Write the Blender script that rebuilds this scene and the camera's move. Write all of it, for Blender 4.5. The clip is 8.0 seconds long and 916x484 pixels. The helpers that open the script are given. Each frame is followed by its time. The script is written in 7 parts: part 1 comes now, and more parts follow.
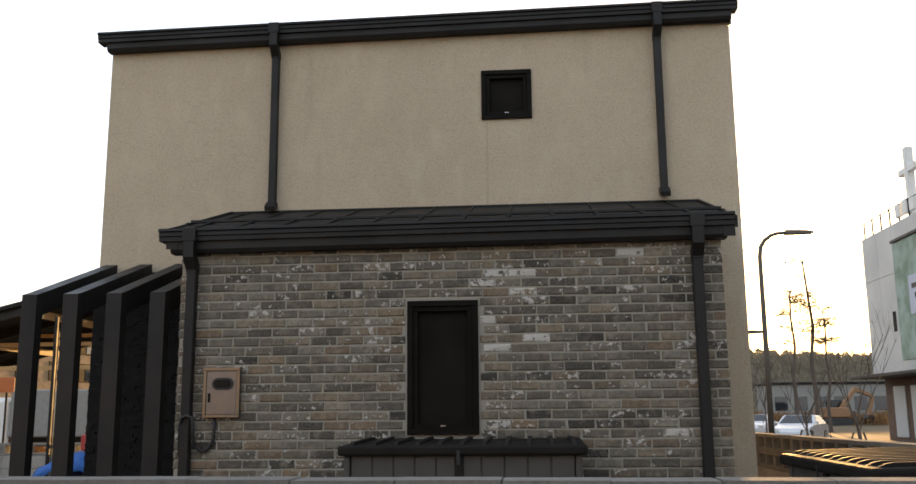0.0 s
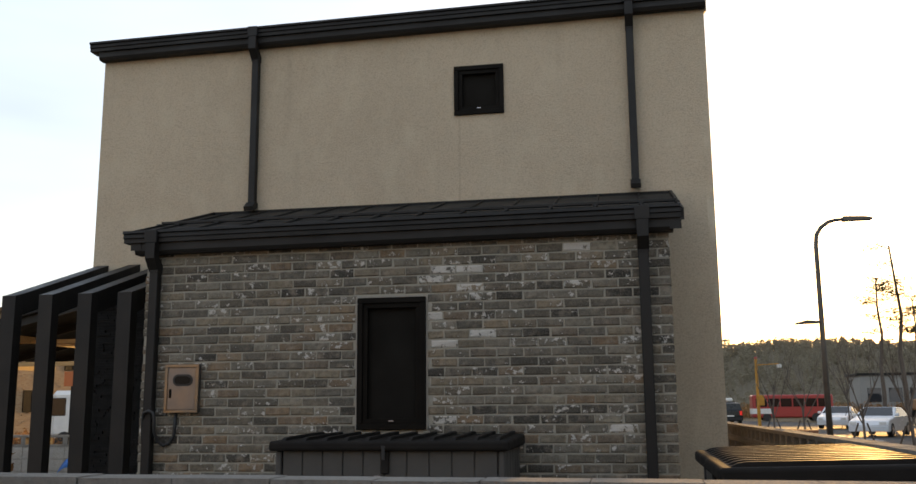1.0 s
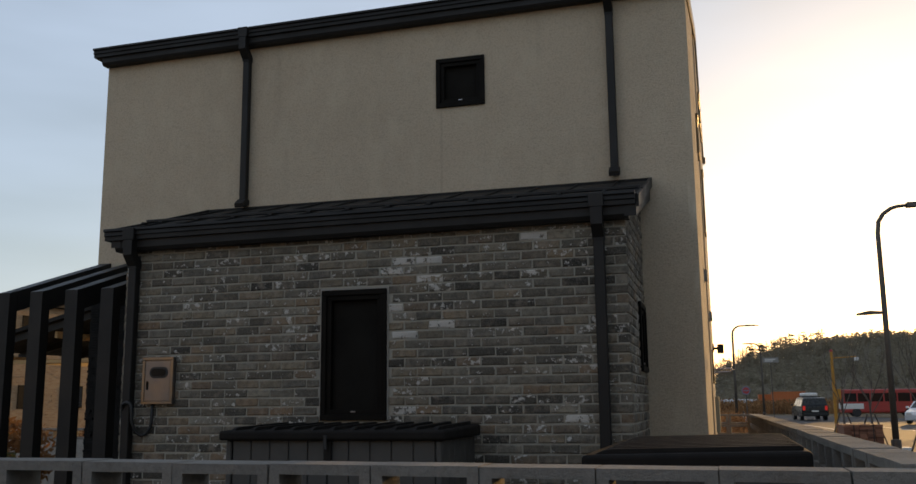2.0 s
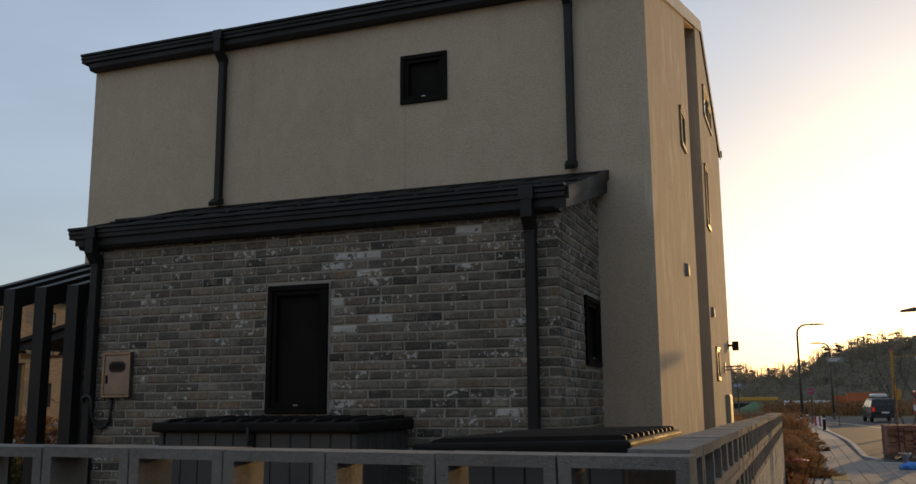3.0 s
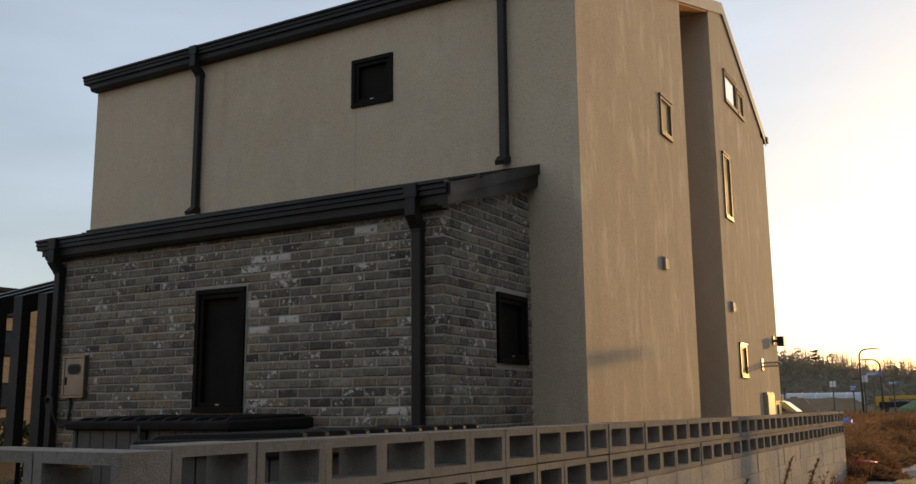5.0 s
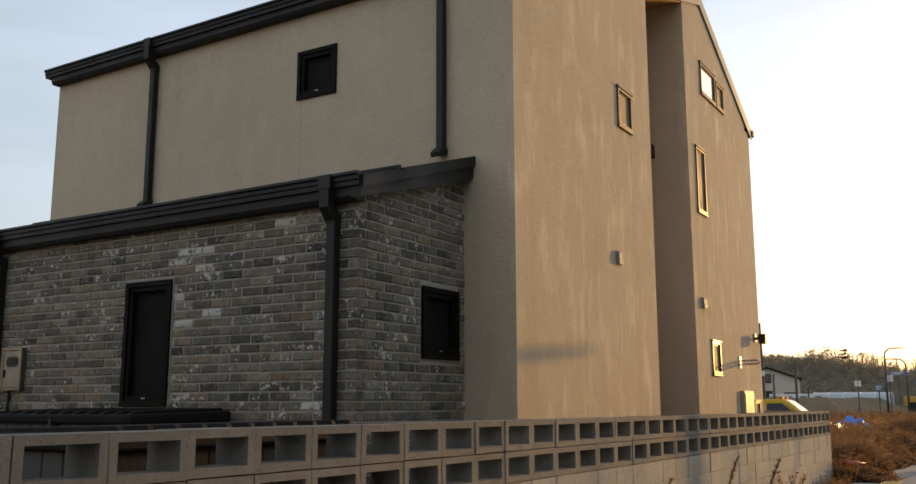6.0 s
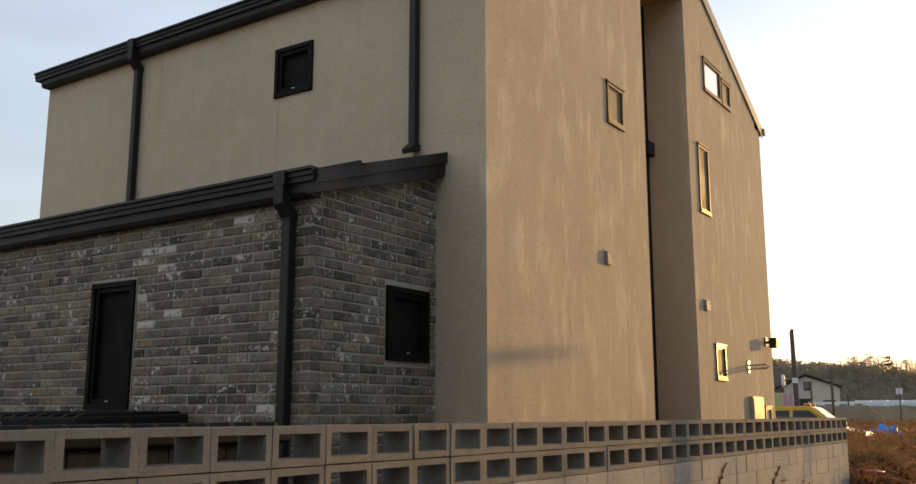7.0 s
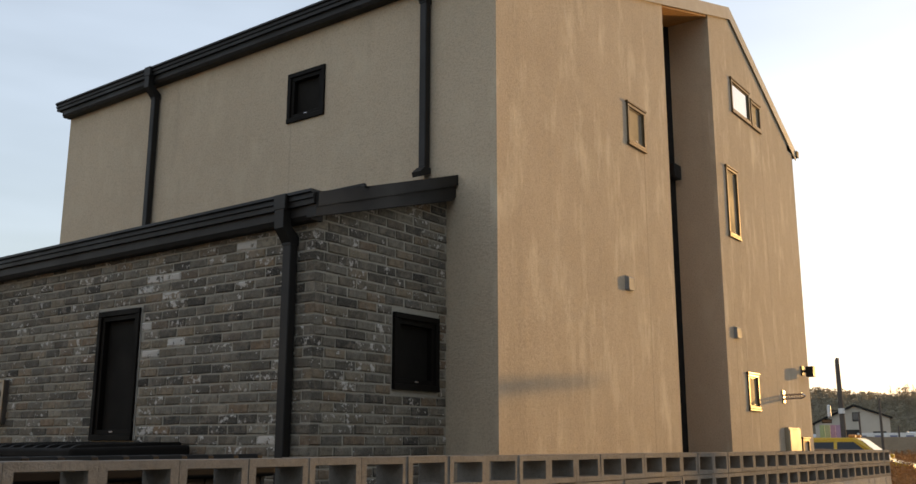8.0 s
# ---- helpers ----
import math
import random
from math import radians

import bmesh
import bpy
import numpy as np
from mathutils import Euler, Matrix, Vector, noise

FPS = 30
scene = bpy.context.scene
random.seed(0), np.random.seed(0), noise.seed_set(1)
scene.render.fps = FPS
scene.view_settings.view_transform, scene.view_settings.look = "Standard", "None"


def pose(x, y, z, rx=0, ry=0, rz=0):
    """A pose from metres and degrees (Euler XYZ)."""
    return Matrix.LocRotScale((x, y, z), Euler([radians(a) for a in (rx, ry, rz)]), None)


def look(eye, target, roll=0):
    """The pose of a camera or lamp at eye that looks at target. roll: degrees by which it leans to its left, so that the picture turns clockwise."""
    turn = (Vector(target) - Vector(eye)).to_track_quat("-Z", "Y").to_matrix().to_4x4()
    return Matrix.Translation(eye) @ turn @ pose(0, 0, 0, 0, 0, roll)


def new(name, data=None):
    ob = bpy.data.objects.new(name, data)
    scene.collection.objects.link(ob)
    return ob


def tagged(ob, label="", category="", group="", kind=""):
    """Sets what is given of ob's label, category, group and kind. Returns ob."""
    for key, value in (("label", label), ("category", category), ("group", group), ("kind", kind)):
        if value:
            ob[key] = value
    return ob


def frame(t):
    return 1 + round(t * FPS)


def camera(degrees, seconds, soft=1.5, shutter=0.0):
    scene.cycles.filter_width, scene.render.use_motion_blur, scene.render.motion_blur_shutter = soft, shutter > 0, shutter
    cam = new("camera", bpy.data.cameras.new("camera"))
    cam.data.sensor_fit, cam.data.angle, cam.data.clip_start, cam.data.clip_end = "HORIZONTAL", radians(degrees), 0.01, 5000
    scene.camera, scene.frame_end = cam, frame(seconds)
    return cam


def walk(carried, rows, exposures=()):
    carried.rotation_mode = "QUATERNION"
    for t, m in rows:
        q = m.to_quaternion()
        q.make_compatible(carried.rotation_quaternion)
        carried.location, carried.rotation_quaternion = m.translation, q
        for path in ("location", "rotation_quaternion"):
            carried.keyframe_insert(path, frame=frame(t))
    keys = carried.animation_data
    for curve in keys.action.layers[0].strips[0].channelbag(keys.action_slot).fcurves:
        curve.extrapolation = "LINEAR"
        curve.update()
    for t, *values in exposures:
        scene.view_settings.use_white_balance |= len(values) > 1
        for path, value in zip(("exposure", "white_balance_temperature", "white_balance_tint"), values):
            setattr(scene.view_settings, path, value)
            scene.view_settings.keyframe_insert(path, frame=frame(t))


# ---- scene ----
cam = camera(52.3, 8.0)
PATH = [
    (0, (-0.172, 0.234, 1.526), (-0.338, 2.193, 1.89), -0.5),
    (0.5, (0.415, 0.288, 1.552), (0.138, 2.236, 1.907), -0.5),
    (1, (0.996, 0.33, 1.549), (0.644, 2.268, 1.897), -0.5),
    (2.5, (2.555, 0.727, 1.457), (1.937, 2.598, 1.799), -0.55),
    (3, (3.092, 0.898, 1.432), (2.414, 2.748, 1.776), -0.4),
    (3.5, (3.563, 1.073, 1.433), (2.846, 2.909, 1.776), -0.3),
    (4, (4.039, 1.265, 1.462), (3.267, 3.078, 1.8), -0.3),
    (5.3, (5.203, 1.91, 1.396), (4.204, 3.608, 1.743), -0.4),
    (5.5, (5.359, 2.021, 1.408), (4.351, 3.714, 1.753), -0.2),
    (6, (5.638, 2.318, 1.394), (4.618, 4.005, 1.734), -0.1),
    (6.5, (5.878, 2.582, 1.392), (4.84, 4.257, 1.733), -0.0),
    (7, (5.992, 2.862, 1.36), (4.905, 4.504, 1.716), -0.0),
    (7.5, (6.027, 3.08, 1.366), (4.899, 4.687, 1.751), 0.0),
    (8, (6.068, 3.207, 1.365), (4.917, 4.788, 1.783), 0.1),
]
EXPOSURES = [(0.0, 1.10, 8800, 17), (0.6, 0.97, 8800, 17), (1.0, 0.76, 8650, 16), (2.5, -0.24, 7600, 14), (4.0, -0.25, 7600, 14), (5.5, 0.31, 8500, 15), (8.0, 0.51, 8550, 15)]
walk(cam, [(t, look(eye, target, roll)) for t, eye, target, roll in PATH], EXPOSURES)

# ---- light: low winter sun behind the house, clear sky with thin cloud ----
SUN_ELEVATION, SUN_AZIMUTH = 6.2, 12.8     # degrees; azimuth from +y towards +x
world = bpy.data.worlds.new("sky")
scene.world = world
world.use_nodes = True
wn, wl = world.node_tree.nodes, world.node_tree.links
wn.clear()
w_out, w_bg = wn.new("ShaderNodeOutputWorld"), wn.new("ShaderNodeBackground")
sky = wn.new("ShaderNodeTexSky")
sky.sky_type = "NISHITA"
sky.sun_disc = False
sky.sun_elevation, sky.sun_rotation = radians(SUN_ELEVATION), radians(SUN_AZIMUTH)
sky.air_density, sky.dust_density, sky.ozone_density = 1.0, 1.3, 1.8
w_co, w_map, w_noise, w_ramp, w_mix = (wn.new("ShaderNodeTexCoord"), wn.new("ShaderNodeMapping"), wn.new("ShaderNodeTexNoise"),
                                       wn.new("ShaderNodeValToRGB"), wn.new("ShaderNodeMix"))
w_map.inputs["Scale"].default_value = (1.0, 0.8, 4.0)
w_noise.inputs["Scale"].default_value, w_noise.inputs["Detail"].default_value = 1.5, 4.0
w_ramp.color_ramp.elements[0].position, w_ramp.color_ramp.elements[1].position = 0.36, 0.78
w_ramp.color_ramp.elements[0].color = (0.22, 0.22, 0.22, 1)
w_ramp.color_ramp.elements[1].color = (0.46, 0.46, 0.46, 1)
w_mix.data_type = "RGBA"
w_mix.inputs[7].default_value = (6.2, 8.5, 12.4, 1)
wl.new(w_co.outputs["Generated"], w_map.inputs["Vector"])
wl.new(w_map.outputs["Vector"], w_noise.inputs["Vector"])
wl.new(w_noise.outputs["Fac"], w_ramp.inputs["Fac"])
wl.new(w_ramp.outputs["Color"], w_mix.inputs[0])
wl.new(sky.outputs["Color"], w_mix.inputs[6])
wl.new(w_mix.outputs[2], w_bg.inputs["Color"])
wl.new(w_bg.outputs["Background"], w_out.inputs["Surface"])
w_bg.inputs["Strength"].default_value = 0.15
sun_data = bpy.data.lights.new("sun", "SUN")
sun_data.energy, sun_data.angle, sun_data.color = 2.90, radians(0.55), (1.0, 0.64, 0.26)
sun = new("sun", sun_data)
_e, _a = radians(SUN_ELEVATION), radians(SUN_AZIMUTH)
SUN_DIR = Vector((math.sin(_a) * math.cos(_e), math.cos(_a) * math.cos(_e), math.sin(_e)))
sun.matrix_world = look(SUN_DIR * 60, (0, 0, 0))


# ---- mesh helpers ----
def box(bm, x0, x1, y0, y1, z0, z1, bevel=0.0, seg=1):
    vs = [bm.verts.new(p) for p in ((x0, y0, z0), (x1, y0, z0), (x1, y1, z0), (x0, y1, z0),
                                    (x0, y0, z1), (x1, y0, z1), (x1, y1, z1), (x0, y1, z1))]
    fs = [bm.faces.new([vs[i] for i in f]) for f in ((3, 2, 1, 0), (4, 5, 6, 7), (0, 1, 5, 4), (1, 2, 6, 5), (2, 3, 7, 6), (3, 0, 4, 7))]
    if bevel:
        es = list({e for f in fs for e in f.edges})
        bmesh.ops.bevel(bm, geom=es, offset=bevel, segments=seg, affect="EDGES", profile=0.5)
    return vs


def prism(bm, profile, axis, a, b):
    """A closed outline drawn in the two other axes, pushed from a to b along axis."""
    def at(p, q, s):
        return (s, p, q) if axis == "x" else (p, s, q) if axis == "y" else (p, q, s)
    r0 = [bm.verts.new(at(p, q, a)) for p, q in profile]
    r1 = [bm.verts.new(at(p, q, b)) for p, q in profile]
    n = len(profile)
    bm.faces.new(r0)
    bm.faces.new(r1[::-1])
    for i in range(n):
        bm.faces.new((r0[i], r1[i], r1[(i + 1) % n], r0[(i + 1) % n]))
    bmesh.ops.recalc_face_normals(bm, faces=bm.faces[:])


def rod(bm, p0, p1, r0, r1=None, seg=10, cap=True):
    p0, p1 = Vector(p0), Vector(p1)
    r1 = r0 if r1 is None else r1
    d = (p1 - p0).normalized()
    u = d.orthogonal().normalized()
    v = d.cross(u)
    rings = []
    for p, r in ((p0, r0), (p1, r1)):
        rings.append([bm.verts.new(p + (u * math.cos(2 * math.pi * i / seg) + v * math.sin(2 * math.pi * i / seg)) * r) for i in range(seg)])
    for i in range(seg):
        j = (i + 1) % seg
        bm.faces.new((rings[0][i], rings[0][j], rings[1][j], rings[1][i]))
    if cap:
        bm.faces.new(rings[0][::-1])
        bm.faces.new(rings[1])


def tube(bm, pts, r, seg=8):
    """A bent tube through points; r is one radius or one for each point."""
    pts = [Vector(p) for p in pts]
    rs = r if isinstance(r, (list, tuple)) else [r] * len(pts)
    rings, u = [], None
    for i, p in enumerate(pts):
        d = (pts[min(i + 1, len(pts) - 1)] - pts[max(i - 1, 0)]).normalized()
        u = d.orthogonal().normalized() if u is None else (u - d * u.dot(d)).normalized()
        v = d.cross(u)
        rings.append([bm.verts.new(p + (u * math.cos(2 * math.pi * k / seg) + v * math.sin(2 * math.pi * k / seg)) * rs[i]) for k in range(seg)])
    for a, b in zip(rings, rings[1:]):
        for k in range(seg):
            j = (k + 1) % seg
            bm.faces.new((a[k], a[j], b[j], b[k]))
    bm.faces.new(rings[0][::-1])
    bm.faces.new(rings[-1])


def lathe(bm, profile, seg=20, centre=(0, 0, 0)):
    cx, cy, cz = centre
    rings = [[bm.verts.new((cx + r * math.cos(2 * math.pi * k / seg), cy + r * math.sin(2 * math.pi * k / seg), cz + z)) for k in range(seg)] for r, z in profile]
    for a, b in zip(rings, rings[1:]):
        for k in range(seg):
            j = (k + 1) % seg
            bm.faces.new((a[k], a[j], b[j], b[k]))
    bm.faces.new(rings[0][::-1])
    bm.faces.new(rings[-1])


def mesh_of(name, bm, material, smooth=False):
    me = bpy.data.meshes.new(name)
    bm.to_mesh(me)
    bm.free()
    me.materials.append(material)
    if smooth:
        me.polygons.foreach_set("use_smooth", [True] * len(me.polygons))
    return me


def part(name, bm, material, parent, label="", smooth=False):
    ob = new(name, mesh_of(name, bm, material, smooth))
    ob.parent = parent
    return tagged(ob, label)


def piece(name, me, parent, m):
    """A piece on shared mesh data, placed by m under its parent."""
    ob = new(name, me)
    ob.parent = parent
    ob.matrix_basis = m
    return ob


def thing(name, label, category, m=None, group="", kind=""):
    ob = new(name)
    ob.empty_display_size = 0.2
    if m is not None:
        ob.matrix_basis = m
    return tagged(ob, label, category, group, kind)


def setting(name, bm, material, label, category, smooth=False, kind="structure"):
    return tagged(new(name, mesh_of(name, bm, material, smooth)), label, category, "", kind)


def soup(name, verts, faces, material):
    """One mesh from plain lists, for what nobody could count."""
    me = bpy.data.meshes.new(name)
    me.from_pydata(verts, [], faces)
    me.materials.append(material)
    return me


# ---- materials ----
class Nodes:
    """A short way to write a node material."""

    def __init__(self, name, rough=0.6, metal=0.0, spec=0.5):
        self.m = bpy.data.materials.new(name)
        self.m.use_nodes = True
        self.t = self.m.node_tree
        self.b = self.t.nodes["Principled BSDF"]
        self.b.inputs["Roughness"].default_value = rough
        self.b.inputs["Metallic"].default_value = metal
        self.b.inputs["Specular IOR Level"].default_value = spec

    def put(self, kind, **values):
        n = self.t.nodes.new(kind)
        for k, v in values.items():
            n.inputs[k.replace("_", " ")].default_value = v
        return n

    def link(self, a, b):
        self.t.links.new(a, b)

    def where(self, world=True):
        if world:
            return self.put("ShaderNodeNewGeometry").outputs["Position"]
        return self.put("ShaderNodeTexCoord").outputs["Object"]

    def noise(self, scale, detail=4.0, rough=0.55, stretch=None, world=True):
        n = self.put("ShaderNodeTexNoise", Scale=scale, Detail=detail, Roughness=rough)
        co = self.where(world)
        if stretch:
            mp = self.put("ShaderNodeMapping")
            mp.inputs["Scale"].default_value = stretch
            self.link(co, mp.inputs["Vector"])
            co = mp.outputs["Vector"]
        self.link(co, n.inputs["Vector"])
        return n.outputs["Fac"]

    def ramp(self, fac, *stops):
        r = self.t.nodes.new("ShaderNodeValToRGB")
        e = r.color_ramp.elements
        while len(e) < len(stops):
            e.new(0.5)
        for el, (p, c) in zip(e, stops):
            el.position = p
            el.color = (c, c, c, 1) if isinstance(c, (int, float)) else (*c, 1)
        self.link(fac, r.inputs["Fac"])
        return r.outputs["Color"]

    def mix(self, fac, a, b, how="MIX"):
        n = self.t.nodes.new("ShaderNodeMix")
        n.data_type, n.blend_type = "RGBA", how
        for slot, v in ((0, fac), (6, a), (7, b)):
            sock = n.inputs[slot]
            if isinstance(v, (int, float)):
                sock.default_value = v if slot == 0 else (v, v, v, 1)
            elif isinstance(v, tuple):
                sock.default_value = (*v, 1)
            else:
                self.link(v, sock)
        return n.outputs[2]

    def calc(self, how, a, b=0.0):
        n = self.t.nodes.new("ShaderNodeMath")
        n.operation = how
        for sock, v in ((n.inputs[0], a), (n.inputs[1], b)):
            if isinstance(v, (int, float)):
                sock.default_value = v
            else:
                self.link(v, sock)
        return n.outputs[0]

    def rand(self):
        a = self.put("ShaderNodeObjectInfo").outputs["Random"]
        b = self.put("ShaderNodeNewGeometry").outputs["Random Per Island"]
        return self.calc("FRACT", self.calc("ADD", self.calc("MULTIPLY", a, 7.31), self.calc("MULTIPLY", b, 5.77)))

    def done(self, colour, rough=None, bump=None, strength=0.3, dist=0.01):
        if isinstance(colour, tuple):
            self.b.inputs["Base Color"].default_value = (*colour, 1)
        else:
            self.link(colour, self.b.inputs["Base Color"])
        if rough is not None:
            self.link(rough, self.b.inputs["Roughness"])
        if bump is not None:
            n = self.put("ShaderNodeBump", Strength=strength, Distance=dist)
            self.link(bump, n.inputs["Height"])
            self.link(n.outputs["Normal"], self.b.inputs["Normal"])
        return self.m


def plain(name, a, b=None, rough=0.5, metal=0.0, scale=6.0, grain=60.0, bump=0.15, spec=0.5):
    """A surface of one colour with soft wear at two scales."""
    k = Nodes(name, rough, metal, spec)
    b = b or tuple(c * 0.8 for c in a)
    wide, fine = k.noise(scale, 5.0), k.noise(grain, 3.0)
    col = k.mix(k.ramp(wide, (0.35, 0.0), (0.7, 1.0)), a, b)
    col = k.mix(0.18, col, k.mix(fine, tuple(c * 0.6 for c in a), tuple(min(1.0, c * 1.35) for c in a)))
    r = k.ramp(wide, (0.3, max(0.0, rough - 0.08)), (0.75, min(1.0, rough + 0.1)))
    return k.done(col, r, fine, bump, 0.003)


def stucco():
    k = Nodes("stucco", 0.92, 0.0, 0.25)
    wide = k.noise(0.55, 6.0, 0.6)
    patch = k.noise(2.3, 5.0, 0.6)
    run = k.noise(1.0, 5.0, 0.6, (3.2, 3.2, 0.16))
    grit = k.noise(58.0, 4.0, 0.8)
    trowel = k.noise(7.0, 5.0, 0.6)
    col = k.mix(k.ramp(wide, (0.35, 0.0), (0.68, 1.0)), (0.535, 0.428, 0.312), (0.485, 0.384, 0.276))
    col = k.mix(k.ramp(patch, (0.46, 0.0), (0.74, 0.35)), col, (0.585, 0.482, 0.360))
    col = k.mix(k.ramp(run, (0.55, 0.0), (0.82, 0.35)), col, (0.30, 0.245, 0.18))
    col = k.mix(k.ramp(grit, (0.46, 0.0), (0.70, 0.55)), col, (0.27, 0.22, 0.16))
    # tall pale blotches painted for light thrown back onto the walls
    tall = k.noise(1.0, 4.0, 0.6, (4.6, 4.6, 2.3))
    col = k.mix(k.ramp(tall, (0.51, 0.0), (0.72, 0.34)), col, (0.60, 0.508, 0.372))
    sep = k.put("ShaderNodeSeparateXYZ")
    k.link(k.where(), sep.inputs["Vector"])
    x, y, z = sep.outputs["X"], sep.outputs["Y"], sep.outputs["Z"]
    # window reflections on the long side wall, put into the colour as pale runs
    lime_or_glint = k.calc("MULTIPLY", k.ramp(k.noise(1.0, 4.0, 0.6, (4.4, 4.4, 1.35)), (0.53, 0.0), (0.70, 0.62)), k.calc("GREATER_THAN", x, 1.80))
    col = k.mix(lime_or_glint, col, (0.72, 0.62, 0.465))
    # rain streak that runs down from the small upper window
    thin = k.calc("LESS_THAN", k.calc("ABSOLUTE", k.calc("ADD", x, k.calc("ADD", 0.635, k.calc("MULTIPLY", k.noise(4.0), 0.03)))), 0.012)
    here = k.calc("MULTIPLY", k.calc("MULTIPLY", thin, k.calc("LESS_THAN", z, 4.52)), k.calc("LESS_THAN", y, 9.6))
    col = k.mix(k.calc("MULTIPLY", here, k.calc("MULTIPLY", k.noise(2.5, 4.0), 0.42)), col, (0.24, 0.195, 0.145))
    # thinner streaks under the windows of the long side wall
    for at, top in ((12.50, 4.51), (15.47, 4.02), (15.10, 4.02), (15.82, 1.76), (16.66, 5.88)):
        thin = k.calc("LESS_THAN", k.calc("ABSOLUTE", k.calc("SUBTRACT", y, k.calc("ADD", at - 0.012, k.calc("MULTIPLY", k.noise(3.0), 0.03)))), 0.011)
        here = k.calc("MULTIPLY", k.calc("MULTIPLY", thin, k.calc("LESS_THAN", z, top)), k.calc("GREATER_THAN", x, 1.75))
        col = k.mix(k.calc("MULTIPLY", here, k.calc("MULTIPLY", k.noise(1.5, 4.0), 0.6)), col, (0.26, 0.20, 0.14))
    height = k.calc("ADD", k.calc("MULTIPLY", grit, 1.5), k.calc("MULTIPLY", trowel, 0.9))
    return k.done(col, None, height, 0.5, 0.010)


def brick_mat(name, white):
    k = Nodes(name, 0.88, 0.0, 0.25)
    r = k.rand()
    tone = k.ramp(r, (0.0, (0.034, 0.031, 0.025)), (0.14, (0.092, 0.082, 0.064)), (0.34, (0.226, 0.198, 0.153)), (0.50, (0.092, 0.079, 0.060)),
                  (0.66, (0.256, 0.207, 0.143)), (0.77, (0.235, 0.152, 0.090)), (0.86, (0.122, 0.110, 0.089)), (1.0, (0.299, 0.260, 0.194)))
    wide, fine, pit = k.noise(21.0, 6.0, 0.7), k.noise(80.0, 4.0, 0.7), k.noise(230.0, 2.0, 0.7)
    col = k.mix(k.ramp(wide, (0.42, 0.0), (0.66, 0.66)), tone, (0.050, 0.042, 0.036))
    col = k.mix(k.ramp(k.noise(11.0, 5.0, 0.65), (0.50, 0.0), (0.70, 0.6)), col, (0.30, 0.242, 0.185))
    col = k.mix(k.ramp(fine, (0.45, 0.0), (0.75, 0.4)), col, (0.285, 0.255, 0.22))
    lime_or_glint = k.noise(21.0, 7.0, 0.68)
    edge = k.calc("SUBTRACT", white, k.calc("MULTIPLY", k.calc("FRACT", k.calc("MULTIPLY", r, 23.7)), 0.16))
    mask = k.ramp(k.calc("ADD", lime_or_glint, edge), (0.635, 0.0), (0.675, 0.85))
    col = k.mix(mask, col, k.mix(fine, (0.46, 0.42, 0.365), (0.70, 0.66, 0.60)))
    return k.done(col, None, k.calc("ADD", k.calc("ADD", fine, k.calc("MULTIPLY", pit, 0.6)), k.calc("MULTIPLY", wide, 1.4)), 0.7, 0.008)


def concrete(name, a, b, joint=0.0):
    k = Nodes(name, 0.93, 0.0, 0.2)
    r = k.rand()
    wide, fine, grit = k.noise(3.0, 6.0, 0.65), k.noise(34.0, 5.0, 0.7), k.noise(240.0, 2.0, 0.7)
    col = k.mix(k.ramp(wide, (0.32, 0.0), (0.7, 1.0)), a, b)
    col = k.mix(k.calc("MULTIPLY", r, 0.4), col, tuple(c * 0.72 for c in b))
    col = k.mix(k.ramp(fine, (0.48, 0.0), (0.8, 0.5)), col, tuple(c * 0.62 for c in a))
    col = k.mix(k.ramp(grit, (0.5, 0.0), (0.72, 0.35)), col, tuple(min(1, c * 1.3) for c in a))
    return k.done(col, None, k.calc("ADD", fine, grit), 0.45, 0.005)


def block_mat(name="cement_block", gain=1.0):
    """Cast cement block: sandy face with pores, damp patches and rusty stains."""
    k = Nodes(name, 0.95, 0.0, 0.15)
    r = k.rand()
    wide, damp, fine, grit = k.noise(1.7, 6.0, 0.65), k.noise(7.0, 6.0, 0.7), k.noise(38.0, 5.0, 0.75), k.noise(150.0, 3.0, 0.75)
    col = k.mix(k.ramp(wide, (0.32, 0.0), (0.7, 1.0)), (0.252 * gain, 0.234 * gain, 0.207 * gain), (0.196 * gain, 0.181 * gain, 0.161 * gain))
    col = k.mix(k.calc("MULTIPLY", r, 0.45 / gain ** 2), col, (0.165, 0.151, 0.133))
    col = k.mix(k.ramp(damp, (0.50, 0.0), (0.72, 0.65 / gain)), col, (0.125 * gain, 0.112 * gain, 0.097 * gain))
    col = k.mix(k.ramp(k.noise(4.5, 6.0, 0.7), (0.60, 0.0), (0.76, 0.40)), col, (0.21, 0.155, 0.108))
    col = k.mix(k.ramp(fine, (0.48, 0.0), (0.74, 0.6)), col, (0.145, 0.130, 0.112))
    col = k.mix(k.ramp(grit, (0.50, 0.0), (0.70, 0.45)), col, (0.31, 0.289, 0.256))
    return k.done(col, None, k.calc("ADD", k.calc("MULTIPLY", fine, 1.3), grit), 0.85, 0.009)


def glass_mat(name="window_glass", tint=(0.02, 0.022, 0.025), rough=0.04, spec=0.8):
    k = Nodes(name, rough, 0.0, spec)
    return k.done(k.mix(k.noise(2.0), tint, tuple(c * 1.6 for c in tint)))


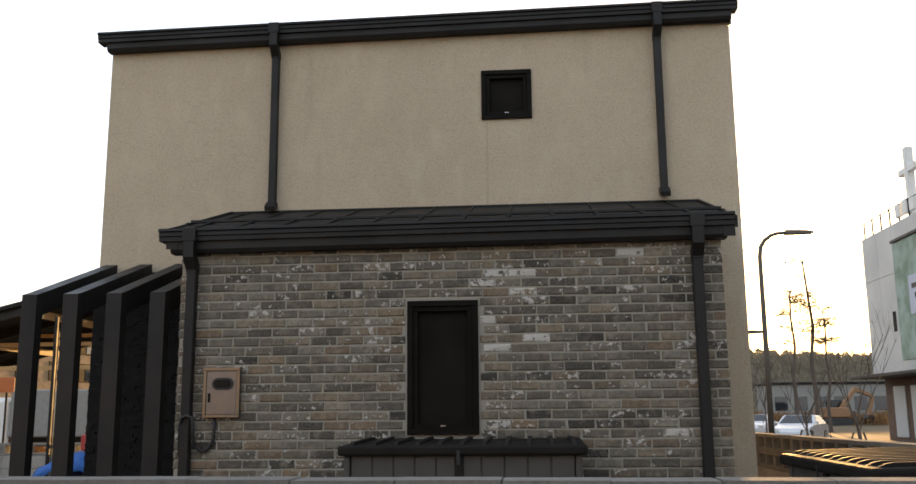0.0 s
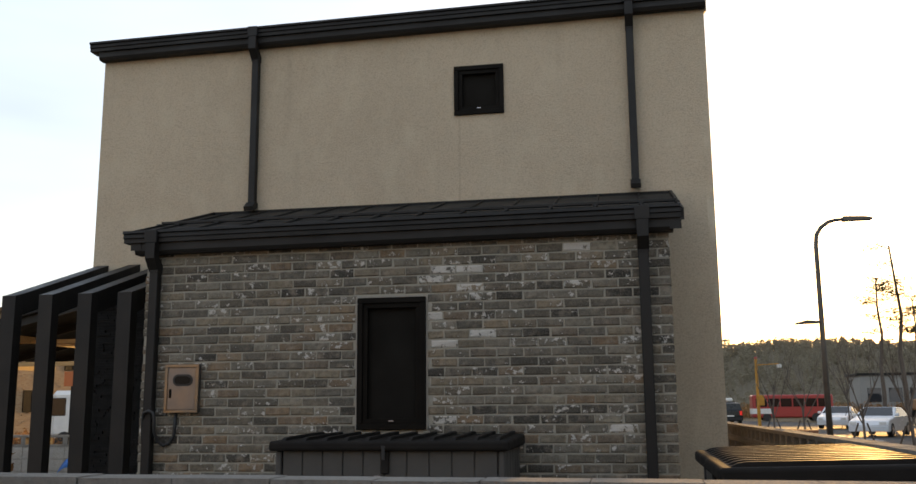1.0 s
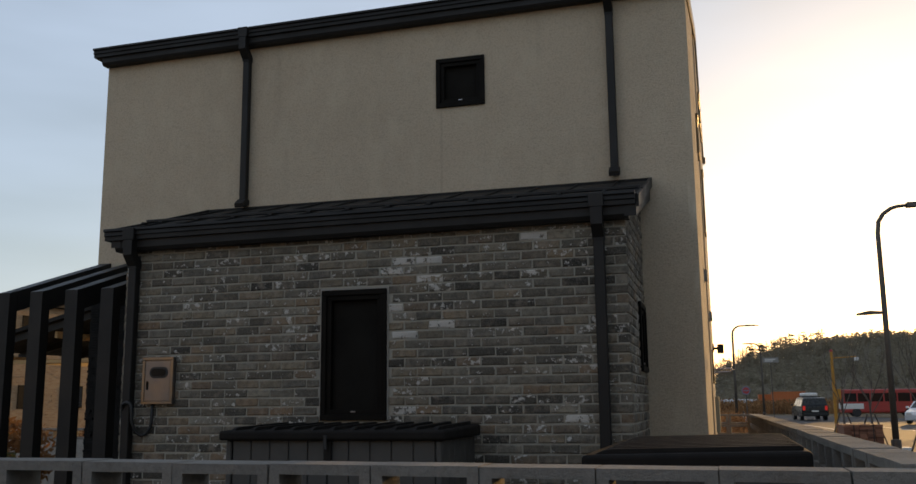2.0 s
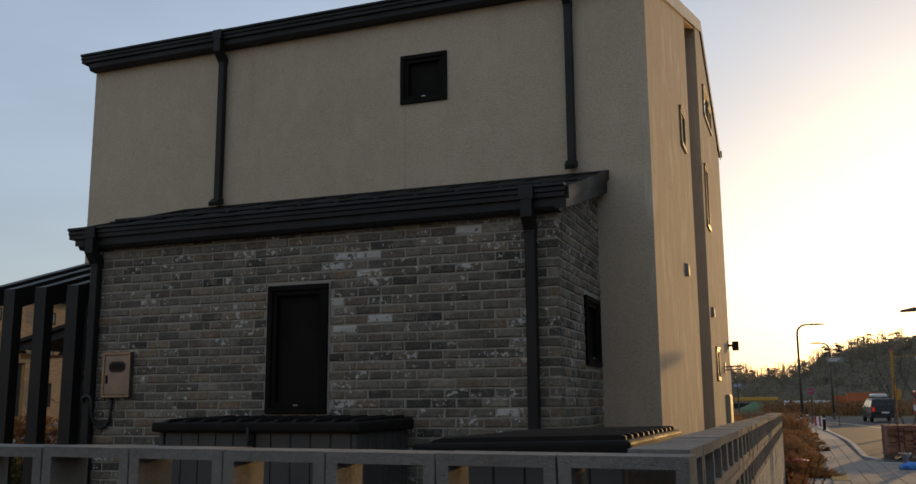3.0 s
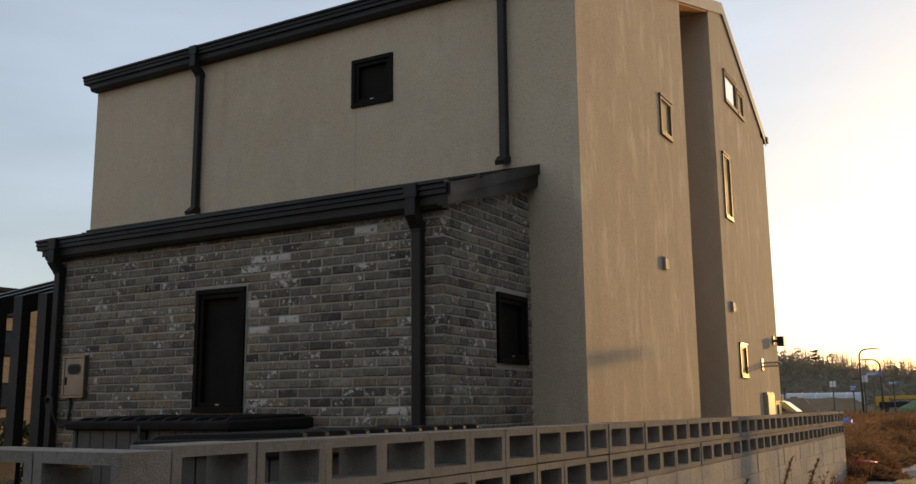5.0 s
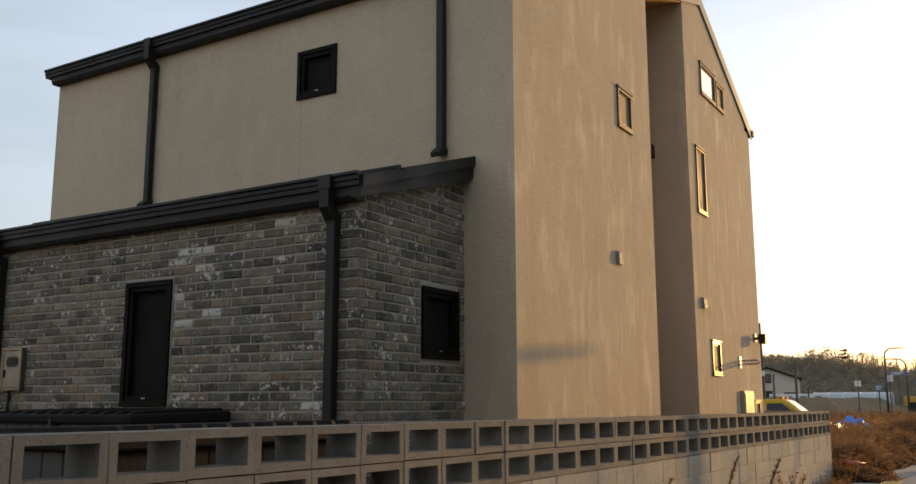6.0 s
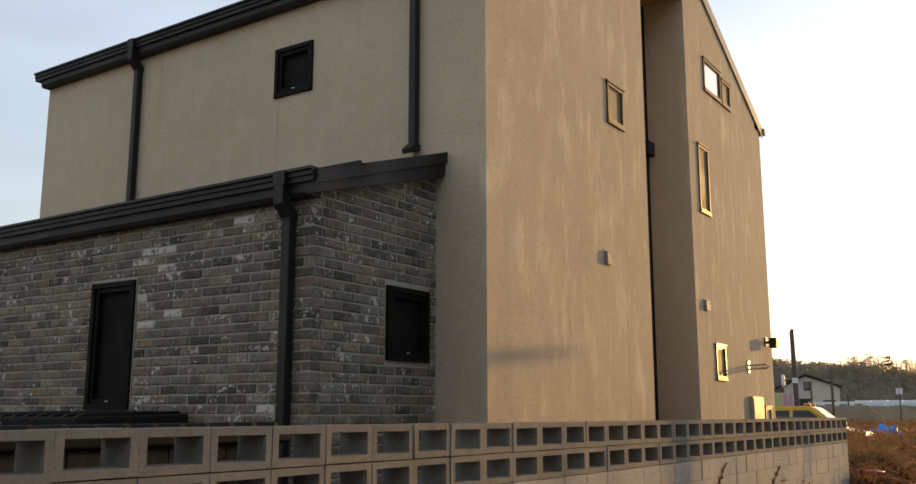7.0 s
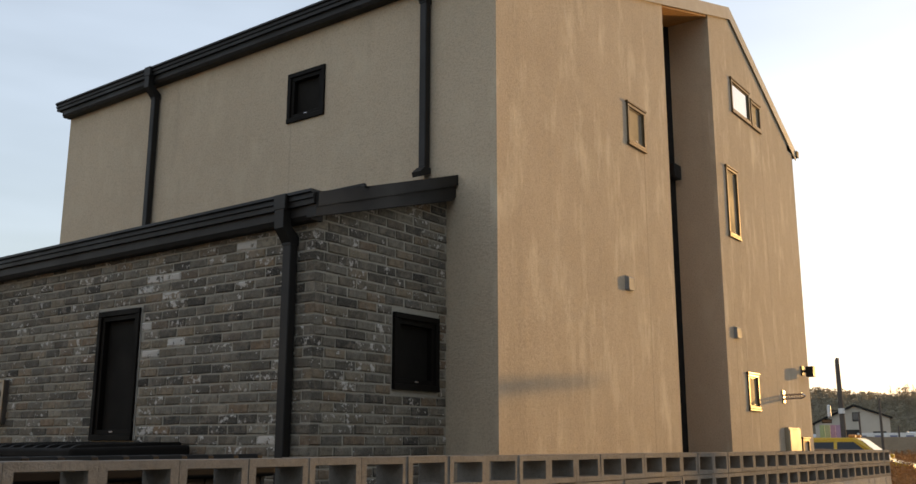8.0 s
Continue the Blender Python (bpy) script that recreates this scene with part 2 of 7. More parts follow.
def wood(name, a, b, axis=(1.0, 14.0, 14.0), rough=0.6):
    k = Nodes(name, rough, 0.0, 0.4)
    grain, wide = k.noise(3.0, 6.0, 0.6, axis), k.noise(2.0, 3.0)
    col = k.mix(k.ramp(grain, (0.35, 0.0), (0.7, 1.0)), a, b)
    col = k.mix(k.ramp(wide, (0.4, 0.0), (0.8, 0.35)), col, tuple(c * 0.6 for c in b))
    return k.done(col, None, grain, 0.25, 0.003)


def soil(name, stops, scale=1.2, fine=26.0, rough=0.95, bump=0.6, dist=0.03):
    k = Nodes(name, rough, 0.0, 0.2)
    wide, mid, grit = k.noise(scale * 0.12, 5.0, 0.6), k.noise(scale, 6.0, 0.65), k.noise(fine, 4.0, 0.7)
    col = k.mix(k.ramp(mid, (0.3, 0.0), (0.7, 1.0)), stops[0], stops[1])
    col = k.mix(k.ramp(wide, (0.4, 0.0), (0.65, 0.6)), col, stops[2])
    col = k.mix(k.ramp(grit, (0.45, 0.0), (0.75, 0.45)), col, tuple(c * 0.55 for c in stops[0]))
    return k.done(col, None, k.calc("ADD", mid, grit), bump, dist)


def leafy(name, a, b, c):
    k = Nodes(name, 0.9, 0.0, 0.15)
    r, wide = k.rand(), k.noise(0.25, 3.0)
    col = k.mix(k.ramp(r, (0.1, 0.0), (0.9, 1.0)), a, b)
    col = k.mix(k.ramp(wide, (0.4, 0.0), (0.7, 0.7)), col, c)
    k.done(col)
    # thin leaves let some light through
    thin, both = k.put("ShaderNodeBsdfTranslucent"), k.put("ShaderNodeMixShader", Fac=0.4)
    k.link(col, thin.inputs["Color"])
    k.link(k.b.outputs["BSDF"], both.inputs[1])
    k.link(thin.outputs["BSDF"], both.inputs[2])
    k.link(both.outputs["Shader"], k.t.nodes["Material Output"].inputs["Surface"])
    return k.m


def glow(name, colour, strength):
    k = Nodes(name, 0.3)
    k.b.inputs["Emission Color"].default_value = (*colour, 1)
    k.b.inputs["Emission Strength"].default_value = strength
    return k.done(colour)


STUCCO = stucco()
BRICK = brick_mat("old_grey_brick", 0.10)
BRICK_WHITE = brick_mat("lime_stained_brick", 0.285)
BRICK_JOINT = concrete("pale_brick_joint", (0.365, 0.335, 0.276), (0.32, 0.294, 0.241))
MORTAR = concrete("mortar", (0.36, 0.33, 0.285), (0.315, 0.288, 0.248))
BLOCK = block_mat(gain=1.16)
BLOCK_SOLID = block_mat("smooth_cement_block", 2.05)
STEEL_DARK = plain("charcoal_painted_steel", (0.0155, 0.0135, 0.012), (0.012, 0.0105, 0.0092), 0.55, 0.0, 3.0, 80.0, 0.08, 0.3)
PIPE = plain("charcoal_downpipe", (0.015, 0.013, 0.0113), (0.0115, 0.010, 0.009), 0.55, 0.0, 3.0, 80.0, 0.06, 0.3)
ROOF_METAL = plain("dark_roof_sheet", (0.017, 0.0155, 0.014), (0.013, 0.012, 0.011), 0.62, 0.0, 2.5, 60.0, 0.10, 0.18)
FRAME = plain("black_window_frame", (0.009, 0.0072, 0.0055), (0.0065, 0.0052, 0.004), 0.6, 0.0, 5.0, 90.0, 0.05, 0.08)
# lit copies of FRAME and SCREEN, with the sun's gold put into the colour
BRONZE_SUNLIT = plain("satin_bronze_window_frame", (0.15, 0.098, 0.046), (0.12, 0.078, 0.037), 0.42, 0.6, 5.0, 90.0, 0.05)
SCREEN_SUNLIT = plain("dusty_fly_screen", (0.20, 0.155, 0.095), (0.14, 0.11, 0.07), 0.7, 0.0, 4.0, 400.0, 0.2)
GLASS = glass_mat()
SCREEN = plain("fly_screen", (0.010, 0.0082, 0.006), (0.0075, 0.0062, 0.0046), 0.8, 0.0, 4.0, 400.0, 0.2, 0.15)
LID = plain("charcoal_plastic_lid", (0.021, 0.0185, 0.0165), (0.016, 0.0142, 0.013), 0.56, 0.0, 5.0, 130.0, 0.15, 0.10)
# reflects less than LID, so the gaps between the ribs stay dark
LID_TOP = plain("dusty_charcoal_plastic", (0.022, 0.0195, 0.0175), (0.017, 0.0152, 0.014), 0.62, 0.0, 5.0, 130.0, 0.2, 0.03)
BOX_PLASTIC = plain("taupe_plastic_boards", (0.062, 0.057, 0.051), (0.052, 0.048, 0.043), 0.55, 0.0, 5.0, 130.0, 0.2)
STAINLESS = plain("brushed_stainless", (0.45, 0.405, 0.40), (0.40, 0.36, 0.35), 0.30, 1.0, 8.0, 200.0, 0.05)
RUBBER = plain("black_rubber", (0.018, 0.018, 0.018), (0.012, 0.012, 0.012), 0.6)
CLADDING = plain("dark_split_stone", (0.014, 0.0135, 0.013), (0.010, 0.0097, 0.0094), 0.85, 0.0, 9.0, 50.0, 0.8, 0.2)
RIM_BRONZE = plain("warm_steel_rim", (0.24, 0.195, 0.15), (0.21, 0.168, 0.13), 0.36, 1.0, 8.0, 200.0, 0.05)
TAN_METAL = plain("tan_roof_trim", (0.40, 0.32, 0.22), (0.34, 0.27, 0.185), 0.5, 0.0, 3.0, 60.0, 0.08)
SOFFIT = wood("cedar_soffit", (0.47, 0.22, 0.065), (0.34, 0.15, 0.043), (14.0, 1.0, 14.0))
VENT_METAL = plain("grey_vent_metal", (0.27, 0.26, 0.24), (0.23, 0.22, 0.205), 0.65, 0.0, spec=0.25)
MIRROR_GLASS = plain("reflective_coated_glass", (0.60, 0.63, 0.66), (0.56, 0.59, 0.62), 0.04, 0.9, 2.0, 20.0, 0.0)
WHITE_METAL = plain("white_enamel", (0.72, 0.70, 0.66), (0.64, 0.62, 0.58), 0.4)

import collections

# ---- ground ----
YARD_SOIL = soil("trampled_yard_soil", ((0.20, 0.165, 0.125), (0.16, 0.13, 0.10), (0.23, 0.19, 0.14)), 1.5, 30.0)
FIELD_SOIL = soil("dry_field_soil", ((0.17, 0.125, 0.075), (0.12, 0.085, 0.05), (0.20, 0.15, 0.09)), 0.8, 12.0, bump=0.9, dist=0.08)
ASPHALT = soil("asphalt", ((0.055, 0.053, 0.052), (0.045, 0.043, 0.042), (0.065, 0.062, 0.060)), 0.9, 120.0, 0.82, 0.35, 0.008)


def ground_sheet():
    bm = bmesh.new()
    xs = [-900, -300, -100, -40] + [-20 + 2 * i for i in range(41)] + [80, 140, 300, 900]
    ys = [-300, -100, -40] + [-20 + 2.5 * i for i in range(49)] + [130, 200, 400, 900, 1600]
    grid = [[bm.verts.new((x, y, -0.04 + 0.025 * noise.noise((x * 0.3, y * 0.3, 0)))) for x in xs] for y in ys]
    for j in range(len(ys) - 1):
        for i in range(len(xs) - 1):
            bm.faces.new((grid[j][i], grid[j][i + 1], grid[j + 1][i + 1], grid[j + 1][i]))
    return setting("ground", bm, FIELD_SOIL, "dry brown earth of open building plots", "ground", True)


ground_sheet()
LAND = pose(0.1, 0.45, 0, 0, 0, 0.36) @ Matrix.Diagonal((0.955, 0.955, 0.93, 1))      # how the street and the plots behind the house lie

# ---- house ----
HX0, HX1, HY0, HY1 = -4.727, 1.871, 9.53, 18.25
RIDGE_Y, RIDGE_Z, EAVE_Z, BACK_Z = 15.55, 7.33, 5.50, 5.97
REC0, REC1, REC_X = 13.19, 14.74, 1.30           # the tall recess in the long side wall
T = 0.25
house = thing("house", "two-storey house in beige stucco with a grey brick side wing", "house", pose(0, 0, 0))


def wall_top(y):
    return EAVE_Z + (RIDGE_Z - EAVE_Z) * (y - HY0) / (RIDGE_Y - HY0) if y <= RIDGE_Y else RIDGE_Z + (BACK_Z - RIDGE_Z) * (y - RIDGE_Y) / (HY1 - RIDGE_Y)


def pierced(bm, axis, near, far, a0, a1, z0, z1, holes):
    """A wall slab between near and far along axis, with rectangular holes (a, b, low, high) through it."""
    cuts = sorted({a0, a1} | {h[0] for h in holes} | {h[1] for h in holes})
    rises = sorted({z0} | {h[2] for h in holes} | {h[3] for h in holes}) + [None]
    for u, v in zip(cuts, cuts[1:]):
        for lo, hi in zip(rises, rises[1:]):
            if any(h[0] <= u + 1e-6 and h[1] >= v - 1e-6 and h[2] <= lo + 1e-6 and hi is not None and h[3] >= hi - 1e-6 for h in holes):
                continue
            tu, tv = (z1(u), z1(v)) if callable(z1) else (z1, z1)
            if hi is None:
                hi = max(tu, tv) + 1.0
            # the cell, cut off along the sloping top
            cell, kept = [(u, lo), (v, lo), (v, hi), (u, hi)], []
            over = [q - (tu + (tv - tu) * (p - u) / (v - u)) for p, q in cell]
            for i in range(4):
                j = (i + 1) % 4
                if over[i] <= 1e-9:
                    kept.append(cell[i])
                if (over[i] <= 1e-9) != (over[j] <= 1e-9):
                    f = over[i] / (over[i] - over[j])
                    kept.append((cell[i][0] + (cell[j][0] - cell[i][0]) * f, cell[i][1] + (cell[j][1] - cell[i][1]) * f))
            if len(kept) > 2:
                prism(bm, kept, axis, near, far)
    bmesh.ops.remove_doubles(bm, verts=bm.verts[:], dist=1e-5)
    bm.verts.index_update()
    inside = collections.Counter(frozenset(v.index for v in f.verts) for f in bm.faces)
    bmesh.ops.delete(bm, geom=[f for f in bm.faces if inside[frozenset(v.index for v in f.verts)] > 1], context="FACES")
    bmesh.ops.recalc_face_normals(bm, faces=bm.faces[:])


UPPER_WIN = (-0.702, -0.178, 4.537, 5.070)
SIDE_WINS = {"s1": (12.085, 12.52, 4.54, 4.987), "s2": (15.065, 15.483, 4.054, 4.99), "s4": (15.47, 16.22, 5.91, 6.375),
             "s5": (16.275, 16.68, 5.91, 6.30), "s3": (15.425, 15.838, 1.791, 2.241)}

bm = bmesh.new()
pierced(bm, "y", HY0, HY0 + T, HX0, HX1, 0.0, EAVE_Z, [UPPER_WIN])
part("front_wall", bm, STUCCO, house)
bm = bmesh.new()
pierced(bm, "x", HX1 - T, HX1, HY0 + T, REC0, 0.0, wall_top, [SIDE_WINS["s1"]])
part("side_wall", bm, STUCCO, house)
bm = bmesh.new()
cut = [SIDE_WINS[n] for n in ("s2", "s3", "s4", "s5")]
pierced(bm, "x", HX1 - T, HX1, REC1, RIDGE_Y, 0.0, wall_top, [(max(a, REC1), min(b, RIDGE_Y), c, d) for a, b, c, d in cut if a < RIDGE_Y])
pierced(bm, "x", HX1 - T, HX1, RIDGE_Y, HY1 - T, 0.0, wall_top, [(max(a, RIDGE_Y), b, c, d) for a, b, c, d in cut if b > RIDGE_Y])
part("side_wall", bm, STUCCO, house)
bm = bmesh.new()
prism(bm, [(REC_X, 0), (HX1 - T, 0), (HX1 - T, wall_top(REC0 - T)), (REC_X, wall_top(REC0 - T))], "y", REC0 - T, REC0)
prism(bm, [(REC_X, 0), (HX1 - T, 0), (HX1 - T, wall_top(REC1)), (REC_X, wall_top(REC1))], "y", REC1, REC1 + T)
part("recess_wall", bm, STUCCO, house)
bm = bmesh.new()
prism(bm, [(REC0, 0), (REC1, 0), (REC1, wall_top(REC1)), (REC0, wall_top(REC0))], "x", REC_X - T, REC_X)
recess_back = part("recess_back", bm, CLADDING, house, "charcoal panel at the back of the recess")
# small dark box on the recess back, standing for a bracket
bm = bmesh.new()
box(bm, REC_X, REC_X + 0.12, REC1 - 0.30, REC1 - 0.08, 4.78, 4.97, 0.006)
part("lamp_box", bm, STEEL_DARK, recess_back)
bm = bmesh.new()
prism(bm, [(HY0 + T, 0), (HY1 - T, 0), (HY1 - T, wall_top(HY1 - T)), (RIDGE_Y, RIDGE_Z), (HY0 + T, wall_top(HY0 + T))], "x", HX0, HX0 + T)
part("far_side_wall", bm, STUCCO, house)
bm = bmesh.new()
box(bm, HX0, HX1, HY1 - T, HY1, 0, BACK_Z)
part("back_wall", bm, STUCCO, house)
bm = bmesh.new()
box(bm, HX0 + T, REC_X - T, HY0 + T, HY1 - T, 2.80, 3.0)
part("inner_floor", bm, STUCCO, house)

# roof: two unequal slopes, with a tan edge trim along the gable
bm = bmesh.new()
prism(bm, [(HY0 - 0.06, wall_top(HY0) - 0.018), (RIDGE_Y, RIDGE_Z + 0.004), (HY1 + 0.10, BACK_Z - 0.045), (HY1 + 0.10, BACK_Z + 0.085),
           (RIDGE_Y, RIDGE_Z + 0.14), (HY0 - 0.06, wall_top(HY0) + 0.115)], "x", HX0 - 0.03, HX1 + 0.012)
part("roof", bm, ROOF_METAL, house, "dark metal pitched roof")
bm = bmesh.new()
prism(bm, [(HY0 + 0.0, EAVE_Z - 0.03), (RIDGE_Y, RIDGE_Z - 0.03), (HY1 + 0.12, BACK_Z - 0.085), (HY1 + 0.12, BACK_Z + 0.095),
           (RIDGE_Y, RIDGE_Z + 0.155), (HY0 + 0.0, EAVE_Z + 0.135)], "x", HX1 + 0.014, HX1 + 0.028)
part("gable_trim", bm, TAN_METAL, house, "tan folded metal verge trim")
bm = bmesh.new()
box(bm, HX0, HX1 + 0.05, HY1 + 0.125, HY1 + 0.22, BACK_Z - 0.02, BACK_Z + 0.085)
part("rear_gutter", bm, STEEL_DARK, house)
# boarded soffit over the recess
boards = 10
for i in range(boards):
    bm = bmesh.new()
    a, b = REC0 + (REC1 - REC0) * i / boards, REC0 + (REC1 - REC0) * (i + 1) / boards - 0.008
    prism(bm, [(a, wall_top(a) - 0.05), (b, wall_top(b) - 0.05), (b, wall_top(b) - 0.025), (a, wall_top(a) - 0.025)], "x", REC_X, HX1 - 0.01)
    part("soffit_board", bm, SOFFIT, house)


def window_unit(parent, axis, face, a0, a1, z0, z1, out, screen=True, hood=False, catch=True, metal=None, mesh=None):
    """A dark window in a wall whose outer face lies at `face`; out is the way that the wall faces (+1 or -1) along axis."""
    def slab(bm, u0, u1, lo, hi, d0, d1, bevel=0.004):
        d0, d1 = sorted((face + out * d0, face + out * d1))
        if axis == "y":
            box(bm, u0, u1, d0, d1, lo, hi, bevel)
        else:
            box(bm, d0, d1, u0, u1, lo, hi, bevel)

    metal, mesh = metal or FRAME, mesh or SCREEN
    w = 0.048 if mesh is SCREEN else 0.034
    bm = bmesh.new()
    slab(bm, a0, a1, z1 - w, z1, -0.09, 0.022)
    slab(bm, a0, a1, z0, z0 + w, -0.09, 0.026)
    slab(bm, a0, a0 + w, z0 + w, z1 - w, -0.09, 0.022)
    slab(bm, a1 - w, a1, z0 + w, z1 - w, -0.09, 0.022)
    win = part("window", bm, metal, parent, "dark metal framed window")
    s = 0.040 if mesh is SCREEN else 0.018
    bm = bmesh.new()
    slab(bm, a0 + w, a1 - w, z1 - w - s, z1 - w, -0.07, 0.004, 0.003)
    slab(bm, a0 + w, a1 - w, z0 + w, z0 + w + s, -0.07, 0.004, 0.003)
    slab(bm, a0 + w, a0 + w + s, z0 + w + s, z1 - w - s, -0.07, 0.004, 0.003)
    slab(bm, a1 - w - s, a1 - w, z0 + w + s, z1 - w - s, -0.07, 0.004, 0.003)
    part("sash", bm, metal, win)
    bm = bmesh.new()
    back = -0.050 if mesh is SCREEN else -0.008
    slab(bm, a0 + w + s, a1 - w - s, z0 + w + s, z1 - w - s, back - 0.005, back + 0.005, 0.0)
    part("pane", bm, mesh if screen else MIRROR_GLASS, win, "dark fly screen" if screen else "clear pane reflecting the sky")
    if catch:
        bm = bmesh.new()
        c = (a0 + a1) / 2
        slab(bm, c - 0.022, c + 0.022, z0 + w + 0.014, z0 + w + 0.028, 0.004, 0.014, 0.004)
        part("catch", bm, STAINLESS, win, "small metal catch")
    if hood:
        bm = bmesh.new()
        slab(bm, a0 - 0.025, a1 + 0.025, z1 + 0.002, z1 + 0.026, -0.01, 0.034, 0.004)
        part("hood", bm, metal, win, "projecting metal hood")
        bm = bmesh.new()
        slab(bm, a0 - 0.012, a1 + 0.012, z0 - 0.028, z0 - 0.002, -0.01, 0.030, 0.004)
        part("sill", bm, metal, win, "projecting metal sill")
    return win


window_unit(house, "y", HY0, *UPPER_WIN, -1)
for n in ("s1", "s2", "s3", "s5"):
    window_unit(house, "x", HX1, *SIDE_WINS[n], 1, hood=True, metal=BRONZE_SUNLIT, mesh=SCREEN_SUNLIT)
window_unit(house, "x", HX1, *SIDE_WINS["s4"], 1, screen=False, catch=False, hood=True, metal=BRONZE_SUNLIT, mesh=SCREEN_SUNLIT)

# dark sheets behind the panes stand in for unlit rooms
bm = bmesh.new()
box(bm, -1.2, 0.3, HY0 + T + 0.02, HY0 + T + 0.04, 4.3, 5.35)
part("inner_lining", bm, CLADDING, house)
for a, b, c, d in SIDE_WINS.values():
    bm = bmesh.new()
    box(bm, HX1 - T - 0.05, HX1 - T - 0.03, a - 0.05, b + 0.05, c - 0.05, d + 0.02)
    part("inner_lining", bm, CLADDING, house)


def gutter(parent, x0, x1, y, z_top, rise, front=0.13, h1=0.105, h2=0.10, back=None):
    """A stepped box gutter: an upper trough with a rolled lip and a lower fascia set back under it."""
    def run(bm, u0, u1, outline):
        vs0 = [bm.verts.new((u0, p, q + rise * (u0 - x0) / (x1 - x0))) for p, q in outline]
        vs1 = [bm.verts.new((u1, p, q + rise * (u1 - x0) / (x1 - x0))) for p, q in outline]
        n = len(outline)
        bm.faces.new(vs0)
        bm.faces.new(vs1[::-1])
        for i in range(n):
            bm.faces.new((vs0[i], vs1[i], vs1[(i + 1) % n], vs0[(i + 1) % n]))
        bmesh.ops.recalc_face_normals(bm, faces=bm.faces[:])
    b = back
    bm = bmesh.new()
    z = z_top
    run(bm, x0, x1, [(y, z), (y - 0.004, z - 0.022), (y + 0.016, z - 0.030), (y + 0.012, z - 0.062), (y + 0.026, z - 0.070), (y + 0.026, z - h1),
                     (b, z - h1), (b, z)])
    g = part("gutter", bm, STEEL_DARK, parent, "charcoal stepped box gutter")
    bm = bmesh.new()
    run(bm, x0 + 0.09, x1 - 0.06, [(y + 0.055, z - h1 - 0.002), (y + 0.055, z - h1 - h2 + 0.03), (y + 0.075, z - h1 - h2), (b, z - h1 - h2), (b, z - h1 - 0.002)])
    part("fascia", bm, STEEL_DARK, g)
    return g


def downpipe(parent, x0, x1, y_wall, z_top, z_bottom, y_gutter, shoe=True):
    """A square downpipe: a hopper over the gutter, a bent neck back to the wall, a long leg and a shoe."""
    w = x1 - x0
    c = (x0 + x1) / 2
    bm = bmesh.new()
    y1 = y_wall - 0.012
    y0 = y1 - 0.075
    box(bm, x0, x1, y0, y1, z_bottom + (0.05 if shoe else 0), z_top - 0.345, 0.006)
    pipe = part("downpipe", bm, PIPE, parent, "charcoal square downpipe")
    # the outlet runs down the front of the gutter, then turns back under it to the wall
    bm = bmesh.new()
    prism(bm, [(y_gutter - 0.018, z_top - 0.010), (y_gutter - 0.018, z_top - 0.255), (y0 - 0.006, z_top - 0.350), (y0 - 0.006, z_top - 0.365),
               (y1 + 0.002, z_top - 0.365), (y1 + 0.002, z_top - 0.300), (y_gutter + 0.060, z_top - 0.222), (y_gutter + 0.060, z_top - 0.10), (y_gutter + 0.012, z_top - 0.010)],
          "x", x0 - 0.004, x1 + 0.004)
    part("hopper", bm, PIPE, pipe)
    bm = bmesh.new()
    box(bm, x0 - 0.018, x1 + 0.018, y_gutter - 0.022, y_gutter + 0.010, z_top - 0.118, z_top - 0.004, 0.004)
    part("bracket", bm, PIPE, pipe)
    if shoe:
        bm = bmesh.new()
        prism(bm, [(y1, z_bottom + 0.075), (y1, z_bottom + 0.02), (y0 - 0.06, z_bottom - 0.03), (y0 - 0.075, z_bottom + 0.012), (y0, z_bottom + 0.075)], "x", x0 - 0.012, x1 + 0.012)
        part("shoe", bm, PIPE, pipe)
    return pipe


gutter(house, -4.832, 1.942, 9.36, 5.618, 0.075, h2=0.092, back=HY0 - 0.004)
downpipe(house, -2.925, -2.851, HY0, 5.642, 3.63, 9.36)
downpipe(house, 1.087, 1.161, HY0, 5.686, 3.67, 9.36)

# ---- brick side wing ----
WX0, WX1, WY0, WY1 = -3.215, 1.348, 7.94, HY0
WING_WIN = (-1.254, -0.664, 1.368, 2.463)
WING_SIDE_WIN = (8.825, 9.41, 1.760, 2.368)
WZ = 2.895                       # where the brickwork of the front ends under the fascia
DEEP = 0.007                     # how far the mortar lies behind the bricks


def wing_top(y):
    return 3.03 + 0.296 * (y - WY0)


bm = bmesh.new()
pierced(bm, "y", WY0 + DEEP, WY0 + 0.22, WX0 + DEEP, WX1 - DEEP, 0.0, WZ + 0.10, [WING_WIN])
wing_front = part("wing_front_wall", bm, BRICK_JOINT, house, "wall of old grey-brown bricks with white lime stains")
bm = bmesh.new()
pierced(bm, "x", WX1 - 0.22, WX1 - DEEP, WY0 + 0.222, WY1 - 0.002, 0.0, wing_top, [WING_SIDE_WIN])
wing_side = part("wing_side_wall", bm, BRICK_JOINT, house, "grey brick end wall under a sloping eave")
bm = bmesh.new()
prism(bm, [(WY0 + 0.222, 0), (WY1 - 0.002, 0), (WY1 - 0.002, wing_top(WY1)), (WY0 + 0.222, wing_top(WY0 + 0.222))], "x", WX0 + DEEP, WX0 + 0.22)
wing_left = part("wing_entrance_wall", bm, BRICK_JOINT, house, "grey brick end wall beside the entrance")
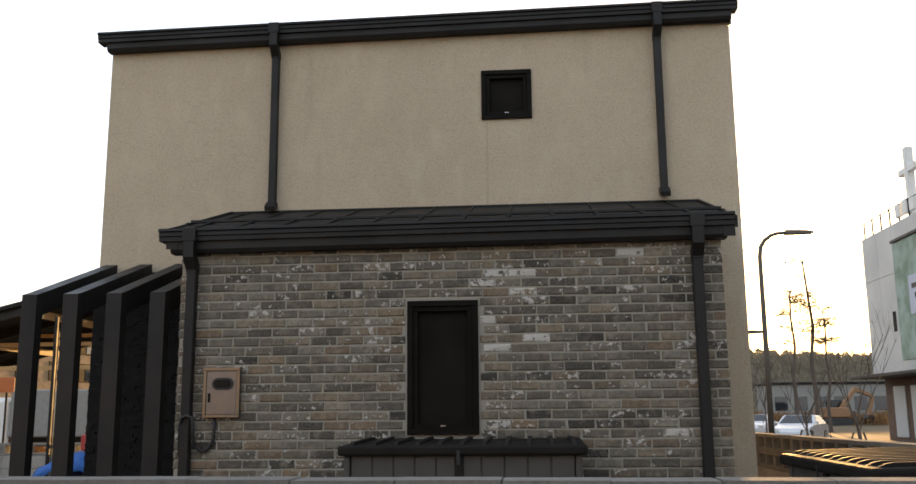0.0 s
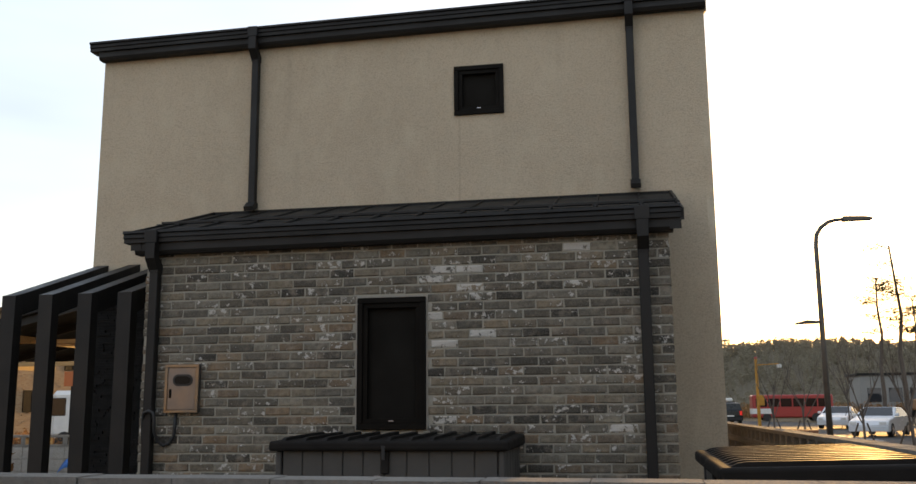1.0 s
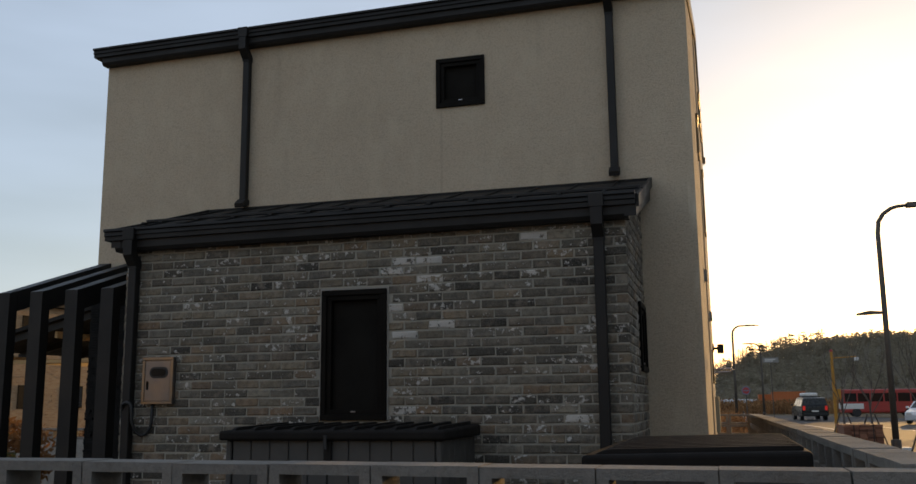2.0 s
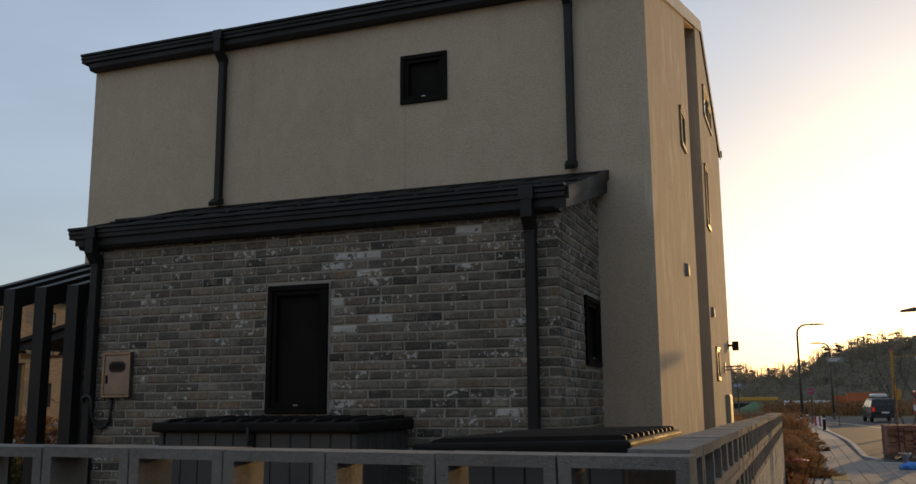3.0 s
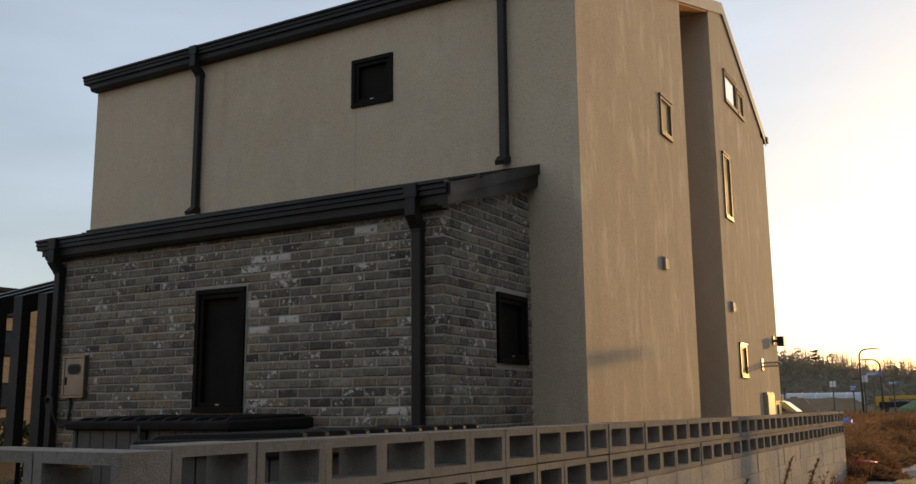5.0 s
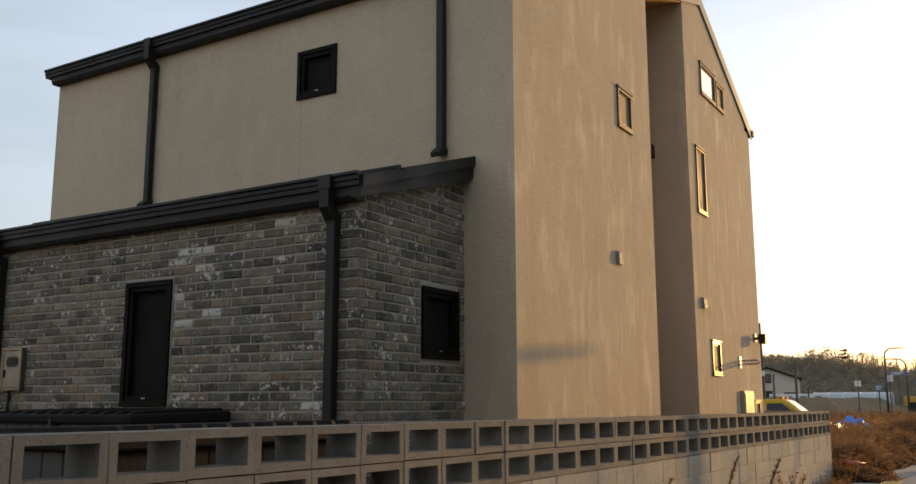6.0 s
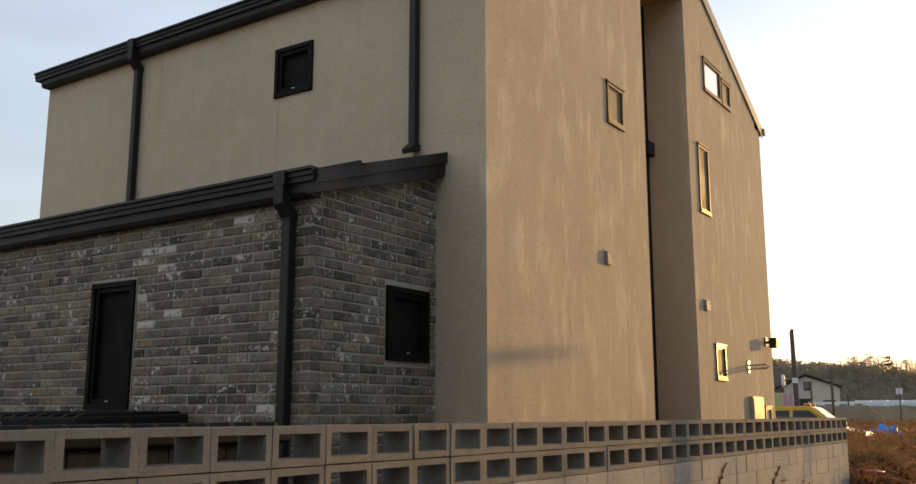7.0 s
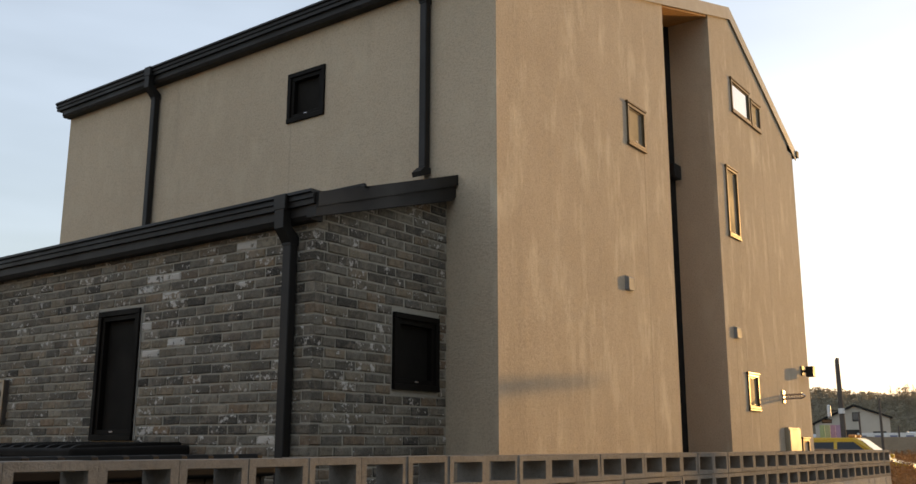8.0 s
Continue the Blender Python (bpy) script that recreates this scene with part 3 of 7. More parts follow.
window_unit(house, "y", WY0, *WING_WIN, -1)
window_unit(house, "x", WX1, *WING_SIDE_WIN, 1)
bm = bmesh.new()
for a, b, c, d in (WING_WIN,):
    box(bm, a - 0.016, a - 0.001, WY0 - 0.002, WY0 + 0.03, c, d + 0.015)
    box(bm, b + 0.001, b + 0.016, WY0 - 0.002, WY0 + 0.03, c, d + 0.015)
    box(bm, a - 0.001, b + 0.001, WY0 - 0.002, WY0 + 0.03, d + 0.001, d + 0.015)
part("window_joint", bm, MORTAR, house, "pale sealant joint round the window")
# dark sheets behind the wing windows, again in place of unlit rooms
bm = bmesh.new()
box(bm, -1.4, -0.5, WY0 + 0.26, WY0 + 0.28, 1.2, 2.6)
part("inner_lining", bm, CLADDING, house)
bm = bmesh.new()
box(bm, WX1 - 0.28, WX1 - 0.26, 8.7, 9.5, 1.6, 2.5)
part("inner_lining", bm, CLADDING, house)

# wing roof with standing seams
RX0, RX1 = -3.335, 1.462
RY0 = 7.80


def roof_z(y, x):
    return 3.085 + 0.302 * (y - RY0)


bm = bmesh.new()
for y0, y1 in ((RY0 + 0.03, WY1 - 0.003),):
    lo = [bm.verts.new((x, y, roof_z(y, x) - 0.05)) for x, y in ((RX0, y0), (RX1, y0), (RX1, y1), (RX0, y1))]
    hi = [bm.verts.new((x, y, roof_z(y, x))) for x, y in ((RX0, y0), (RX1, y0), (RX1, y1), (RX0, y1))]
    bm.faces.new(lo[::-1])
    bm.faces.new(hi)
    for i in range(4):
        bm.faces.new((lo[i], lo[(i + 1) % 4], hi[(i + 1) % 4], hi[i]))
wing_roof = part("wing_roof", bm, ROOF_METAL, house, "lean-to roof of dark standing-seam sheet")
SEAM_X = [RX0 + 0.012] + [-3.133 + 0.389 * i for i in range(12)] + [RX1 - 0.012]
for x in SEAM_X:
    bm = bmesh.new()
    vs = []
    for y in (RY0 + 0.032, WY1 - 0.02):
        z = roof_z(y, x)
        vs.append([bm.verts.new(p) for p in ((x - 0.010, y, z - 0.004), (x + 0.010, y, z - 0.004), (x + 0.007, y, z + 0.017), (x - 0.007, y, z + 0.017))])
    bm.faces.new(vs[0])
    bm.faces.new(vs[1][::-1])
    for k in range(4):
        bm.faces.new((vs[0][k], vs[1][k], vs[1][(k + 1) % 4], vs[0][(k + 1) % 4]))
    bmesh.ops.recalc_face_normals(bm, faces=bm.faces[:])
    part("standing_seam", bm, ROOF_METAL, wing_roof)
# flashing where the roof meets the stucco
bm = bmesh.new()
box(bm, RX0, RX1, WY1 - 0.030, WY1 - 0.003, roof_z(WY1, 0) - 0.05, roof_z(WY1, RX0) + 0.018)
part("flashing", bm, ROOF_METAL, wing_roof)
for x0, x1 in ((WX1 + 0.004, RX1 - 0.016), (RX0 + 0.016, WX0 - 0.004)):
    bm = bmesh.new()
    prism(bm, [(RY0 + 0.035, roof_z(RY0, 0) - 0.150), (WY1 - 0.030, roof_z(WY1, 0) - 0.205), (WY1 - 0.004, roof_z(WY1, 0) - 0.170), (WY1 - 0.004, roof_z(WY1, 0) - 0.052), (RY0 + 0.035, roof_z(RY0 + 0.035, 0) - 0.052)], "x", x0, x1)
    rake = part("rake_board", bm, STEEL_DARK, wing_roof, "charcoal folded rake board")
    bm = bmesh.new()
    a, b = (x1 + 0.001, x1 + 0.024) if x0 > 0 else (x0 - 0.024, x0 - 0.001)
    prism(bm, [(RY0 + 0.035, roof_z(RY0 + 0.035, 0) - 0.090), (WY1 - 0.004, roof_z(WY1, 0) - 0.070), (WY1 - 0.004, roof_z(WY1, 0) + 0.026), (RY0 + 0.035, roof_z(RY0 + 0.035, 0) + 0.010)], "x", a, b)
    part("drip_lip", bm, STEEL_DARK, rake)
gutter(house, -3.374, 1.442, 7.785, 3.105, 0.026, back=WY0 + 0.03)
downpipe(house, -3.138, -3.058, WY0, 3.108, 0.05, 7.785, shoe=False)
downpipe(house, 1.097, 1.181, WY0, 3.130, 0.05, 7.785, shoe=False)

# snow guard: a flat bar across the seams, held by clamps
GUARD_Y = 8.34
bm = bmesh.new()
box(bm, -3.305, 1.446, GUARD_Y - 0.006, GUARD_Y + 0.030, roof_z(GUARD_Y, 0) + 0.020, roof_z(GUARD_Y, 0) + 0.045, 0.003)
guard = part("snow_guard", bm, STEEL_DARK, wing_roof, "charcoal snow guard bar across the seams")
for x in SEAM_X:
    bm = bmesh.new()
    box(bm, x - 0.020, x + 0.020, GUARD_Y - 0.030, GUARD_Y + 0.035, roof_z(GUARD_Y, 0) - 0.003, roof_z(GUARD_Y, 0) + 0.0195, 0.003)
    part("clamp", bm, STEEL_DARK, guard)
# dark split-stone wall at the entrance
bm = bmesh.new()
box(bm, HX0 - 0.004, WX0, HY0 - 0.06, HY0 - 0.002, 0.0, 3.0)
entrance = part("entrance_wall", bm, CLADDING, house, "charcoal split-stone facing at the entrance")
rng = random.Random(5)
bm = bmesh.new()
for r in range(104):
    z = 0.02 + r * 0.0285
    x = HX0
    while x < WX0 - 0.02:
        w = min(rng.uniform(0.05, 0.24), WX0 - x)
        d = rng.uniform(0.008, 0.030)
        box(bm, x + 0.002, x + w - 0.002, HY0 - 0.061 - d, HY0 - 0.0615, z, z + 0.0265)
        x += w
tagged(part("stonework", bm, CLADDING, entrance, "thin split stones in courses"), kind="stuff")


# fittings on the long side wall
def vent_hood(y, z, w=0.13, h=0.135):
    bm = bmesh.new()
    prism(bm, [(HX1 + 0.002, z), (HX1 + 0.042, z - 0.006), (HX1 + 0.042, z + h - 0.02), (HX1 + 0.030, z + h), (HX1 + 0.002, z + h)], "y", y, y + w)
    v = part("vent_hood", bm, VENT_METAL, house, "small brushed metal wall vent")
    bm = bmesh.new()
    box(bm, HX1 + 0.0, HX1 + 0.008, y - 0.012, y + w + 0.012, z - 0.012, z + h + 0.012)
    part("back_plate", bm, VENT_METAL, v)


vent_hood(11.915, 2.905)
vent_hood(15.05, 2.69, 0.15)
bm = bmesh.new()
box(bm, HX1 + 0.075, HX1 + 0.185, 17.84, 17.96, 2.33, 2.49, 0.008)
wall_lamp = part("wall_lamp", bm, STEEL_DARK, house, "black up-and-down wall lamp")
bm = bmesh.new()
box(bm, HX1, HX1 + 0.075, 17.88, 17.92, 2.40, 2.44)
box(bm, HX1, HX1 + 0.02, 17.85, 17.97, 2.36, 2.50)
part("arm", bm, STEEL_DARK, wall_lamp)
bm = bmesh.new()
for dz in (0.0, 0.055):
    rod(bm, (HX1, 16.90, 1.965 + dz), (HX1 + 0.27, 16.90, 1.975 + dz), 0.013, seg=8)
for i in range(7):
    u = HX1 + 0.04 + i * 0.034
    rod(bm, (u, 16.90, 1.965), (u, 16.90, 2.035), 0.006, seg=6)
tube(bm, [(HX1 + 0.265, 16.90, 1.975), (HX1 + 0.31, 16.90, 2.003), (HX1 + 0.265, 16.90, 2.030)], 0.013)
bar = part("wall_bracket", bm, STAINLESS, house, "projecting stainless bar bracket")
bm = bmesh.new()
box(bm, HX1 + 0.001, HX1 + 0.018, 16.85, 16.95, 1.905, 2.09, 0.004)
part("wall_plate", bm, STAINLESS, bar)
bm = bmesh.new()
box(bm, HX1 + 0.001, HX1 + 0.06, 16.86, 17.42, 0.98, 1.57, 0.006)
cupboard = part("service_cupboard", bm, plain("cream_steel", (0.40, 0.32, 0.21), (0.36, 0.29, 0.19), 0.5), house, "cream metal service cupboard")
bm = bmesh.new()
box(bm, HX1 + 0.061, HX1 + 0.068, 16.89, 17.39, 1.01, 1.54, 0.003)
part("door", bm, cupboard.data.materials[0], cupboard)
window_unit(house, "x", HX1, 17.64, 17.98, 1.05, 1.41, 1, hood=True, metal=BRONZE_SUNLIT, mesh=SCREEN_SUNLIT)


# gas meter cabinet with its hose
METER_STEEL = plain("dull_brushed_steel", (0.215, 0.195, 0.185), (0.175, 0.158, 0.15), 0.36, 0.9, 8.0, 200.0, 0.05)
meter = thing("meter_cabinet", "stainless gas meter cabinet hung on the brick wall", "meter box", pose(-2.808, WY0 + 0.095, 1.520))
bm = bmesh.new()
box(bm, -0.154, 0.154, -0.135, -0.085, 0.0, 0.41, 0.004)
part("body", bm, METER_STEEL, meter)
bm = bmesh.new()
for x0, x1, z0, z1 in ((-0.157, 0.157, 0.385, 0.412), (-0.157, 0.157, -0.002, 0.022), (-0.157, -0.128, 0.022, 0.385), (0.128, 0.157, 0.022, 0.385)):
    box(bm, x0, x1, -0.150, -0.1355, z0, z1, 0.003)
part("rim", bm, RIM_BRONZE, meter, "warm polished steel rim")
bm = bmesh.new()
box(bm, -0.127, 0.127, -0.145, -0.136, 0.026, 0.380, 0.003)
mdoor = part("door", bm, METER_STEEL, meter)


def stadium(w, h, n=10):
    r = h / 2
    pts = [(w / 2 - r + r * math.cos(a), r * math.sin(a)) for a in (math.pi * (i / n - 0.5) for i in range(n + 1))]
    return pts + [(-p, -q) for p, q in pts]


bm = bmesh.new()
prism(bm, [(p + 0.012, q + 0.275) for p, q in stadium(0.185, 0.100)], "y", -0.150, -0.1455)
part("window_seal", bm, RUBBER, mdoor, "black oval window seal")
bm = bmesh.new()
prism(bm, [(p + 0.012, q + 0.275) for p, q in stadium(0.150, 0.068)], "y", -0.1535, -0.1502)
part("sight_glass", bm, glass_mat("meter_glass", (0.006, 0.006, 0.006), 0.3, 0.15), mdoor)
bm = bmesh.new()
box(bm, -0.112, -0.090, -0.152, -0.1455, 0.125, 0.200, 0.003)
part("latch", bm, FRAME, mdoor)
bm = bmesh.new()
tube(bm, [(-0.06, -0.115, 0.005), (-0.06, -0.115, -0.13), (-0.07, -0.115, -0.20), (-0.11, -0.115, -0.26), (-0.16, -0.12, -0.275), (-0.20, -0.15, -0.24), (-0.212, -0.19, -0.15), (-0.212, -0.20, -0.04),
          (-0.225, -0.20, 0.002), (-0.265, -0.205, 0.018), (-0.31, -0.20, 0.0), (-0.335, -0.16, -0.08), (-0.340, -0.13, -0.30)], 0.014, 10)
part("hose", bm, RUBBER, meter, "black looped gas hose", True)

# ---- entrance pergola ----
pergola = thing("pergola", "charcoal steel pergola of posts and sloping beams at the entrance", "pergola", pose(0, 0, 0))
for x in (-4.638, -4.266, -3.876, -3.488):
    bm = bmesh.new()
    prism(bm, [(7.95, 0.0), (8.06, 0.0), (8.06, 2.617), (7.95, 2.585)], "x", x, x + 0.135)
    post = part("post", bm, STEEL_DARK, pergola)
    bm = bmesh.new()
    prism(bm, [(8.062, 2.618 - 0.20), (9.465, 3.085 - 0.20), (9.465, 3.085), (8.062, 2.618)], "x", x, x + 0.135)
    part("beam", bm, STEEL_DARK, pergola)


# ---- storage boxes ----
BACK_BOARD = wood("brown_grained_boards", (0.16, 0.098, 0.052), (0.095, 0.058, 0.032), (14.0, 14.0, 0.8), 0.55)

def storage_box(label, m):
    """A garden store 1.76 wide and 1.10 deep: boarded walls, two doors, a sloping ribbed lid hinged at the back."""
    root = thing("storage_box", label, "storage box", m, "storage boxes")
    W, D, HF = 1.68, 0.92, 1.238

    def boarded(name, x0, x1, y0, y1, z1, n, along, skin):
        """A panel with upright boards on its outer face; skin: how far the panel lies behind the boards."""
        bm = bmesh.new()
        if along == "x":
            box(bm, x0, x1, y0 + skin, y1, 0.03, z1)
        else:
            box(bm, x0 + max(skin, 0), x1 + min(skin, 0), y0, y1, 0.03, z1)
        panel = part(name, bm, BOX_PLASTIC, root)
        for i in range(n):
            bm = bmesh.new()
            if along == "x":
                a, b = x0 + (x1 - x0) * i / n, x0 + (x1 - x0) * (i + 1) / n
                box(bm, a + 0.004, b - 0.004, y0, y0 + skin - 0.001, 0.03, z1, 0.003)
            else:
                a, b = y0 + (y1 - y0) * i / n, y0 + (y1 - y0) * (i + 1) / n
                box(bm, x0 if skin > 0 else x1 + skin + 0.001, x0 + skin - 0.001 if skin > 0 else x1, a + 0.004, b - 0.004, 0.03, z1, 0.003)
            part("board", bm, BOX_PLASTIC, panel)

    boarded("left_door", -W / 2 + 0.05, -0.03, -D / 2 + 0.02, -D / 2 + 0.05, HF, 5, "x", 0.012)
    boarded("right_door", -0.025, W / 2 - 0.05, -D / 2 + 0.02, -D / 2 + 0.05, HF, 5, "x", 0.012)
    boarded("left_side", -W / 2 + 0.002, -W / 2 + 0.03, -D / 2 + 0.05, D / 2, HF, 6, "y", 0.012)
    boarded("right_side", W / 2 - 0.03, W / 2 - 0.002, -D / 2 + 0.05, D / 2, HF, 6, "y", -0.012)
    bm = bmesh.new()
    box(bm, -W / 2 + 0.03, W / 2 - 0.03, D / 2 - 0.03, D / 2 - 0.013, 0.03, HF)
    back = part("back", bm, BACK_BOARD, root)
    for i in range(9):
        bm = bmesh.new()
        a = -W / 2 + 0.03 + (W - 0.06) * i / 9
        box(bm, a + 0.004, a + (W - 0.06) / 9 - 0.004, D / 2 - 0.012, D / 2, 0.03, HF, 0.003)
        part("board", bm, BACK_BOARD, back)
    bm = bmesh.new()
    for s in (-1, 1):
        box(bm, s * (W / 2 - 0.022) - 0.022, s * (W / 2 - 0.022) + 0.022, -D / 2 + 0.008, -D / 2 + 0.055, 0.0, HF, 0.008)
    box(bm, -W / 2 + 0.04, W / 2 - 0.04, -D / 2 + 0.03, D / 2 - 0.03, 0.0, 0.03)
    part("base", bm, BOX_PLASTIC, root)
    # lid: rounded slab that rises a little to the back, with low ribs
    L, B, RIM, RISE = W / 2 + 0.04, D / 2 + 0.04, 0.070, 0.022

    def top(y):
        return HF + RIM + RISE * (y + B) / (2 * B)
    bm = bmesh.new()
    for v in box(bm, -L, L, -B, B, HF, HF + RIM):
        if v.co.z > HF + 0.01:
            v.co.z = top(v.co.y)
    bmesh.ops.bevel(bm, geom=bm.edges[:], offset=0.020, segments=3, affect="EDGES", profile=0.5)
    lid = part("lid", bm, LID_TOP, root, "charcoal ribbed lid with a rounded rim")
    for i in range(11):
        x = -L + 0.09 + (2 * L - 0.18) * i / 10
        bm = bmesh.new()
        prism(bm, [(-B + 0.045, top(-B + 0.045) - 0.004), (B - 0.03, top(B - 0.03) - 0.004), (B - 0.032, top(B - 0.032) + 0.016), (B - 0.05, top(B - 0.05) + 0.023),
                   (-B + 0.13, top(-B + 0.13) + 0.023), (-B + 0.09, top(-B + 0.09) + 0.016)], "x", x - 0.017, x + 0.017)
        bmesh.ops.bevel(bm, geom=bm.edges[:], offset=0.003, segments=1, affect="EDGES")
        part("rib", bm, LID, lid)
    bm = bmesh.new()
    box(bm, -0.035, -0.005, -B - 0.006, -B + 0.10, HF + 0.02, HF + 0.036)
    box(bm, -0.032, -0.008, -B - 0.005, -B + 0.004, HF - 0.06, HF + 0.0205)
    part("hasp", bm, RUBBER, lid)
    bm = bmesh.new()
    box(bm, -0.050, 0.012, -D / 2 - 0.004, -D / 2 + 0.0195, HF - 0.16, HF - 0.002, 0.006)
    latch = part("latch", bm, LID, root)
    bm = bmesh.new()
    box(bm, -0.10, -0.055, -D / 2 + 0.008, -D / 2 + 0.0195, HF - 0.185, HF - 0.172, 0.003)
    part("keyhole_plate", bm, STAINLESS, root, "small brass hasp")
    return root


storage_box("taupe plastic garden store with dark lid under the window", pose(-0.727, 7.385, 0.006))
storage_box("taupe plastic garden store with dark lid by the block wall", pose(1.885, 5.795, -0.050, 0, 0, -90))

# ---- wall of cement blocks: open blocks on top of solid ones ----
BL, BH, BT, BJ = 0.3935, 0.20, 0.19, 0.006
FX, FY, FZ = 2.755, 3.65, 1.335        # outer faces and top
OPEN_ROWS, SOLID_ROWS = 2, 5


def open_block(length=BL, seed=0):
    """A block lying on its side, so that its one big hole shows."""
    g = random.Random(seed)
    bm = bmesh.new()
    l, h, t, w = length - BJ, BH - BJ, BT, 0.036
    j = [g.uniform(-0.004, 0.004) for _ in range(8)]
    outer = [(-l / 2 + j[0], 0), (l / 2 + j[1], 0), (l / 2 + j[2], h), (-l / 2 + j[3], h)]
    inner = [(-l / 2 + w + 0.004, w), (l / 2 - w - 0.004, w), (l / 2 - w - 0.004, h - w), (-l / 2 + w + 0.004, h - w)]
    deep = [(p * 0.955, h / 2 + (q - h / 2) * 0.90) for p, q in inner]
    fo = [bm.verts.new((p, 0, q)) for p, q in outer]
    bo = [bm.verts.new((p, t, q)) for p, q in outer]
    fi = [bm.verts.new((p, 0, q)) for p, q in inner]
    mi = [bm.verts.new((p, t / 2, q)) for p, q in deep]
    bi = [bm.verts.new((p, t, q)) for p, q in inner]
    for k in range(4):
        n = (k + 1) % 4
        bm.faces.new((fo[k], fo[n], fi[n], fi[k]))
        bm.faces.new((bo[n], bo[k], bi[k], bi[n]))
        bm.faces.new((fo[n], fo[k], bo[k], bo[n]))
        bm.faces.new((fi[k], fi[n], mi[n], mi[k]))
        bm.faces.new((mi[k], mi[n], bi[n], bi[k]))
    bmesh.ops.recalc_face_normals(bm, faces=bm.faces[:])
    return mesh_of("open_block", bm, BLOCK)


def solid_block(seed=0):
    g = random.Random(seed)
    bm = bmesh.new()
    l, h, t = BL - BJ, BH - BJ, BT - 0.004
    c = 0.004
    d = [g.uniform(-0.002, 0.002) for _ in range(4)]
    f = [bm.verts.new((x, 0.002 + dd, z)) for (x, z), dd in zip(((-l / 2 + c, c), (l / 2 - c, c), (l / 2 - c, h - c), (-l / 2 + c, h - c)), d)]
    e = [bm.verts.new((x, 0.002 + c, z)) for x, z in ((-l / 2, 0), (l / 2, 0), (l / 2, h), (-l / 2, h))]
    b = [bm.verts.new((x, t, z)) for x, z in ((-l / 2, 0), (l / 2, 0), (l / 2, h), (-l / 2, h))]
    bm.faces.new(f)
    bm.faces.new(b[::-1])
    for k in range(4):
        n = (k + 1) % 4
        bm.faces.new((f[n], f[k], e[k], e[n]))
        bm.faces.new((e[n], e[k], b[k], b[n]))
    bmesh.ops.recalc_face_normals(bm, faces=bm.faces[:])
    return mesh_of("block", bm, BLOCK_SOLID)


OPEN = [open_block(seed=i) for i in range(4)]
SOLID = [solid_block(seed=i) for i in range(4)]


def block_wall(label, start, way, count, lead, fall=0.0, pitch=BL):
    """A run of blocks from start along way (degrees); lead: how far the first joint lies from the start."""
    root = thing("block_wall", label, "garden wall", pose(start[0], start[1], start[2], 0, fall, way), "garden walls")
    g = random.Random(int(way) + 3)
    low = FZ - BH * (OPEN_ROWS + SOLID_ROWS)
    bm = bmesh.new()
    box(bm, 0.03, lead + count * pitch - 0.03, 0.012, BT - 0.014, low - 0.3, FZ - BH * OPEN_ROWS - 0.006)
    part("mortar_bed", bm, MORTAR, root)
    for r in range(OPEN_ROWS + SOLID_ROWS):
        z = FZ - BH * (r + 1)
        for i in range(count):
            me = (OPEN if r < OPEN_ROWS else SOLID)[g.randrange(4)]
            m = pose(lead + (i + 0.5) * pitch, g.uniform(-0.003, 0.003), z + g.uniform(-0.0015, 0.0015), g.uniform(-0.3, 0.3), g.uniform(-0.25, 0.25), g.uniform(-0.5, 0.5)) @ Matrix.Diagonal((pitch / BL, 1, 1, 1))
            piece("open_block" if r < OPEN_ROWS else "block", me, root, m)
    return root


block_wall("front garden wall of grey cement blocks, open on top", (-5.716, FY, -0.010), 0, 22, 0.0, 0.26, 0.3857)
block_wall("back garden wall of grey cement blocks, open on top", (2.452, 19.63, -0.086), 180, 12, 0.0, -0.6)
side = block_wall("side garden wall of grey cement blocks, open on top, catching the sun", (FX, FY + 0.002, -0.036), 90.39, 41, 0.21, 0.18, 0.3846)

# ---- pavement, road, kerbs ----
PAVER = concrete("grey_paver", (0.27, 0.245, 0.215), (0.22, 0.20, 0.175))
KERB = concrete("granite_kerb", (0.36, 0.34, 0.31), (0.30, 0.285, 0.26))
PAINT = plain("road_paint", (0.62, 0.60, 0.56), (0.5, 0.48, 0.45), 0.7)
bm = bmesh.new()
road_in = [(30.0, 25.6), (4.95, 25.6), (4.72, 27.5), (4.80, 33.0), (4.82, 38.0), (4.62, 46.0), (4.25, 55.0), (3.9, 66.0), (2.5, 82.0), (-2.0, 98.0), (-14.0, 112.0), (-40.0, 122.0)]
road_out = [(30.0, 60.0), (24.0, 64.0), (21.0, 72.0), (18.0, 82.0), (13.0, 96.0), (5.0, 110.0), (-10.0, 123.0), (-40.0, 135.0)]
ring = [bm.verts.new((x, y, 0.0)) for x, y in road_in + road_out[::-1]]
bm.faces.new(ring)
bmesh.ops.triangulate(bm, faces=bm.faces[:])
bmesh.ops.recalc_face_normals(bm, faces=bm.faces[:])
setting("road", bm, ASPHALT, "dark asphalt street curving away", "road").matrix_basis = LAND
bm = bmesh.new()
box(bm, -30, 30, -30, 3.4, -0.03, 0.0)
setting("road_front", bm, ASPHALT, "asphalt lane in front of the garden wall", "road")
bm = bmesh.new()
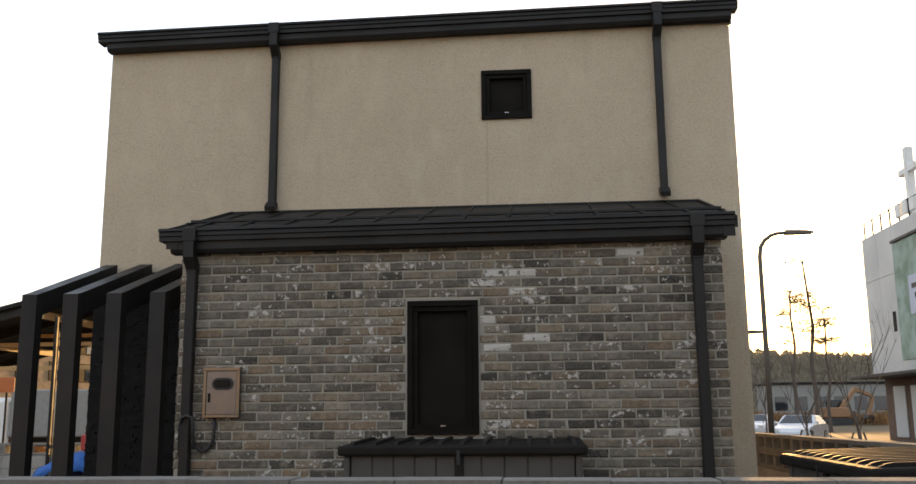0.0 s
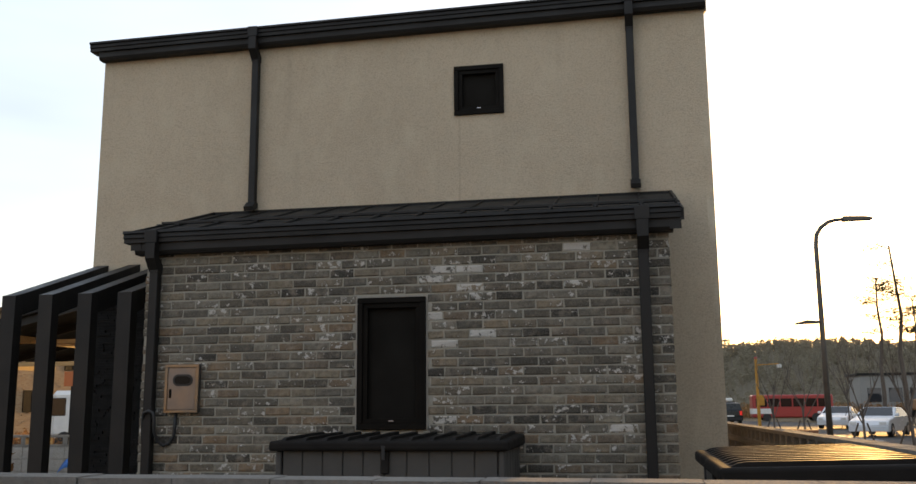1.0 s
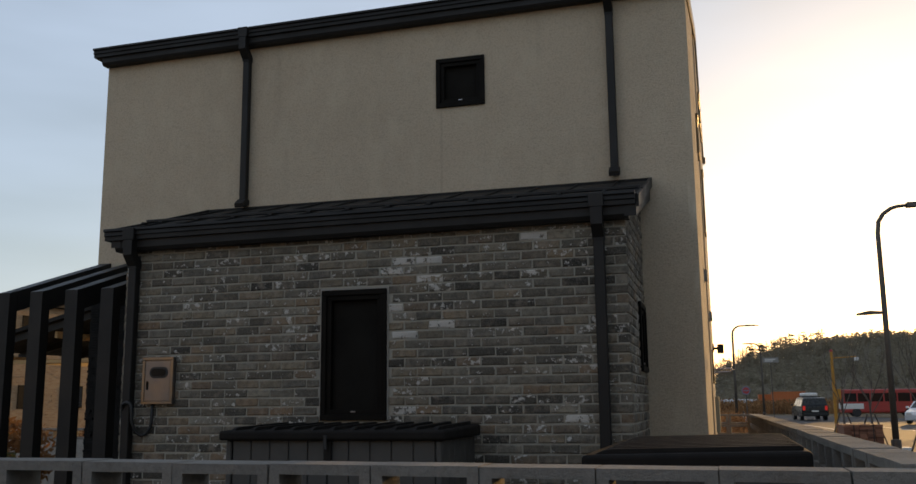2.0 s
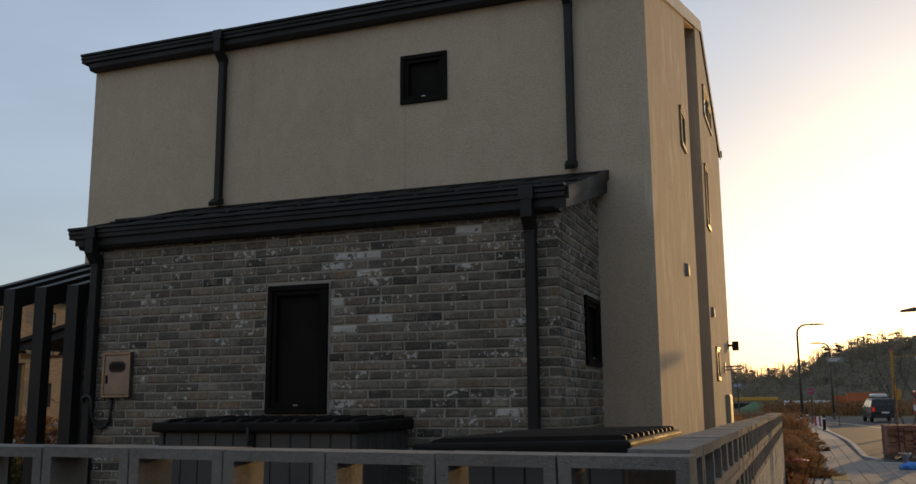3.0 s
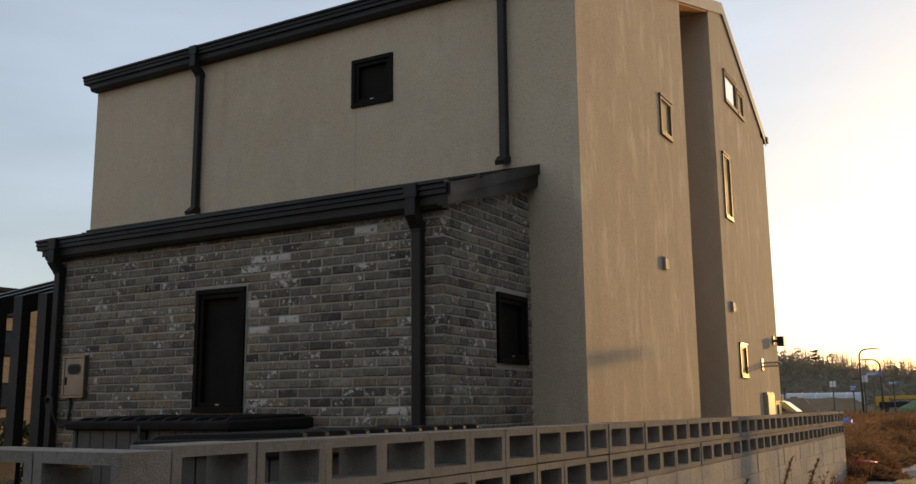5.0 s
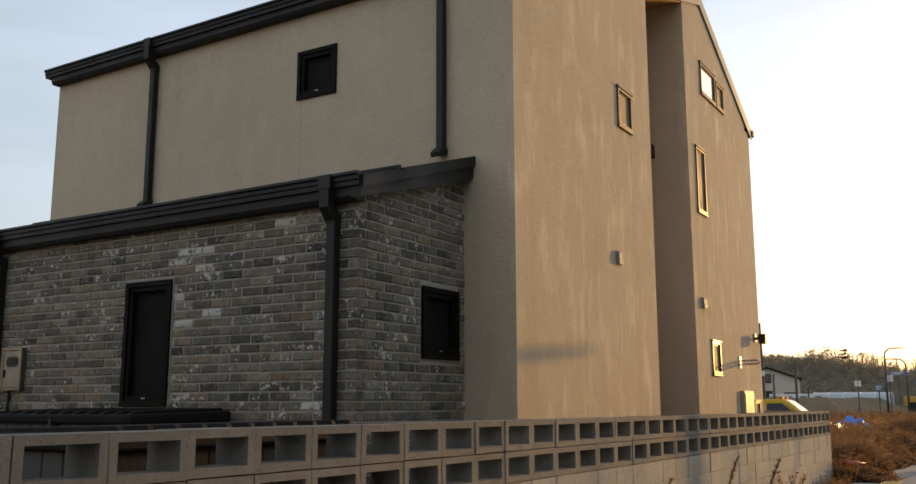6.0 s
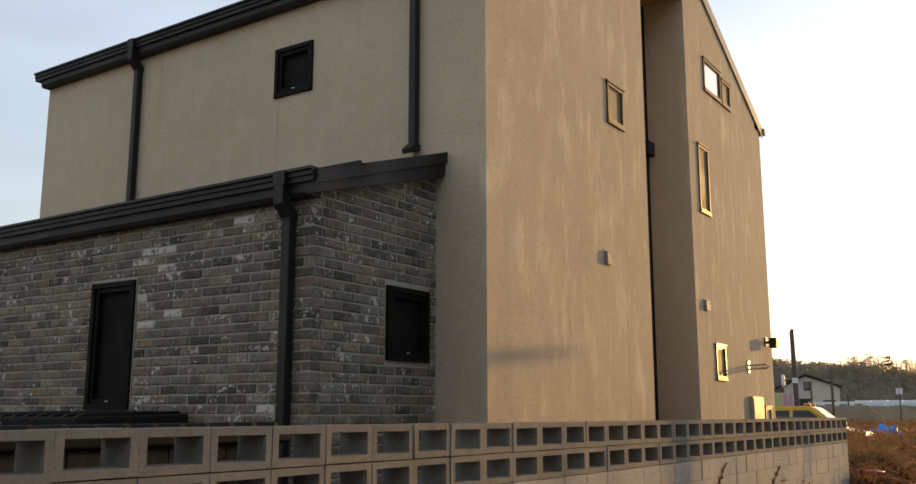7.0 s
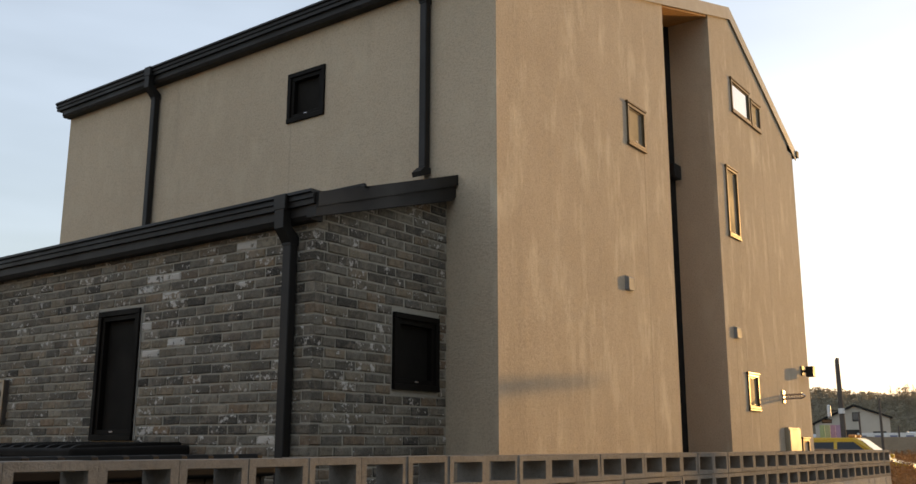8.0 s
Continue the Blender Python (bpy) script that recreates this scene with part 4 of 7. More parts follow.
for (x0, y0), (x1, y1) in zip(road_in[1:-1], road_in[2:]):
    d = Vector((x1 - x0, y1 - y0, 0)).normalized()
    n = Vector((-d.y, d.x, 0)) * -0.15
    a, b = Vector((x0, y0, 0)), Vector((x1, y1, 0))
    vs = [bm.verts.new(p) for p in (a, b, b - n, a - n)]
    up = [bm.verts.new(v.co + Vector((0, 0, 0.13))) for v in vs]
    for v in vs:
        v.co.z = -0.05
    bm.faces.new(up)
    for i in range(4):
        bm.faces.new((vs[i], vs[(i + 1) % 4], up[(i + 1) % 4], up[i]))
bmesh.ops.recalc_face_normals(bm, faces=bm.faces[:])
setting("kerb", bm, KERB, "pale granite kerb along the street", "kerb").matrix_basis = LAND
bm = bmesh.new()
for pts in ([(8.0, 52.0), (7.6, 60.0), (6.6, 70.0), (5.0, 80.0)], [(12.0, 44.0), (11.0, 58.0), (10.0, 70.0)]):
    for (x0, y0), (x1, y1) in zip(pts, pts[1:]):
        vs = [bm.verts.new(p) for p in ((x0 - 0.08, y0, 0.005), (x0 + 0.08, y0, 0.005), (x1 + 0.08, y1, 0.005), (x1 - 0.08, y1, 0.005))]
        bm.faces.new(vs)
setting("lane_marking", bm, PAINT, "worn white lane lines on asphalt", "road marking").matrix_basis = LAND
bm = bmesh.new()
box(bm, 2.95, 12.0, 3.402, 25.55, -0.06, 0.078)
box(bm, 2.6, 4.55, 25.552, 70.0, -0.06, 0.078)
pavement = setting("pavement", bm, MORTAR, "grey block-paved footway beside the weeds", "pavement")
pavement.matrix_basis = LAND
# paving slabs, one by one along the stretch that is seen
g = random.Random(21)
SLABS = []
for s in range(3):
    b2 = bmesh.new()
    box(b2, 0.004, 0.296, 0.004, 0.596, 0.0, 0.030 + 0.001 * s, 0.003)
    SLABS.append(mesh_of("paving_slab", b2, PAVER))
for j in range(38):
    y = 17.0 + j * 0.6
    for i in range(4 + (6 if y < 24.8 else 0)):
        x = 3.60 + i * 0.30
        if x + 0.3 > 4.6 and y > 24.8:
            continue
        piece("paving_slab", SLABS[g.randrange(3)], pavement, pose(x, y + (0.3 if i % 2 else 0.0), 0.072, g.uniform(-0.2, 0.2), g.uniform(-0.2, 0.2), 0))

# unseen facades, added to shape the light: south bounces warm light, east blocks sky
ADDED_FACADE = plain("pale_rendered_facade", (0.50, 0.43, 0.34), (0.44, 0.375, 0.295), 0.9, 0.0, 0.7, 30.0, 0.3)
bm = bmesh.new()
box(bm, -34.0, 26.0, -16.3, -16.0, -0.1, 6.2)
setting("wall_south", bm, ADDED_FACADE, "unseen beige facade added across the lane to bounce warm light", "wall")
bm = bmesh.new()
box(bm, 16.0, 16.3, -15.0, 17.0, -0.1, 9.0)
setting("wall_east", bm, ADDED_FACADE, "unseen beige facade added beside the lane to block sky light", "wall")

# yard inside the walls
bm = bmesh.new()
box(bm, -12.0, 1.30, 3.9, 9.4, -0.12, 0.006)
box(bm, 1.302, 2.52, 3.9, 9.4, -0.12, -0.050)
setting("yard", bm, YARD_SOIL, "bare trodden earth of the yard", "yard")

# ---- weeds: dry grass and brush past the end of the wall ----
DRY = leafy("dry_weeds", (0.30, 0.150, 0.066), (0.12, 0.057, 0.028), (0.36, 0.21, 0.10))


def blades(seed, count, area, height, lean=0.35, width=0.02):
    r = np.random.RandomState(seed)
    verts, faces = [], []
    for _ in range(count):
        x, y = area(r)
        h = height(x, y) * r.uniform(0.45, 1.15)
        a, b = r.uniform(0, 6.283), r.uniform(0, 6.283)
        dx, dy = math.cos(a) * width * r.uniform(0.5, 1.5), math.sin(a) * width * r.uniform(0.5, 1.5)
        lx, ly = math.cos(b) * h * r.uniform(0.05, lean), math.sin(b) * h * r.uniform(0.05, lean)
        z = 0.02
        n = len(verts)
        verts += [(x - dx, y - dy, z), (x + dx, y + dy, z), (x + lx * 0.5 + dx * 0.8, y + ly * 0.5 + dy * 0.8, h * 0.6), (x + lx * 0.5 - dx * 0.8, y + ly * 0.5 - dy * 0.8, h * 0.6), (x + lx * 1.4, y + ly * 1.4, h)]
        faces += [(n, n + 1, n + 2, n + 3), (n + 3, n + 2, n + 4)]
        for k in range(3):
            q = r.uniform(0.35, 1.0)
            px, py, pz = x + lx * q, y + ly * q, h * q
            c = r.uniform(0, 6.283)
            s = width * r.uniform(1.2, 3.6)
            n = len(verts)
            verts += [(px, py, pz), (px + math.cos(c) * s * 1.8, py + math.sin(c) * s * 1.8, pz + s * r.uniform(-0.2, 1.2)), (px + math.cos(c + 0.7) * s, py + math.sin(c + 0.7) * s, pz + s * r.uniform(0.2, 1.6))]
            faces.append((n, n + 1, n + 2))
    return verts, faces


def weed_height(x, y):
    return 0.30 + 0.95 * max(0.0, 0.5 + 0.75 * noise.noise((x * 0.45, y * 0.3, 3.0))) * (0.75 if y < 24 else 1.0)


def near_strip(r):
    y = 20.0 + 26.0 * r.uniform() ** 1.5
    return r.uniform(0.2 if y > 20.5 else 2.85, 3.55 + 0.25 * math.sin(y * 1.3)), y


def brush(seed, count, area, height):
    """Bushy clumps: stems that arch out from a centre, with ragged dead leaves along them."""
    r = np.random.RandomState(seed)
    verts, faces = [], []
    for _ in range(count):
        cx, cy = area(r)
        H = height(cx, cy)
        R = H * r.uniform(0.35, 0.75)
        for _ in range(r.randint(30, 66)):
            a = r.uniform(0, 6.283)
            q = r.uniform(0.1, 1.0)
            ox, oy = math.cos(a) * R * q, math.sin(a) * R * q
            h = H * (1.05 - 0.55 * q * q) * r.uniform(0.55, 1.1)
            pts = [(cx + ox * 0.25, cy + oy * 0.25, 0.0), (cx + ox * 0.6, cy + oy * 0.6, h * 0.6), (cx + ox * r.uniform(0.9, 1.4), cy + oy * r.uniform(0.9, 1.4), h)]
            w = r.uniform(0.004, 0.010)
            n = len(verts)
            for (x, y, z), k in zip(pts, (1.0, 0.8, 0.3)):
                verts += [(x - w * k, y - w * k, z), (x + w * k, y + w * k, z)]
            faces += [(n, n + 1, n + 3, n + 2), (n + 2, n + 3, n + 5, n + 4)]
            for _ in range(5):
                t = r.uniform(0.25, 1.0)
                i = 0 if t < 0.6 else 1
                f = t / 0.6 if i == 0 else (t - 0.6) / 0.4
                p = [pts[i][c] + (pts[i + 1][c] - pts[i][c]) * f for c in range(3)]
                s = r.uniform(0.03, 0.10)
                b, e = r.uniform(0, 6.283), r.uniform(-0.8, 0.8)
                n = len(verts)
                verts += [tuple(p), (p[0] + math.cos(b) * s, p[1] + math.sin(b) * s, p[2] + e * s), (p[0] + math.cos(b + 0.5) * s * 1.7, p[1] + math.sin(b + 0.5) * s * 1.7, p[2] + (e + 0.4) * s)]
                faces.append((n, n + 1, n + 2))
    return verts, faces


def brush_height(x, y):
    edge = min(1.0, max(0.25, (3.75 - x) / 0.9))
    return (0.35 + 0.75 * max(0.0, 0.55 + 0.8 * noise.noise((x * 0.6, y * 0.35, 3.0)))) * edge * min(1.0, 0.4 + max(0.0, y - 20.0) * 0.22)


tagged(new("brush", soup("brush", *brush(3, 430, near_strip, brush_height), DRY)), "tangled rust-brown dead weeds on the empty plot", "weeds", "", "stuff").matrix_basis = LAND
tagged(new("weeds", soup("weeds", *blades(13, 3200, near_strip, lambda x, y: brush_height(x, y) * 0.9, 0.6, 0.012), DRY)), "dry grass among the dead weeds", "weeds", "", "stuff").matrix_basis = LAND
tagged(new("weeds", soup("weeds", *blades(4, 15000, lambda r: (r.uniform(-26, 3.4), 30.0 + 70.0 * r.uniform() ** 1.4), lambda x, y: weed_height(x, y) * 0.85, 0.7, 0.03), DRY)),
       "distant dry brown grass on the plots", "weeds", "", "stuff").matrix_basis = LAND
tagged(new("weeds", soup("weeds", *blades(5, 8000, lambda r: (r.uniform(-1, 60), 112.0 + 30 * r.uniform()), lambda x, y: 1.55, 0.5, 0.06), DRY)),
       "pale dead grass across the street", "weeds", "", "stuff").matrix_basis = LAND
tagged(new("weeds", soup("weeds", *blades(6, 900, lambda r: (r.uniform(2.80, 3.02), 8.2 + 11.5 * r.uniform()), lambda x, y: 0.22 + 0.75 * max(0.0, noise.noise((0.0, y * 0.9, 1.0))), 0.3, 0.010), DRY)),
       "thin dead stalks at the foot of the wall", "weeds", "", "stuff")


def clump_bush(name, label, at, size, material, seed, count=260, leaf=0.05):
    """A rounded shrub of many small leaves round a few stems."""
    r = random.Random(seed)
    root = thing(name, label, "shrub", pose(*at))
    bm = bmesh.new()
    for _ in range(7):
        a = r.uniform(0, 6.28)
        rod(bm, (0, 0, 0), (math.cos(a) * size * 0.45, math.sin(a) * size * 0.45, size * r.uniform(0.6, 1.0)), 0.018, 0.006, 6)
    part("stem", bm, BARK, root)
    verts, faces = [], []
    for _ in range(count):
        a, t, q = r.uniform(0, 6.28), r.uniform(0.0, 1.0), r.uniform(0.5, 1.0)
        rad = size * 0.55 * math.sqrt(1 - (2 * t - 1) ** 2) * q
        p = Vector((math.cos(a) * rad, math.sin(a) * rad, size * (0.1 + 0.95 * t)))
        for _ in range(4):
            u = Vector((r.uniform(-1, 1), r.uniform(-1, 1), r.uniform(-1, 1))).normalized() * leaf * r.uniform(0.6, 1.5)
            v = Vector((r.uniform(-1, 1), r.uniform(-1, 1), r.uniform(-1, 1))).normalized() * leaf * r.uniform(0.4, 0.9)
            o = p + Vector((r.uniform(-1, 1), r.uniform(-1, 1), r.uniform(-1, 1))) * leaf * 2
            n = len(verts)
            verts += [tuple(o - u), tuple(o + v), tuple(o + u), tuple(o - v)]
            faces.append((n, n + 1, n + 2, n + 3))
    crown = new("crown", soup("crown", verts, faces, material))
    crown.parent = root
    return root


BARK = wood("grey_bark", (0.13, 0.105, 0.085), (0.075, 0.06, 0.05), (10.0, 10.0, 1.5), 0.9)
PINE = leafy("pine_needles", (0.045, 0.055, 0.025), (0.075, 0.075, 0.035), (0.03, 0.04, 0.02))
DRY_LEAF = leafy("rust_leaves", (0.26, 0.125, 0.05), (0.17, 0.08, 0.035), (0.31, 0.17, 0.075))


def branch(bm, p, d, length, r, depth, g, spread):
    """Limbs that fork upwards, thinner at each fork."""
    bend = Vector((g.uniform(-1, 1), g.uniform(-1, 1), g.uniform(-0.2, 0.6))) * 0.22
    mid = p + d * length * 0.5 + bend * length * 0.3
    end = p + (d + bend * 0.5).normalized() * length
    tube(bm, [p, mid, end], [r, r * 0.82, r * 0.62], 6 if depth > 1 else 4)
    if depth == 0:
        return
    for k in range(g.choice((2, 3)) if depth > 1 else 2):
        a = g.uniform(0, 6.283)
        s = Vector((math.cos(a) * spread, math.sin(a) * spread, g.uniform(0.55, 1.1)))
        start = mid.lerp(end, g.uniform(0.2, 1.0))
        branch(bm, start, (d * 0.7 + s).normalized(), length * g.uniform(0.55, 0.8), r * 0.55, depth - 1, g, spread)


def bare_tree(label, at, height, seed, depth=3, spread=0.5, stakes=True, thick=0.0042):
    g = random.Random(seed)
    root = thing("bare_tree", label, "tree", LAND @ pose(*at), "bare street trees")
    bm = bmesh.new()
    tube(bm, [(0, 0, -0.05), (0.02, 0.0, height * 0.2), (g.uniform(-0.06, 0.06), 0.03, height * 0.40)], [height * 0.010, height * 0.008, height * 0.0065], 8)
    part("trunk", bm, BARK, root)
    bm = bmesh.new()
    for k in range(5):
        a = k * 1.26 + g.uniform(-0.4, 0.4)
        branch(bm, Vector((0, 0, height * g.uniform(0.26, 0.40))), Vector((math.cos(a) * spread, math.sin(a) * spread, 1.0)).normalized(), height * 0.28, height * thick, depth - 1, g, spread)
    part("branching_crown", bm, BARK, root)
    if stakes:
        for k in range(3):
            a = k * 2.094 + 0.4
            bm = bmesh.new()
            rod(bm, (math.cos(a) * 0.55, math.sin(a) * 0.55, 0), (math.cos(a) * 0.12, math.sin(a) * 0.12, 1.15), 0.022, seg=6)
            part("stake", bm, BARK, root, "dark timber support stake")
    return root


def pine_tree(label, at, height, seed, category="tree"):
    """A tall pine: bare bent trunk, flat tufts on a few high limbs."""
    g = random.Random(seed)
    root = thing("pine_tree", label, category, LAND @ pose(*at), "pine trees")
    pts = [Vector((0, 0, -0.05))]
    for k in range(1, 6):
        pts.append(Vector((g.uniform(-0.25, 0.25) * k * 0.35, g.uniform(-0.2, 0.2), height * k / 5)))
    bm = bmesh.new()
    tube(bm, pts, [height * 0.016 * (1 - 0.14 * k) for k in range(6)], 7)
    part("trunk", bm, BARK, root)
    bm = bmesh.new()
    verts, faces = [], []
    for k in range(9):
        z = height * g.uniform(0.55, 1.0)
        i = min(4, int(z / height * 5))
        p = pts[i].lerp(pts[i + 1], z / height * 5 - i)
        a = g.uniform(0, 6.28)
        q = p + Vector((math.cos(a), math.sin(a), 0.25)) * g.uniform(0.4, 1.1) * height * 0.10
        tube(bm, [p, p.lerp(q, 0.5) + Vector((0, 0, 0.05)), q], [0.03, 0.02, 0.012], 5)
        for _ in range(170):
            o = q + Vector((g.gauss(0, 1) * height * 0.050, g.gauss(0, 1) * height * 0.050, g.gauss(0, 1) * height * 0.013))
            u = Vector((g.uniform(-1, 1), g.uniform(-1, 1), g.uniform(-0.3, 0.5))) * 0.24
            v = Vector((g.uniform(-1, 1), g.uniform(-1, 1), g.uniform(-0.5, 0.5))) * 0.10
            n = len(verts)
            verts += [tuple(o - u), tuple(o + v), tuple(o + u)]
            faces.append((n, n + 1, n + 2))
    part("branching_crown", bm, BARK, root)
    crown = new("crown", soup("crown", verts, faces, PINE))
    crown.parent = root
    return root


for k, (x, y, h, d, w) in enumerate(((6.13, 35.2, 4.1, 3, 0.0042), (6.42, 31.0, 3.9, 3, 0.0042), (6.95, 25.8, 4.1, 4, 0.0040), (7.15, 22.3, 4.1, 4, 0.0040), (15.0, 64.0, 6.0, 3, 0.005), (17.2, 59.0, 5.2, 3, 0.005))):
    bare_tree("leafless young street tree tied to timber stakes", (x, y, 0.0), h, 40 + k, d, 0.5, True, w)
SKYLINE_PINES = ((-24.7, 205.0, 7.2, 5.2), (-1.5, 205.0, 5.0, 3.6), (8.6, 205.0, 8.2, 4.6), (11.2, 206.0, 9.4, 4.4))
for k, (x, y, h) in enumerate(((20.2, 76.0, 11.5), (21.9, 76.0, 14.0), (23.4, 78.0, 10.0))):
    pine_tree("tall thin pine with sparse flat tufts", (x, y, 0.0), h, 70 + k)
for k, (x, y, z, h) in enumerate(SKYLINE_PINES):
    pine_tree("broad flat-topped pine on the hill's skyline", (x, y, z), h, 90 + k)
clump_bush("shrub", "clipped evergreen shrub beside the entrance path", (-7.2, 10.5, 0.0), 1.15, PINE, 5, 420, 0.05)
clump_bush("shrub", "russet dry shrub behind the entrance", (-9.2, 13.5, 0.0), 1.2, DRY_LEAF, 6, 360, 0.06)


# ---- wooded hill ----
def ridge(x):
    """Height of the hill's crest along x."""
    pts = [(-500, 22), (-220, 19), (-150, 23), (-120, 26), (-95, 18), (-70, 13.0), (-48, 10.7), (-38, 9.8), (-28, 8.6), (-16, 6.4), (-4, 5.2), (2, 5.4), (4.5, 6.2), (8, 9.0), (16, 11.4), (30, 13.9), (50, 14.2), (70, 12.6), (95, 12.4), (140, 14.0), (260, 19), (600, 28)]
    for (a, p), (b, q) in zip(pts, pts[1:]):
        if a <= x <= b:
            return p + (q - p) * (x - a) / (b - a)
    return 20.0


# soil kept near the tree colours, for the low contrast of haze
HILL_SOIL = soil("wooded_hill_floor", ((0.17, 0.138, 0.096), (0.15, 0.122, 0.086), (0.18, 0.146, 0.10)), 0.3, 2.0, bump=1.0, dist=0.4)


def hill_height(x, y):
    t = (y - 160.0) / 55.0
    s = max(0.0, min(1.0, t))
    s = s * s * (3 - 2 * s)
    return -0.1 + ridge(x) * s * (1.0 + 0.06 * noise.noise((x * 0.05, y * 0.05, 0))) * (1.0 if y < 300 else max(0.0, 1 - (y - 300) / 300))


bm = bmesh.new()
xs = [-500 + 12.5 * i for i in range(89)]
ys = [158, 165, 172, 180, 188, 196, 204, 212, 222, 240, 300, 420, 600]
grid = [[bm.verts.new((x, y, hill_height(x, y))) for x in xs] for y in ys]
for j in range(len(ys) - 1):
    for i in range(len(xs) - 1):
        bm.faces.new((grid[j][i], grid[j][i + 1], grid[j + 1][i + 1], grid[j + 1][i]))
setting("hill", bm, HILL_SOIL, "low wooded hill behind the plots", "hill", True).matrix_basis = LAND


def woods(seed, count, bare, crest=False):
    """Crowns of many small leaf cards or fine twigs on thin trunks, for a far wood."""
    r = np.random.RandomState(seed)
    verts, faces = [], []
    for _ in range(count):
        x = r.uniform(-34, 24) if crest else r.uniform(-150, 150)
        y = r.uniform(200, 222) if crest else 164 + 61 * r.uniform() ** 0.7
        z = hill_height(x, y) - 0.2
        h = r.uniform(2.6, 5.6) if crest else r.uniform(1.4, 2.8)
        w = (0.085 if crest else 0.05) if bare else 0.08
        n = len(verts)
        verts += [(x - w, y, z), (x + w, y, z), (x + w * 0.4, y, z + h * 0.95), (x - w * 0.4, y, z + h * 0.95)]
        faces.append((n, n + 1, n + 2, n + 3))
        base = 0.55 if crest and not bare else 0.0
        tiers = [(r.uniform(base, 1.0), r.uniform(-0.16, 0.16)) for _ in range(7)]
        for _ in range(34):
            if bare:
                q = r.uniform(0.25, 0.97)
                a = r.uniform(0, 6.283)
                l = h * (1.12 - q) * r.uniform(0.4, 0.9)
                n = len(verts)
                verts += [(x, y, z + h * q - w * 0.5), (x, y, z + h * q + w * 0.5), (x + math.cos(a) * l * 0.6, y + math.sin(a) * l * 0.3, z + h * q + l * 0.8)]
                faces.append((n, n + 1, n + 2))
            else:
                t, off = tiers[r.randint(7)] if crest else (r.uniform(0.0, 1.0), 0.0)
                rad = h * 0.30 * math.sqrt(max(0.12, 1 - ((t - 0.5) / 0.55) ** 2)) * (1.0 if not crest else 0.8)
                a = r.uniform(0, 6.283)
                q = r.uniform(0.1, 1.0)
                px, py, pz = x + (math.cos(a) * rad + off * h * 0.6) * q, y + math.sin(a) * rad * q, z + h * t + r.uniform(-0.12, 0.12)
                s = r.uniform(0.12, 0.32)
                n = len(verts)
                verts += [(px - s, py + r.uniform(-s, s), pz - s * 0.3), (px + s, py + r.uniform(-s, s), pz - s * r.uniform(0, 0.6)), (px + r.uniform(-s, s), py, pz + s * 0.7)]
                faces.append((n, n + 1, n + 2))
    return verts, faces


# leaf and twig colours lightened to stand in for distance haze
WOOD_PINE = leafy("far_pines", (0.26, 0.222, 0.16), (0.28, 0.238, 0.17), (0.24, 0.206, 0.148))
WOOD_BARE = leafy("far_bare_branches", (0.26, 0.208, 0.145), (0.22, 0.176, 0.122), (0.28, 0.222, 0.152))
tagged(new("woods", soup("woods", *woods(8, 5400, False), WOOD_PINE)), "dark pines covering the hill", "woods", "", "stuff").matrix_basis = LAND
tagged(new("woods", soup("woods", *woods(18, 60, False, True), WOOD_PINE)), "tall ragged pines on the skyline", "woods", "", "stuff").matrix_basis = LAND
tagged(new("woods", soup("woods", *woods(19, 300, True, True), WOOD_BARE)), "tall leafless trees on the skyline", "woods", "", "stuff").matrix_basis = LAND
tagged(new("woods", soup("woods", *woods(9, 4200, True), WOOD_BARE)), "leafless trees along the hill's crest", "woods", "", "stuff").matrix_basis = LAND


# ---- street furniture ----
POLE = plain("dark_galvanised_pole", (0.10, 0.085, 0.07), (0.075, 0.065, 0.055), 0.5, 0.3)


def street_lamp(label, at, height, reach, way, low_arm=False, stout=1.0):
    """A tapered pole that bends over into a long flat lantern; way: degrees that the arm points."""
    root = thing("street_lamp", label, "street lamp", LAND @ pose(*at, 0, 0, way), "street lamps")
    bm = bmesh.new()
    bend = [(0.0, 0, 0.0), (0.0, 0, height * 0.5), (0.0, 0, height - 0.75)]
    bend += [(0.65 * (1 - math.cos(a)), 0, height - 0.65 + 0.65 * math.sin(a)) for a in (0.35, 0.75, 1.15, 1.45)]
    bend += [(reach * 0.55, 0, height + 0.01)]
    tube(bm, bend, [r * stout for r in (0.11, 0.095, 0.08, 0.078, 0.075, 0.07, 0.065, 0.055)], 12)
    part("pole", bm, POLE, root, "", True)
    bm = bmesh.new()
    prism(bm, [(reach * 0.5, height - 0.05), (reach, height - 0.03), (reach, height + 0.02), (reach * 0.85, height + 0.06), (reach * 0.5, height + 0.08)], "y", -0.14, 0.14)
    part("lantern", bm, POLE, root)
    bm = bmesh.new()
    lathe(bm, [(0.17, 0.0), (0.17, 0.03), (0.13, 0.05), (0.13, 0.5), (0.115, 0.52)], 12)
    part("base_sleeve", bm, POLE, root)
    if low_arm:
        bm = bmesh.new()
        prism(bm, [(-0.08, height * 0.565), (-0.72, height * 0.565 - 0.02), (-0.72, height * 0.565 + 0.03), (-0.4, height * 0.565 + 0.10), (-0.08, height * 0.565 + 0.07)], "y", -0.10, 0.10)
        part("footway_lantern", bm, POLE, root)
    return root


